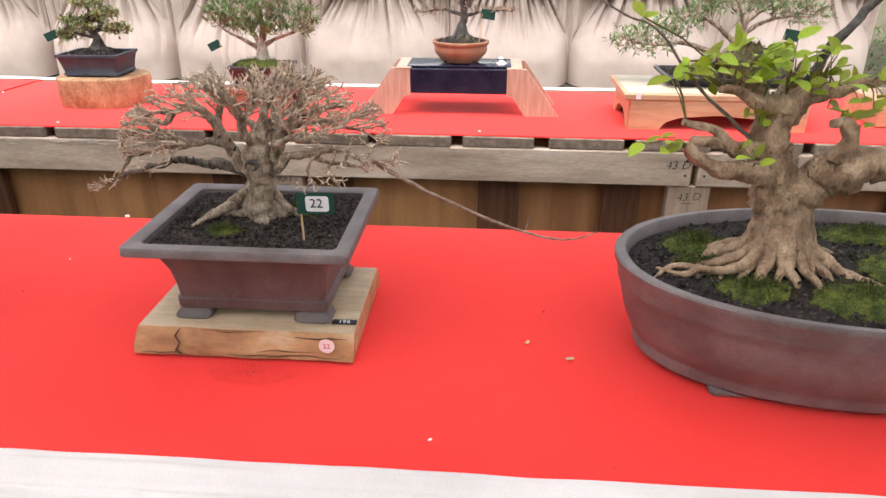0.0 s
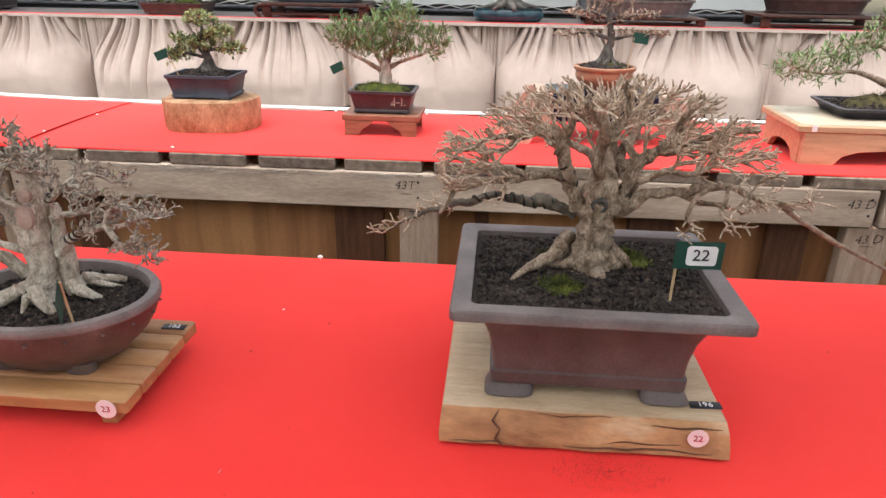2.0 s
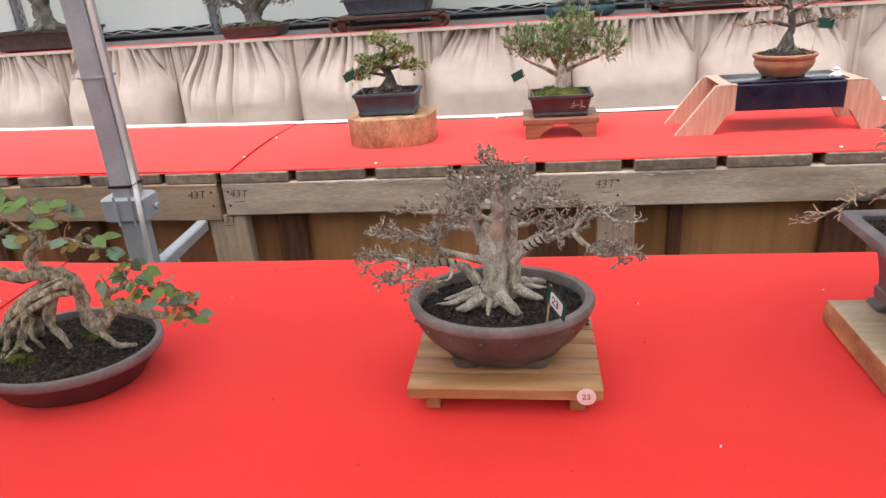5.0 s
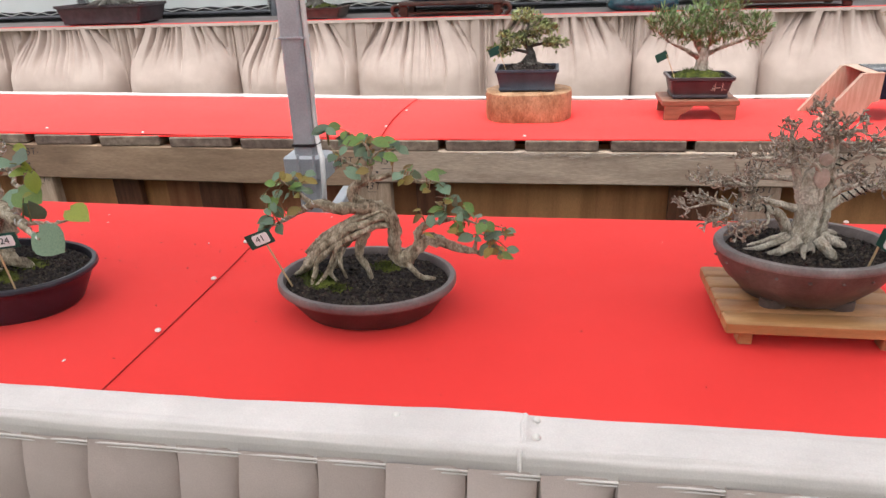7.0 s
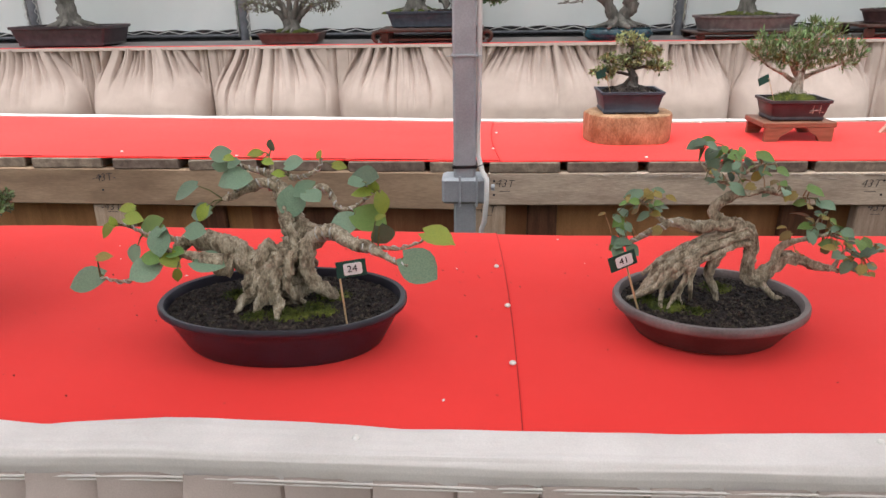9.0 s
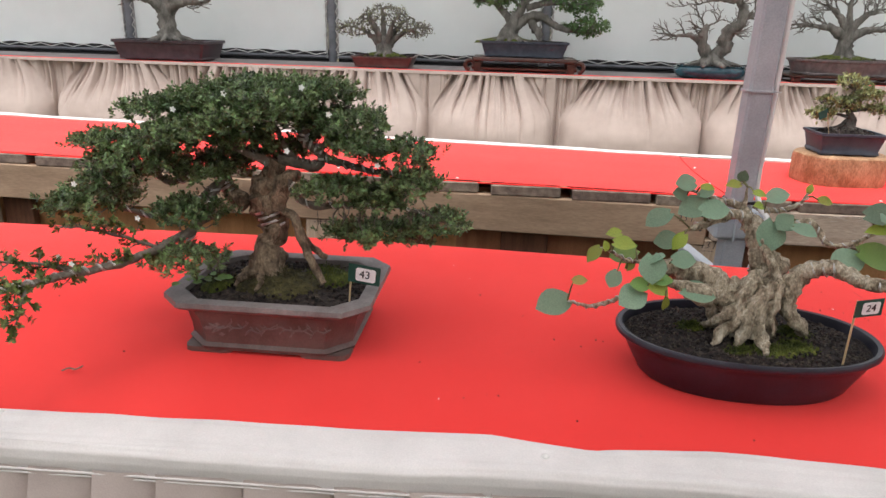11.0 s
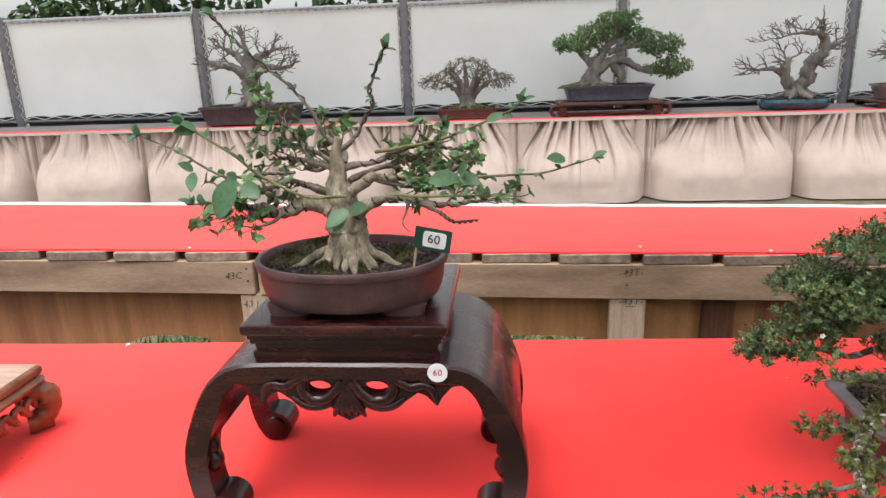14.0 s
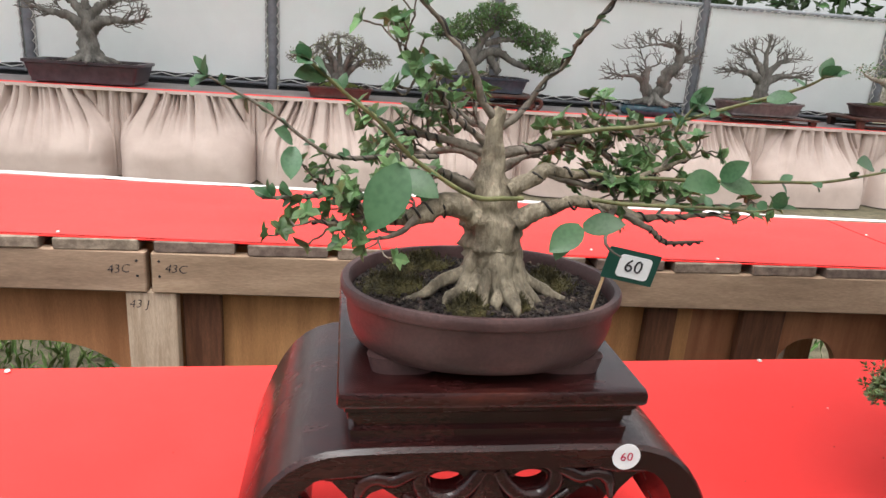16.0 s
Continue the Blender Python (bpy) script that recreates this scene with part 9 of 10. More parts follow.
# carved stand at the end of the row
def carved_stand():
    t = thing("carved_stand", (-5.14, 1.70, H1), "brown carved root-style wooden stand with a pale flat top", "stand")
    part("top", Geo().loft([rrect(0.128, 0.08, 0.108, 0.006), rrect(0.132, 0.084, 0.111, 0.006), rrect(0.132, 0.084, 0.12, 0.006), rrect(0.129, 0.081, 0.124, 0.006)]), CARVED, t)
    # thin board that carries the painted sheen of the top
    part("top_inlay", Geo().box((0, 0, 0.1245), (0.25, 0.155, 0.003), 0.001), SHEENTOP, t, "top board coloured pale grey for its sheen")
    g = Geo().loft([rrect(0.12, 0.074, 0.085, 0.02), rrect(0.136, 0.09, 0.094, 0.024), rrect(0.138, 0.092, 0.1, 0.024), rrect(0.128, 0.082, 0.108, 0.01)])
    part("moulding", g, CARVED, t)
    for sx in (-1, 1):
        for sy in (-1, 1):
            g = Geo()
            q = spline([(sx * 0.10, sy * 0.06, 0.09, 0.02), (sx * 0.128, sy * 0.082, 0.065, 0.022), (sx * 0.125, sy * 0.08, 0.035, 0.02), (sx * 0.105, sy * 0.066, 0.02, 0.019)], 0.005)
            g.tube(q[:, :3], q[:, 3], 10, rough=0.3)
            g.tube([(sx * 0.13, sy * 0.085, 0.018), (sx * 0.10, sy * 0.06, 0.018)], [0.016, 0.018], 10)
            part("leg", g, CARVED, t)
    for y in (-0.075, 0.075):
        g = Geo()
        for k in range(6):
            x = -0.085 + k * 0.034
            an = np.linspace(0, 4.5, 14)
            g.tube([(x + (0.018 - 0.0028 * a) * math.cos(a), y, 0.055 + (0.02 - 0.003 * a) * math.sin(a)) for a in an], 0.0065, 7)
        part("carving", g, CARVED, t)
    for x in (-0.12, 0.12):
        g = Geo()
        for k in range(4):
            y = -0.045 + k * 0.03
            an = np.linspace(0, 4.5, 14)
            g.tube([(x, y + (0.017 - 0.0028 * a) * math.cos(a), 0.055 + (0.02 - 0.003 * a) * math.sin(a)) for a in an], 0.0065, 7)
        part("carving", g, CARVED, t)
    return t


carved_stand()


# ---- second row ----
def small_flag(at, turn, lean, w=0.042):
    t = thing("number_flag", at, "small dark green number flag seen from behind", "flag", "number flags", turn)
    m = pose(0, 0, 0, 0, lean, 0)
    part("stick", Geo().tube([(0, 0, -0.012), (0, 0, 0.075)], 0.0012, 6), STICK, t, m=m)
    part("flag", Geo().box((-w * 0.42, 0, 0.075), (w, 0.0012, w * 0.66), 0.0005), FLAGGREEN, t, m=m)
    return t


def stump():
    t = thing("stump_stand", (-2.06, 3.2, z2(-2.06)), "split natural stump block used as a stand", "stand")
    rings = []
    for z, k in ((0, 0.98), (0.01, 1.0), (0.045, 1.0), (0.085, 1.0), (0.093, 0.985), (0.096, 0.95)):
        ring = []
        for i in range(46):
            a = 2 * math.pi * i / 46
            r = 1 + 0.06 * noise.noise(Vector((math.cos(a) * 2, math.sin(a) * 2, 0.3))) + 0.03 * noise.noise(Vector((math.cos(a) * 7, math.sin(a) * 7, z * 4)))
            c, s = math.cos(a), math.sin(a)
            ring.append((0.146 * k * r * math.copysign(abs(c) ** 0.75, c), 0.115 * k * r * math.copysign(abs(s) ** 0.75, s), z))
        rings.append(ring)
    part("block", Geo().loft(rings), STUMPWOOD, t)
    return t


stump()


def small_bonsai_yellow():
    t = thing("bonsai", (-2.065, 3.2, z2(-2.06) + 0.096), "small yellow-green bonsai in a blue-grey rectangular pot", "bonsai")
    prof = [(0.088, 0.062, 0.006), (0.094, 0.066, 0.006), (0.094, 0.066, 0.012), (0.091, 0.064, 0.016), (0.096, 0.068, 0.04), (0.101, 0.073, 0.062), (0.106, 0.078, 0.066), (0.106, 0.078, 0.074), (0.097, 0.069, 0.074), (0.095, 0.067, 0.06)]
    p = pot_body(t, [rrect(x, y, z, 0.005, 2) for x, y, z in prof], BLUEGREYPOT)
    for sx in (-1, 1):
        for sy in (-1, 1):
            part("foot", Geo().box((sx * 0.07, sy * 0.048, 0.004), (0.04, 0.026, 0.009), 0.002), BLUEGREYPOT, p)
    soil_bed(t, 0.095, 0.067, 0.066, 350, 2, 0.004, 0.02, rect=True)
    seeds = limb(t, [(0.005, 0, 0.070, 0.026), (0.016, 0, 0.1, 0.016), (0.006, 0, 0.13, 0.012), (-0.012, 0, 0.16, 0.010), (0, 0, 0.2, 0.005), (0.005, 0, 0.23, 0.003)], BARKDARK, "trunk", 9, 0.008)
    roots(t, (0.005, 0), 0.078, 0.055, 0.008, [0.1, 0.8, 2.4, 3.2, 4.0, 5.2, 5.9], 0.02, 6, BARKDARK)
    for i, pts in enumerate(([(0.005, 0, 0.12, 0.006), (-0.06, -0.01, 0.135, 0.004), (-0.11, -0.01, 0.128, 0.002)], [(0.0, 0, 0.14, 0.006), (0.06, 0, 0.15, 0.004), (0.11, 0, 0.145, 0.002)],
                             [(-0.01, 0, 0.16, 0.005), (-0.05, 0, 0.175, 0.003), (-0.09, 0, 0.17, 0.002)], [(-0.01, 0, 0.17, 0.005), (0.05, 0, 0.195, 0.003), (0.085, 0, 0.2, 0.002)])):
        seeds += limb(t, pts, BARKDARK, "limb", 7, 0.008, seed=i)
    A = np.concatenate((blob((-0.085, 0, 0.132), (0.055, 0.05, 0.016), 260), blob((0.09, 0, 0.150), (0.045, 0.05, 0.014), 200), blob((-0.06, 0, 0.175), (0.042, 0.045, 0.015), 200), blob((0.055, 0, 0.200), (0.045, 0.05, 0.016), 220), blob((-0.005, 0, 0.235), (0.05, 0.045, 0.02), 260), blob((0, 0, 0.165), (0.05, 0.045, 0.03), 120)))
    pos, par, ns = twigs_part(t, seeds, A, 0.009, 0.06, 0.0105, 0.0012, 0.0035, BARKDARK, 50, 0.35)
    tuft_leaves(t, pos, par, ns, SMALL_LEAF, 0.0135, 8, LEAFYELLOW, 0.9, 0.5, jitter=0.004)
    return t


small_bonsai_yellow()
small_flag((-2.135, 3.155, z2(-2.1) + 0.165), 25, -20, 0.04)


def small_bench():
    t = thing("small_bench", (-1.5, 3.22, z2(-1.5)), "small red-brown wooden bench stand with cut-away legs", "stand")
    part("top", Geo().box((0, 0, 0.055), (0.242, 0.17, 0.018), 0.002), REDWOOD, t)
    for sx in (-1, 1):
        for y in (-0.078, 0.078):
            out = [(sx * 0.112, 0.0), (sx * 0.112, 0.046), (sx * 0.022, 0.046), (sx * 0.034, 0.034), (sx * 0.06, 0.018), (sx * 0.07, 0.0)]
            part("leg", Geo().loft([[(x, y - 0.008, z) for x, z in out], [(x, y + 0.008, z) for x, z in out]]), REDWOOD, t)
    return t


small_bench()


def feathery_bonsai():
    t = thing("bonsai", (-1.5, 3.22, z2(-1.5) + 0.064), "feathery olive-green bonsai over bright moss in a dark brown rectangular pot", "bonsai")
    prof = [(0.082, 0.055, 0.005), (0.088, 0.06, 0.005), (0.088, 0.06, 0.01), (0.086, 0.058, 0.014), (0.09, 0.062, 0.03), (0.096, 0.068, 0.058), (0.103, 0.075, 0.062), (0.103, 0.075, 0.071), (0.094, 0.066, 0.071), (0.092, 0.064, 0.06)]
    p = pot_body(t, [rrect(x, y, z, 0.008, 3) for x, y, z in prof], MAROON)
    for sx in (-1, 1):
        for sy in (-1, 1):
            part("foot", Geo().box((sx * 0.066, sy * 0.04, 0.004), (0.036, 0.026, 0.009), 0.002), MAROON, p)
    g = Geo()
    for cx in (0.04, 0.062):
        for k in range(4):
            g.tube([(cx + rng.normal() * 0.006, -0.0655, 0.03 + k * 0.006), (cx + rng.normal() * 0.006 + 0.006, -0.0665, 0.032 + k * 0.006)], 0.0012, 4)
        g.tube([(cx + 0.002, -0.0655, 0.026), (cx + 0.003, -0.067, 0.054)], 0.0012, 4)
    part("stamp", g, SPLINTER, p, "two pale incised marks")
    soil_bed(t, 0.092, 0.064, 0.062, 200, 2, 0.004, 0.01, rect=True)
    moss_pad(t, (0, 0, 0.066), (0.082, 0.055), 0.022, n=700)
    moss_pad(t, (-0.045, -0.02, 0.068), (0.04, 0.035), 0.016, n=300)
    seeds = limb(t, [(0.004, 0, 0.07, 0.026), (0.004, 0, 0.1, 0.019), (0.006, 0, 0.13, 0.017), (0.008, 0, 0.155, 0.011)], BARKPALE, "trunk", 12, 0.008, 0.25, 0.08)
    for i, pts in enumerate(([(0, 0, 0.12, 0.010), (-0.05, -0.01, 0.15, 0.006), (-0.11, -0.01, 0.18, 0.003), (-0.15, -0.01, 0.22, 0.002)], [(0.01, 0, 0.13, 0.010), (0.06, 0, 0.155, 0.006), (0.13, 0, 0.18, 0.004), (0.18, 0, 0.21, 0.002)],
                             [(0, 0, 0.14, 0.009), (-0.03, 0, 0.19, 0.006), (-0.05, 0, 0.25, 0.003)], [(0.01, 0, 0.14, 0.009), (0.03, 0, 0.2, 0.006), (0.045, 0, 0.27, 0.003)], [(0.005, 0, 0.14, 0.008), (0.0, 0.04, 0.2, 0.005), (0.0, 0.06, 0.25, 0.003)])):
        seeds += limb(t, pts, BARK, "limb", 7, 0.01, seed=i)
    A = np.concatenate((blob((-0.06, 0, 0.22), (0.09, 0.07, 0.06), 260), blob((0.04, 0, 0.26), (0.09, 0.07, 0.06), 260), blob((-0.13, 0, 0.235), (0.05, 0.05, 0.05), 120), blob((0.16, 0, 0.215), (0.045, 0.05, 0.05), 120), blob((0.02, 0, 0.19), (0.11, 0.07, 0.03), 160)))
    pos, par, ns = twigs_part(t, seeds, A, 0.012, 0.07, 0.015, 0.0009, 0.003, BARK, 40, 0.3, 0.1)
    tuft_leaves(t, pos, par, ns, NEEDLE, 0.024, 9, LEAFOLIVE, 0.6, 0.9)
    return t


feathery_bonsai()
small_flag((-1.588, 3.17, z2(-1.5) + 0.14), 12, -24, 0.04)


def trestle_stand():
    t = thing("trestle_stand", (-0.825, 3.2, z2(-0.8)), "pale wooden trestle stand with a black lacquered beam", "stand")
    for y in (-0.085, 0.085):
        for sx in (-1, 1):
            out = [(sx * 0.325, 0.0), (sx * 0.215, 0.148), (sx * 0.155, 0.148), (sx * 0.155, 0.065), (sx * 0.175, 0.06), (sx * 0.215, 0.0)]
            part("side_panel", Geo().loft([[(x, y - 0.009, z) for x, z in out], [(x, y + 0.009, z) for x, z in out]]), BEECH, t)
    part("beam", Geo().box((0, 0, 0.108), (0.31, 0.185, 0.078), 0.002), BLACKLAC, t, "blue-black lacquered beam")
    part("top", Geo().box((0, 0, 0.1515), (0.335, 0.15, 0.004), 0.001), BLACKLAC, t, "glossy dark top sheet")
    for x in (-0.178, 0.178):
        part("cross_strip", Geo().box((x, 0, 0.1495), (0.05, 0.19, 0.003), 0.001), BEECH, t)
    return t


trestle_stand()


def paper_twist():
    t = thing("paper_twist", (-0.69, 3.145, z2(-0.7) + 0.1535), "small white twisted paper lying on the stand", "paper")
    rings = [[(r * math.cos(a) * (1 + 0.25 * math.sin(3 * a + k)), r * math.sin(a), h) for a in np.linspace(0, 6.283, 13)[:-1]] for k, (r, h) in enumerate(((0.014, 0.0), (0.016, 0.006), (0.010, 0.012), (0.006, 0.018), (0.009, 0.024), (0.003, 0.029)))]
    part("paper", Geo().loft(rings), PAPER, t)
    return t


paper_twist()


def round_pot_bonsai():
    t = thing("bonsai", (-0.823, 3.2, z2(-0.8) + 0.152), "sparse bare-branched bonsai in a round terracotta pot", "bonsai")
    a = 0.092
    prof = [(0.62, 0.012), (0.66, 0.006), (0.68, 0.008), (0.76, 0.018), (0.90, 0.032), (0.945, 0.044), (0.93, 0.052), (0.925, 0.056), (0.98, 0.060), (1.0, 0.063), (1.0, 0.069), (0.98, 0.071), (0.91, 0.071), (0.9, 0.06)]
    p = pot_body(t, [ell(a * s, a * 0.85 * s, z, 48) for s, z in prof], TERRA)
    for q in (0.8, 2.3, 3.9, 5.5):
        part("foot", Geo().loft([ell(0.014, 0.010, z, 12, 2.5, a * 0.6 * math.cos(q), a * 0.5 * math.sin(q)) for z in (0, 0.012)]), CLAYDARK, p)
    soil_bed(t, a * 0.905, a * 0.77, 0.063, 260, 2, 0.004, 0.02)
    moss_pad(t, (0.01, -0.01, 0.068), (0.055, 0.045), 0.016, MOSSBROWN, n=260)
    seeds = limb(t, [(0.0, 0, 0.07, 0.022), (-0.004, 0, 0.1, 0.013), (0.01, 0, 0.14, 0.011), (0.004, 0, 0.18, 0.009), (-0.006, 0, 0.22, 0.006), (0, 0, 0.26, 0.003)], BARKDARK, "trunk", 10, 0.008)
    roots(t, (0, 0), 0.076, 0.05, 0.009, [0.2, 1.0, 2.2, 3.1, 3.8, 4.6, 5.4, 6.0], 0.03, 7, BARKDARK)
    for i, pts in enumerate(([(0, 0, 0.15, 0.006), (-0.06, 0, 0.165, 0.004), (-0.13, 0, 0.155, 0.002)], [(0.005, 0, 0.145, 0.006), (0.07, 0, 0.16, 0.004), (0.15, 0, 0.165, 0.002)], [(0, 0, 0.19, 0.005), (0.07, 0, 0.215, 0.003), (0.13, 0, 0.22, 0.002)], [(0, 0, 0.2, 0.005), (-0.06, 0, 0.225, 0.003), (-0.11, 0, 0.22, 0.002)])):
        seeds += limb(t, pts, BARKDARK, "limb", 7, 0.008, seed=i)
    A = np.concatenate((blob((-0.10, 0, 0.162), (0.075, 0.06, 0.018), 260), blob((0.11, 0, 0.168), (0.085, 0.06, 0.018), 280), blob((0.08, 0, 0.220), (0.075, 0.06, 0.018), 240), blob((-0.08, 0, 0.222), (0.065, 0.06, 0.018), 220), blob((0, 0, 0.268), (0.08, 0.06, 0.026), 260), blob((0.01, 0, 0.2), (0.07, 0.05, 0.05), 160)))
    twigs_part(t, seeds, A, 0.008, 0.06, 0.0095, 0.0014, 0.0045, BARK, 60, 0.42, 0.03)
    return t


round_pot_bonsai()
small_flag((-0.762, 3.16, z2(-0.8) + 0.235), 170, -6, 0.044)


def low_table():
    t = thing("low_table_stand", (-0.04, 3.12, z2(0)), "wide low honey-coloured wooden table stand with arched aprons", "stand")
    part("top", Geo().box((0, 0, 0.098), (0.56, 0.29, 0.02), 0.003), MAPLE, t)
    part("top_board", Geo().box((0, 0, 0.1085), (0.54, 0.27, 0.004), 0.001), MAPLETOP, t, "pale polished top board")
    for y in (-0.134, 0.134):
        out = [(-0.26, 0.0), (-0.26, 0.088), (0.26, 0.088), (0.26, 0.0), (0.17, 0.0), (0.15, 0.024), (0.11, 0.038), (0, 0.046), (-0.11, 0.038), (-0.15, 0.024), (-0.17, 0.0)]
        part("apron", Geo().loft([[(x, y - 0.009, z) for x, z in out], [(x, y + 0.009, z) for x, z in out]]), MAPLE, t)
    for x in (-0.254, 0.254):
        out = [(-0.125, 0.0), (-0.125, 0.088), (0.125, 0.088), (0.125, 0.0), (0.09, 0.0), (0.07, 0.026), (0.03, 0.04), (-0.03, 0.04), (-0.07, 0.026), (-0.09, 0.0)]
        part("side_apron", Geo().loft([[(x - 0.008, y, z) for y, z in out], [(x + 0.008, y, z) for y, z in out]]), MAPLE, t)
    return t


low_table()
lab = thing("paper_tag", (-0.282, 2.968, z2(0) + 0.102), "tiny white paper tag on the stand edge", "label")
part("paper", Geo().box((0, 0, 0), (0.014, 0.001, 0.018), 0.0003), PAPER, lab)


def tray_bonsai():
    t = thing("bonsai", (0.03, 3.16, z2(0) + 0.1105), "wide leaning grey-green bonsai on a mossy mound in dark tray", "bonsai")
    prof = [(0.175, 0.082, 0.0), (0.19, 0.092, 0.002), (0.203, 0.105, 0.02), (0.213, 0.113, 0.024), (0.215, 0.115, 0.03), (0.203, 0.104, 0.031), (0.2, 0.1, 0.022)]
    pot_body(t, [rrect(x, y, z, 0.02, 4) for x, y, z in prof], PLASTICPOT, "tray")
    soil_bed(t, 0.2, 0.1, 0.026, 500, 2, 0.005, 0.02, rect=True)
    moss_pad(t, (0.06, 0.0, 0.028), (0.13, 0.075), 0.085, MOSSBROWN, "mound", 900)
    moss_pad(t, (-0.08, -0.01, 0.03), (0.09, 0.06), 0.025, MOSSBROWN, "mound", 400)
    seeds = limb(t, [(-0.03, 0, 0.05, 0.024), (-0.01, 0, 0.09, 0.018), (0.01, 0, 0.13, 0.015), (0.02, 0, 0.17, 0.010), (0.03, 0, 0.2, 0.006)], BARK, "trunk", 10, 0.008)
    limbs = [[(-0.02, 0, 0.07, 0.012), (-0.09, -0.01, 0.10, 0.009), (-0.16, -0.01, 0.12, 0.006), (-0.25, -0.02, 0.115, 0.004), (-0.34, -0.02, 0.13, 0.002)], [(0.0, 0, 0.12, 0.010), (-0.06, 0, 0.17, 0.007), (-0.13, 0, 0.2, 0.004), (-0.2, 0, 0.19, 0.002)],
             [(0.015, 0, 0.14, 0.009), (0.07, 0, 0.18, 0.006), (0.14, 0, 0.2, 0.004), (0.22, 0, 0.2, 0.002)], [(0.02, 0, 0.17, 0.008), (0.0, 0, 0.22, 0.005), (-0.02, 0, 0.26, 0.003)], [(0.02, 0, 0.18, 0.007), (0.08, 0, 0.23, 0.004), (0.12, 0, 0.26, 0.002)]]
    for i, pts in enumerate(limbs):
        seeds += limb(t, pts, BARK, "limb", 8, 0.01, seed=i)
    A = np.concatenate((blob((-0.28, -0.01, 0.13), (0.12, 0.06, 0.05), 260), blob((-0.17, 0, 0.185), (0.08, 0.06, 0.04), 150), blob((-0.05, 0, 0.24), (0.09, 0.07, 0.04), 200), blob((0.1, 0, 0.245), (0.11, 0.07, 0.045), 240), blob((0.2, 0, 0.205), (0.08, 0.06, 0.035), 150)))
    pos, par, ns = twigs_part(t, seeds, A, 0.013, 0.08, 0.017, 0.001, 0.004, BARK, 40, 0.3, 0.05)
    tuft_leaves(t, pos, par, ns, NEEDLE, 0.024, 6, LEAFOLIVE, 0.8, 0.4)
    return t


tray_bonsai()
small_flag((0.15, 3.12, z2(0) + 0.19), 185, -10, 0.05)


def end_block_bonsai():
    b = thing("block_stand", (0.64, 3.16, z2(0)), "plain warm brown wooden block stand", "stand")
    part("block", Geo().box((0, 0, 0.04), (0.36, 0.22, 0.08), 0.004), MAPLE, b)
    t = thing("bonsai", (0.64, 3.16, z2(0) + 0.08), "bonsai with a slanting dark trunk in a black round pot", "bonsai")
    pot_body(t, [ell(0.14 * s, 0.1 * s, z, 48) for s, z in ((0.6, 0.0), (0.66, 0.0), (0.85, 0.03), (0.97, 0.06), (1.0, 0.066), (1.0, 0.076), (0.93, 0.076), (0.9, 0.06))], PLASTICPOT)
    soil_bed(t, 0.128, 0.092, 0.066, 200, 2, 0.005, 0.02)
    seeds = limb(t, [(0.0, 0, 0.07, 0.02), (-0.03, 0, 0.14, 0.014), (0.02, 0, 0.22, 0.011), (0.06, 0, 0.3, 0.008)], BARKDARK, "trunk", 10, 0.01)
    A = np.concatenate((blob((0.02, 0, 0.27), (0.13, 0.09, 0.05), 260), blob((-0.08, 0, 0.2), (0.07, 0.06, 0.03), 120)))
    pos, par, ns = twigs_part(t, seeds, A, 0.013, 0.09, 0.018, 0.001, 0.004, BARK, 40, 0.3, 0.05)
    tuft_leaves(t, pos, par, ns, SMALL_LEAF, 0.02, 5, LEAFFAR, 0.8, 0.3)
    return t


end_block_bonsai()


# ---- back row ----
def back_pot(t, a, b, h, z0, material, shape="rect", flare=0.88, foot=True):
    f = (lambda x, y, z: rrect(x, y, z, 0.03, 3)) if shape == "rect" else (lambda x, y, z: ell(x, y, z, 48, 2.3))
    if shape == "drum":
        prof = [(0.86, 0.0), (0.93, 0.08), (1.0, 0.3), (1.02, 0.55), (0.97, 0.85), (0.94, 0.92), (0.99, 0.95), (0.99, 1.0), (0.9, 1.0), (0.86, 0.85)]
    else:
        prof = [(flare * 0.94, 0.06), (flare, 0.06), (flare + 0.01, 0.12), (flare, 0.16), (flare + (0.97 - flare) * 0.6, 0.6), (0.96, 0.84), (1.0, 0.87), (1.0, 1.0), (0.92, 1.0), (0.9, 0.85)]
    p = pot_body(t, [f(a * s, b * s, z0 + h * z) for s, z in prof], material)
    if foot:
        for sx in (-1, 1):
            for sy in (-1, 1):
                part("foot", Geo().box((sx * a * flare * 0.72, sy * b * flare * 0.7, z0 + h * 0.035), (a * 0.3, b * 0.35, h * 0.08), 0.006), material, p)
    soil_bed(t, a * 0.9, b * 0.9, z0 + h * 0.9, 150, 2.3, 0.012, 0.03, rect=shape == "rect")
    return p


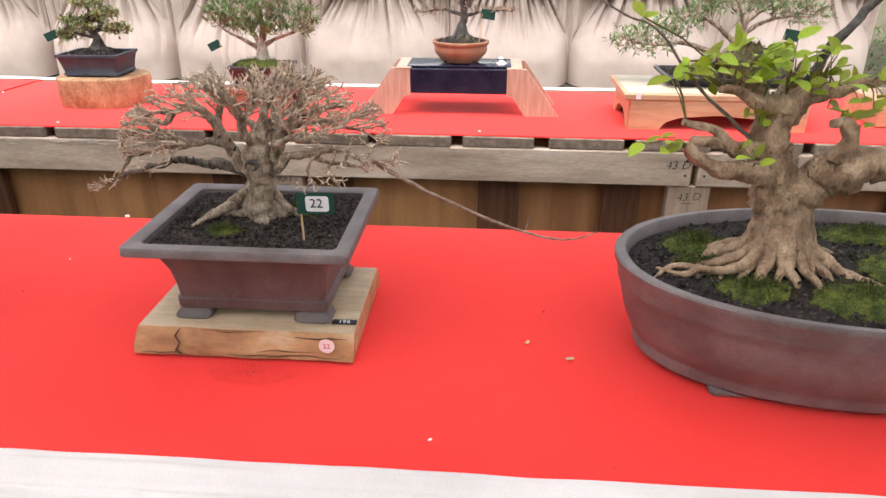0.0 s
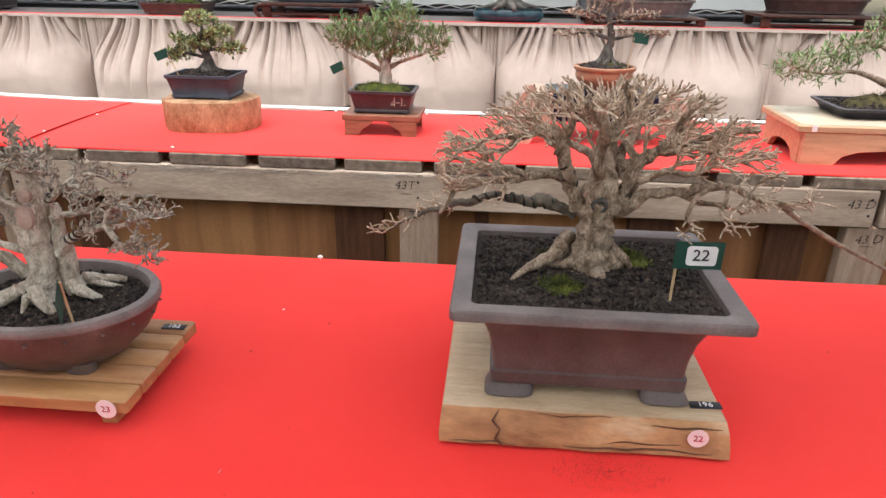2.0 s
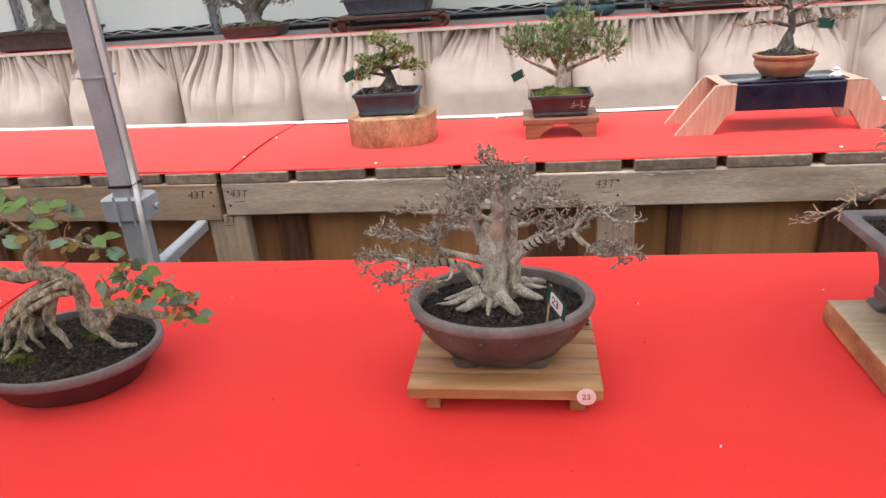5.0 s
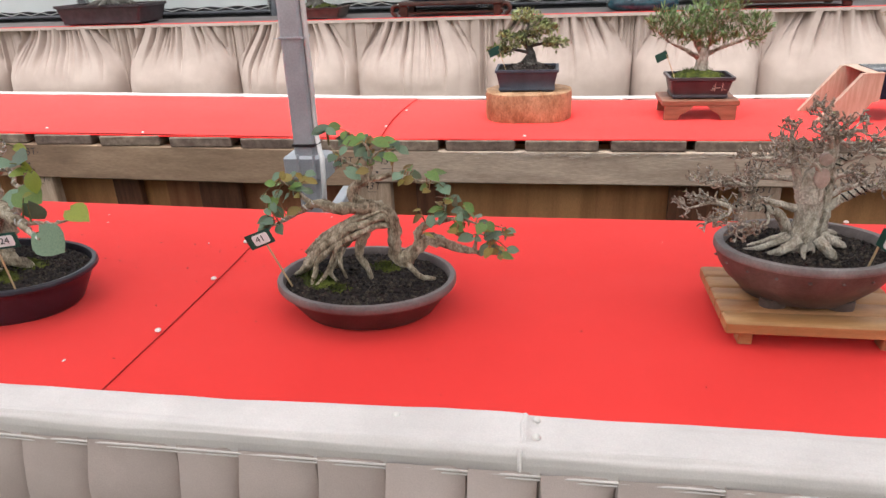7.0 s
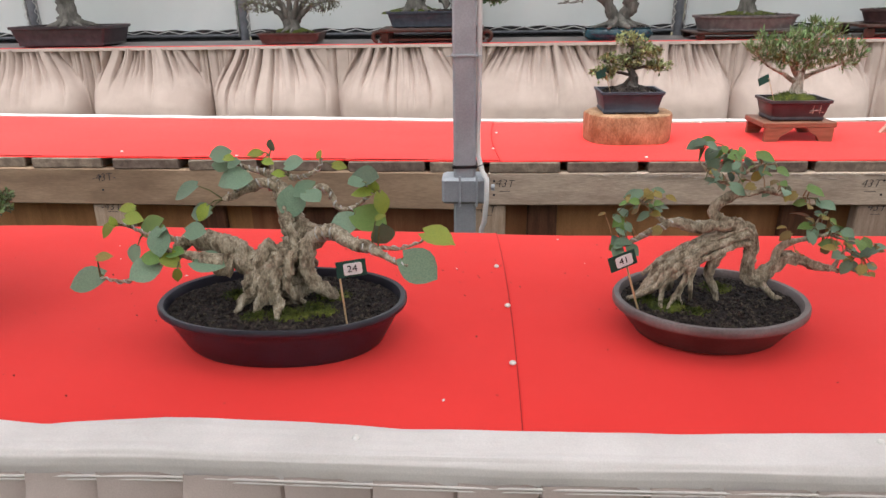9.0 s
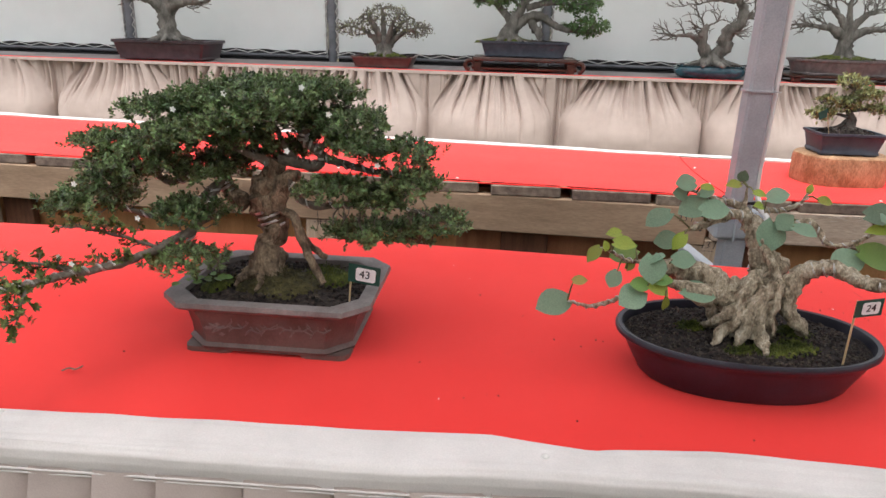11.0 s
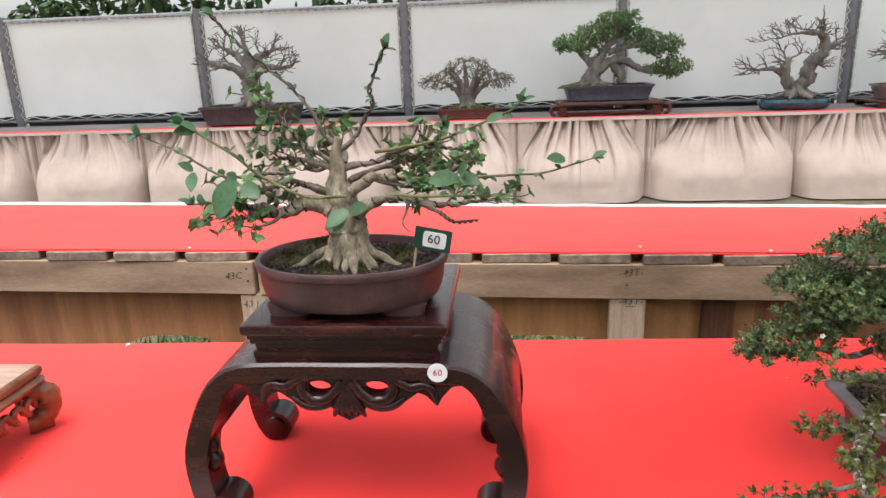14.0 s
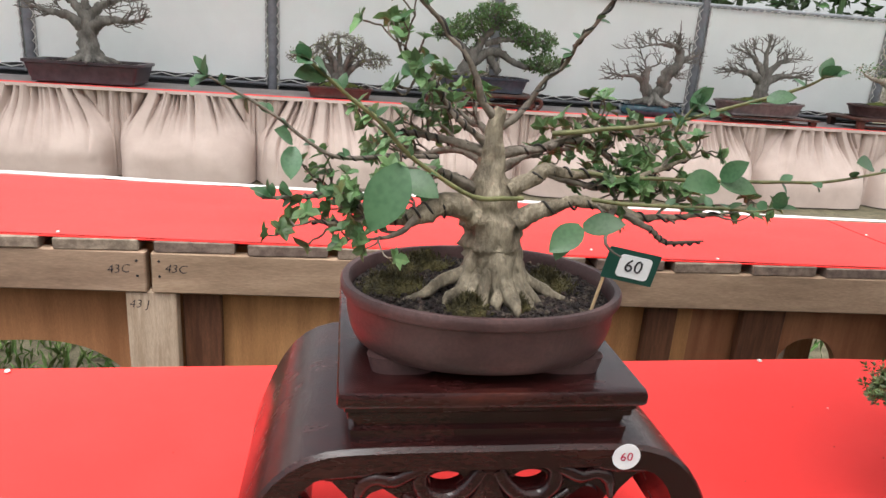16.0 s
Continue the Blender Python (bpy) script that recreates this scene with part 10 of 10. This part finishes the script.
def back_stand(at, a, b, h, scroll=False):
    t = thing("low_stand", at, "low dark wooden stand with short legs on the back table", "stand", "back row stands")
    part("top", Geo().loft([rrect(a * 0.97, b * 0.97, h * 0.72, 0.02), rrect(a, b, h * 0.78, 0.02), rrect(a, b, h * 0.95, 0.02), rrect(a * 0.985, b * 0.985, h, 0.02)]), FARSTAND, t)
    for sx in (-1, 1):
        for y in (-b * 0.82, b * 0.82):
            g = Geo().box((sx * a * 0.9, y, h * 0.36), (a * 0.14, b * 0.2, h * 0.72), 0.008)
            part("leg", g, FARSTAND, t)
        if scroll:
            an = np.linspace(-1.5, 4.4, 18)
            part("scroll", Geo().tube([(sx * (a + 0.02 + 0.055 * math.cos(q) * (1 - q * 0.08)), -b * 0.8, h * 0.45 + 0.05 * math.sin(q) * (1 - q * 0.08)) for q in an], 0.022, 8), FARSTAND, t)
    for y in (-b * 0.85, b * 0.85):
        part("rail", Geo().box((0, y, h * 0.22), (a * 1.75, b * 0.12, h * 0.16), 0.005), FARSTAND, t)
    return t


def back_tree(t, z, trunk, limbs, pads, bark, step=0.03, tip=0.0035, cap=0.018, leaves=None, lsize=0.05, per=5, rootspread=0.14, rootr=0.03, moss=None, wander=0.42):
    seeds = limb(t, trunk, bark, "trunk", 14, 0.03, 0.3, 0.06, 5)
    stems = []
    roots(t, trunk[0][:2], z + 0.01, rootspread, rootr, [i * 0.7 for i in range(9)], 0.06, 7, bark, 0.01)
    for i, pts in enumerate(limbs):
        stems.append(branch(t, pts, bark, "limb", 9, 0.025, 0.35, seed=i, gnarl=0.016))
        seeds += [tuple(p[:3]) for p in stems[-1]]
    if not leaves:
        g = Geo()
        top = max(c[2] + r[2] for c, r, n in pads)
        wide = max(abs(c[0]) + r[0] for c, r, n in pads)
        ramify(g, stems, 3, 0.21, 0.055, 0.011, tip, (0, 0, top * 0.45), 0.15, 0.75, 0.28, 0.35, 0.75, 0.62, lambda p: (p[0] / wide) ** 2 + (p[1] / 0.45) ** 2 + (max(0.0, p[2] - top * 0.5) / (top * 0.52)) ** 2 < 1 and p[2] > top * 0.38, 0.03)
        part("branchwork", g, bark, t, "fine spreading twigs", kind="stuff")
    else:
        A = np.concatenate([blob(c, r, n, 0.15) for c, r, n in pads])
        pos, par, ns = twigs_part(t, seeds, A, step, step * 7, step * 1.35, tip, cap, bark, 60, wander, 0.05)
    if leaves:
        tuft_leaves(t, pos, par, ns, SMALL_LEAF, lsize, per, leaves, 0.9, 0.35, jitter=0.012)
    if moss:
        moss_pad(t, (trunk[0][0], 0, z - 0.01), moss, 0.06, n=300)
    return t


YB = 8.44


def w1():
    t = thing("bonsai", (-7.07, YB, Z3), "spreading leafless bonsai with a flared trunk in a maroon rectangular pot", "bonsai", "back row bonsai")
    back_pot(t, 0.54, 0.30, 0.215, 0, MAROON)
    limbs = [[(0, 0, 0.5, 0.07), (-0.14, -0.03, 0.62, 0.05), (-0.3, -0.04, 0.66, 0.03), (-0.5, -0.05, 0.7, 0.012)], [(0, 0, 0.5, 0.07), (0.15, -0.03, 0.6, 0.05), (0.33, -0.04, 0.62, 0.03), (0.52, -0.05, 0.62, 0.012)],
             [(0, 0, 0.6, 0.06), (-0.1, 0, 0.75, 0.04), (-0.25, 0, 0.83, 0.02), (-0.35, 0, 0.88, 0.01)], [(0.02, 0, 0.6, 0.06), (0.13, 0, 0.74, 0.04), (0.27, 0, 0.8, 0.02), (0.37, 0, 0.83, 0.01)], [(0, 0, 0.7, 0.05), (-0.02, 0, 0.85, 0.03), (-0.06, 0, 1.0, 0.01)]]
    back_tree(t, 0.2, [(0, 0, 0.2, 0.16), (0, 0, 0.3, 0.11), (-0.01, 0, 0.42, 0.088), (0, 0, 0.55, 0.08), (0.01, 0, 0.7, 0.05)], limbs,
              [((-0.36, 0, 0.68), (0.3, 0.2, 0.05), 560), ((0.38, 0, 0.65), (0.29, 0.2, 0.05), 540), ((-0.02, 0, 0.98), (0.17, 0.15, 0.10), 420), ((-0.22, 0, 0.84), (0.2, 0.17, 0.05), 360), ((0.23, 0, 0.82), (0.2, 0.17, 0.05), 360), ((0, 0, 0.75), (0.3, 0.2, 0.06), 260)], BARKHAZE, 0.019, 0.0036, rootspread=0.3, rootr=0.05)


def w2():
    t = thing("bonsai", (-4.59, YB, Z3), "low broad bonsai with many fine branches in a small red-brown pot", "bonsai", "back row bonsai")
    back_pot(t, 0.345, 0.22, 0.115, 0, REDCLAY)
    limbs = [[(a * 0.03, 0, 0.2, 0.04), (a * 0.14, b * 0.05, 0.32 + 0.04 * c, 0.028), (a * 0.28, b * 0.08, 0.4 + 0.08 * c, 0.016), (a * 0.42, b * 0.1, 0.42 + 0.1 * c, 0.006)] for a, b, c in ((-1, 0, 0), (1, 0, 0), (-0.7, 1, 1), (0.7, 1, 1), (-0.5, -1, 1.3), (0.5, -1, 1.3), (-0.1, 0, 2.2))]
    back_tree(t, 0.11, [(0, 0, 0.1, 0.12), (0, 0, 0.17, 0.085), (0, 0, 0.25, 0.07), (0, 0, 0.33, 0.04)], limbs,
              [((-0.33, 0, 0.40), (0.24, 0.2, 0.10), 620), ((0.33, 0, 0.40), (0.23, 0.2, 0.10), 620), ((0, 0, 0.54), (0.28, 0.2, 0.13), 760)], BARKHAZE, 0.017, 0.0034, 0.016, LEAFYELLOW, 0.02, 1, 0.2, 0.03, (0.26, 0.15))


def w3():
    back_stand((-3.05, YB, Z3), 0.55, 0.27, 0.15, True)
    t = thing("bonsai", (-3.06, YB, Z3 + 0.15), "wide green-padded bonsai with a twisting trunk in a dark pot", "bonsai", "back row bonsai")
    back_pot(t, 0.47, 0.26, 0.165, 0, BLUEGREYPOT)
    limbs = [[(-0.12, 0, 0.3, 0.06), (0.02, -0.02, 0.4, 0.05), (0.16, -0.03, 0.42, 0.045), (0.3, -0.04, 0.34, 0.035), (0.42, -0.05, 0.3, 0.03), (0.6, -0.05, 0.27, 0.015)], [(-0.1, 0, 0.4, 0.05), (-0.02, 0, 0.55, 0.04), (0.1, 0, 0.68, 0.03), (0.15, 0, 0.8, 0.012)],
             [(-0.15, 0, 0.35, 0.05), (-0.28, 0, 0.5, 0.03), (-0.4, 0, 0.55, 0.012)], [(0.0, 0, 0.5, 0.04), (0.25, 0, 0.56, 0.025), (0.5, 0, 0.55, 0.012)], [(0.05, 0, 0.4, 0.05), (0.1, -0.02, 0.3, 0.045), (0.18, -0.03, 0.2, 0.04)]]
    back_tree(t, 0.15, [(-0.18, 0, 0.14, 0.13), (-0.16, 0, 0.25, 0.09), (-0.12, 0, 0.36, 0.07), (-0.1, 0, 0.46, 0.05)], limbs,
              [((-0.35, 0, 0.6), (0.26, 0.2, 0.10), 300), ((0.1, 0, 0.82), (0.24, 0.2, 0.11), 340), ((-0.1, 0, 0.72), (0.24, 0.2, 0.09), 260), ((0.55, 0, 0.56), (0.27, 0.2, 0.11), 340), ((0.65, -0.03, 0.33), (0.24, 0.18, 0.10), 320), ((0.3, 0, 0.68), (0.2, 0.18, 0.07), 180)], BARKHAZE, 0.026, 0.0035, 0.014, LEAFFAR, 0.036, 10, 0.25, 0.05, (0.36, 0.18))


def w4():
    t = thing("bonsai", (-1.07, YB, Z3), "twisted twin-trunk leafless bonsai in a glazed teal oval pot", "bonsai", "back row bonsai")
    back_pot(t, 0.36, 0.24, 0.125, 0, BLUEGLAZE, "drum", foot=False)
    limbs = [[(0.0, 0, 0.18, 0.07), (0.1, 0, 0.3, 0.075), (0.13, 0, 0.45, 0.07), (0.24, 0, 0.56, 0.06), (0.26, 0, 0.68, 0.05), (0.2, 0, 0.76, 0.035), (0.1, 0, 0.8, 0.02)],
        [(-0.03, 0, 0.18, 0.06), (-0.1, 0, 0.3, 0.055), (-0.13, 0, 0.42, 0.05), (-0.08, 0, 0.52, 0.03)],
        [(-0.12, 0, 0.36, 0.04), (-0.25, 0, 0.42, 0.025), (-0.4, 0, 0.42, 0.015), (-0.6, 0, 0.44, 0.006)]]
    limbs += [[(0.25, 0, 0.6, 0.03), (0.36, 0, 0.65, 0.02), (0.48, 0, 0.7, 0.008)],
        [(0.15, 0, 0.76, 0.02), (-0.05, 0, 0.78, 0.012), (-0.25, 0, 0.72, 0.006)],
        [(0.22, 0, 0.72, 0.02), (0.22, 0, 0.85, 0.012), (0.2, 0, 1.05, 0.003)]]
    back_tree(t, 0.12, [(0, 0, 0.11, 0.16), (0, 0, 0.16, 0.13), (0.01, 0, 0.22, 0.08)], limbs,
              [((-0.4, 0, 0.46), (0.26, 0.15, 0.07), 200), ((-0.15, 0, 0.72), (0.28, 0.15, 0.06), 170), ((0.2, 0, 0.86), (0.2, 0.15, 0.08), 180), ((0.42, 0, 0.72), (0.14, 0.12, 0.06), 110)], BARKHAZE, 0.024, 0.003, 0.012, None, 0.03, 2, 0.28, 0.045)


def w5():
    back_stand((0.27, YB, Z3), 0.6, 0.3, 0.07)
    t = thing("bonsai", (0.25, YB, Z3 + 0.07), "broad leafless bonsai in a grey-brown oval pot on a low stand", "bonsai", "back row bonsai")
    back_pot(t, 0.54, 0.3, 0.16, 0, CLAYGREY, "oval")
    limbs = [[(0, 0, 0.36, 0.06), (-0.16, 0, 0.46, 0.04), (-0.35, 0, 0.48, 0.02), (-0.5, 0, 0.5, 0.008)], [(0, 0, 0.36, 0.06), (0.16, 0, 0.44, 0.04), (0.36, 0, 0.46, 0.02), (0.55, 0, 0.44, 0.008)], [(0, 0, 0.42, 0.05), (-0.12, 0, 0.6, 0.03), (-0.25, 0, 0.68, 0.012)], [(0, 0, 0.42, 0.05), (0.14, 0, 0.58, 0.03), (0.28, 0, 0.66, 0.012)], [(0, 0, 0.5, 0.04), (-0.02, 0, 0.7, 0.02), (0, 0, 0.88, 0.008)]]
    back_tree(t, 0.15, [(0, 0, 0.14, 0.11), (0, 0, 0.24, 0.08), (0, 0, 0.36, 0.07), (0, 0, 0.5, 0.045)], limbs,
              [((-0.33, 0, 0.54), (0.26, 0.2, 0.08), 330), ((0.33, 0, 0.52), (0.28, 0.2, 0.08), 340), ((0, 0, 0.76), (0.3, 0.2, 0.14), 440)], BARKHAZE, 0.023, 0.003, 0.014, None, 0.03, 2, 0.2, 0.04, (0.4, 0.2))


def w6():
    back_stand((1.98, YB, Z3), 0.62, 0.3, 0.13)
    t = thing("bonsai", (1.95, YB, Z3 + 0.13), "thick-trunked leafless bonsai in a dark oval pot on a red-brown stand", "bonsai", "back row bonsai")
    back_pot(t, 0.5, 0.3, 0.14, 0, CLAYDARK, "oval")
    limbs = [[(0, 0, 0.34, 0.06), (-0.16, 0, 0.42, 0.04), (-0.33, 0, 0.44, 0.02), (-0.46, 0, 0.5, 0.008)], [(0, 0, 0.34, 0.06), (0.16, 0, 0.46, 0.04), (0.36, 0, 0.5, 0.02), (0.5, 0, 0.5, 0.008)], [(0, 0, 0.42, 0.05), (-0.1, 0, 0.6, 0.03), (-0.2, 0, 0.7, 0.012)], [(0, 0, 0.42, 0.05), (0.14, 0, 0.6, 0.03), (0.22, 0, 0.7, 0.012)]]
    back_tree(t, 0.13, [(0, 0, 0.12, 0.13), (0, 0, 0.24, 0.1), (0, 0, 0.36, 0.08), (0, 0, 0.48, 0.045)], limbs,
              [((-0.33, 0, 0.52), (0.22, 0.2, 0.1), 130), ((0.33, 0, 0.54), (0.24, 0.2, 0.1), 130), ((0, 0, 0.74), (0.26, 0.2, 0.14), 150)], BARKPALE, 0.03, 0.003, 0.014, LEAFFAR, 0.035, 2, 0.2, 0.04, (0.36, 0.2))


for make in (w1, w2, w3, w4, w5, w6):
    make()


# ---- crumbs, petals and a twig on the cloth ----
def litter():
    g = Geo()
    n = 150
    P = np.column_stack((rng.uniform(-5.2, -0.3, n), rng.uniform(1.5, 2.1, n), np.full(n, H1 + 0.003)))
    near = np.column_stack((-2.62 + rng.normal(size=40) * 0.1, 1.9 + rng.normal(size=40) * 0.06, np.full(40, H1 + 0.004)))
    near2 = np.column_stack((-3.1 + rng.normal(size=14) * 0.05, 1.78 + rng.normal(size=14) * 0.03, np.full(14, H1 + 0.004)))
    P = np.concatenate((P, near, near2))
    g.scatter(*GRAIN, mats34(P, rng.normal(size=P.shape), 0.0006 + 0.0011 * rng.random(len(P)) ** 2))
    tagged(part("crumbs", g, CRUMB, None, "scattered soil crumbs on the red felt", smooth=False), category="crumbs", kind="stuff")
    g = Geo()
    n = 700
    r = rng.random(n) ** 0.7 * 0.05
    a = rng.random(n) * 6.283
    P = np.column_stack((-1.012 + r * np.cos(a) * 1.2, 1.640 + r * np.sin(a) * 0.55, np.full(n, H1 + 0.0022)))
    g.scatter(*GRAIN, mats34(P, rng.normal(size=P.shape), 0.0003 + 0.0005 * rng.random(n)))
    tagged(part("soil_smear", g, STAIN, None, "faint smear of soil dust on the felt before the slab", smooth=False), category="soil", kind="stuff")
    n = 26
    g = Geo()
    P = np.column_stack((rng.uniform(-5.0, -0.4, n), rng.uniform(1.5, 2.1, n), np.full(n, H1 + 0.004)))
    g.scatter(*SMALL_LEAF, mats34(P, np.column_stack((rng.normal(size=n), rng.normal(size=n), np.zeros(n))), 0.003 + 0.004 * rng.random(n)))
    tagged(part("fallen_petals", g, PETAL, None, "tiny pale fallen petals on the felt", smooth=False), category="petals", kind="stuff")
    for at, s in (((-0.60, 1.70, H1 + 0.003), 0.011), ((-0.655, 1.735, H1 + 0.003), 0.009)):
        t = thing("wood_chip", at, "pale wood chip lying on the red felt", "chip", rz=rng.random() * 90)
        part("chip", Geo().box((0, 0, 0), (s, s * 0.5, 0.0015), 0.0005), STICK, t)
    t = thing("dead_twig", (-3.765, 1.558, H1 + 0.005), "small curled brown twig on the red felt", "twig")
    part("stem", Geo().tube(spline([(-0.012, -0.003, 0), (-0.004, 0.002, 0.002), (0.004, 0.001, 0.001), (0.013, 0.006, 0.004)], 0.003), 0.0012, 5), TWIGRED, t)
    part("curl", Geo().tube([(0.002, 0.001, 0.001), (0.006, -0.004, 0.005)], 0.0015, 5), TWIGRED, t)


litter()
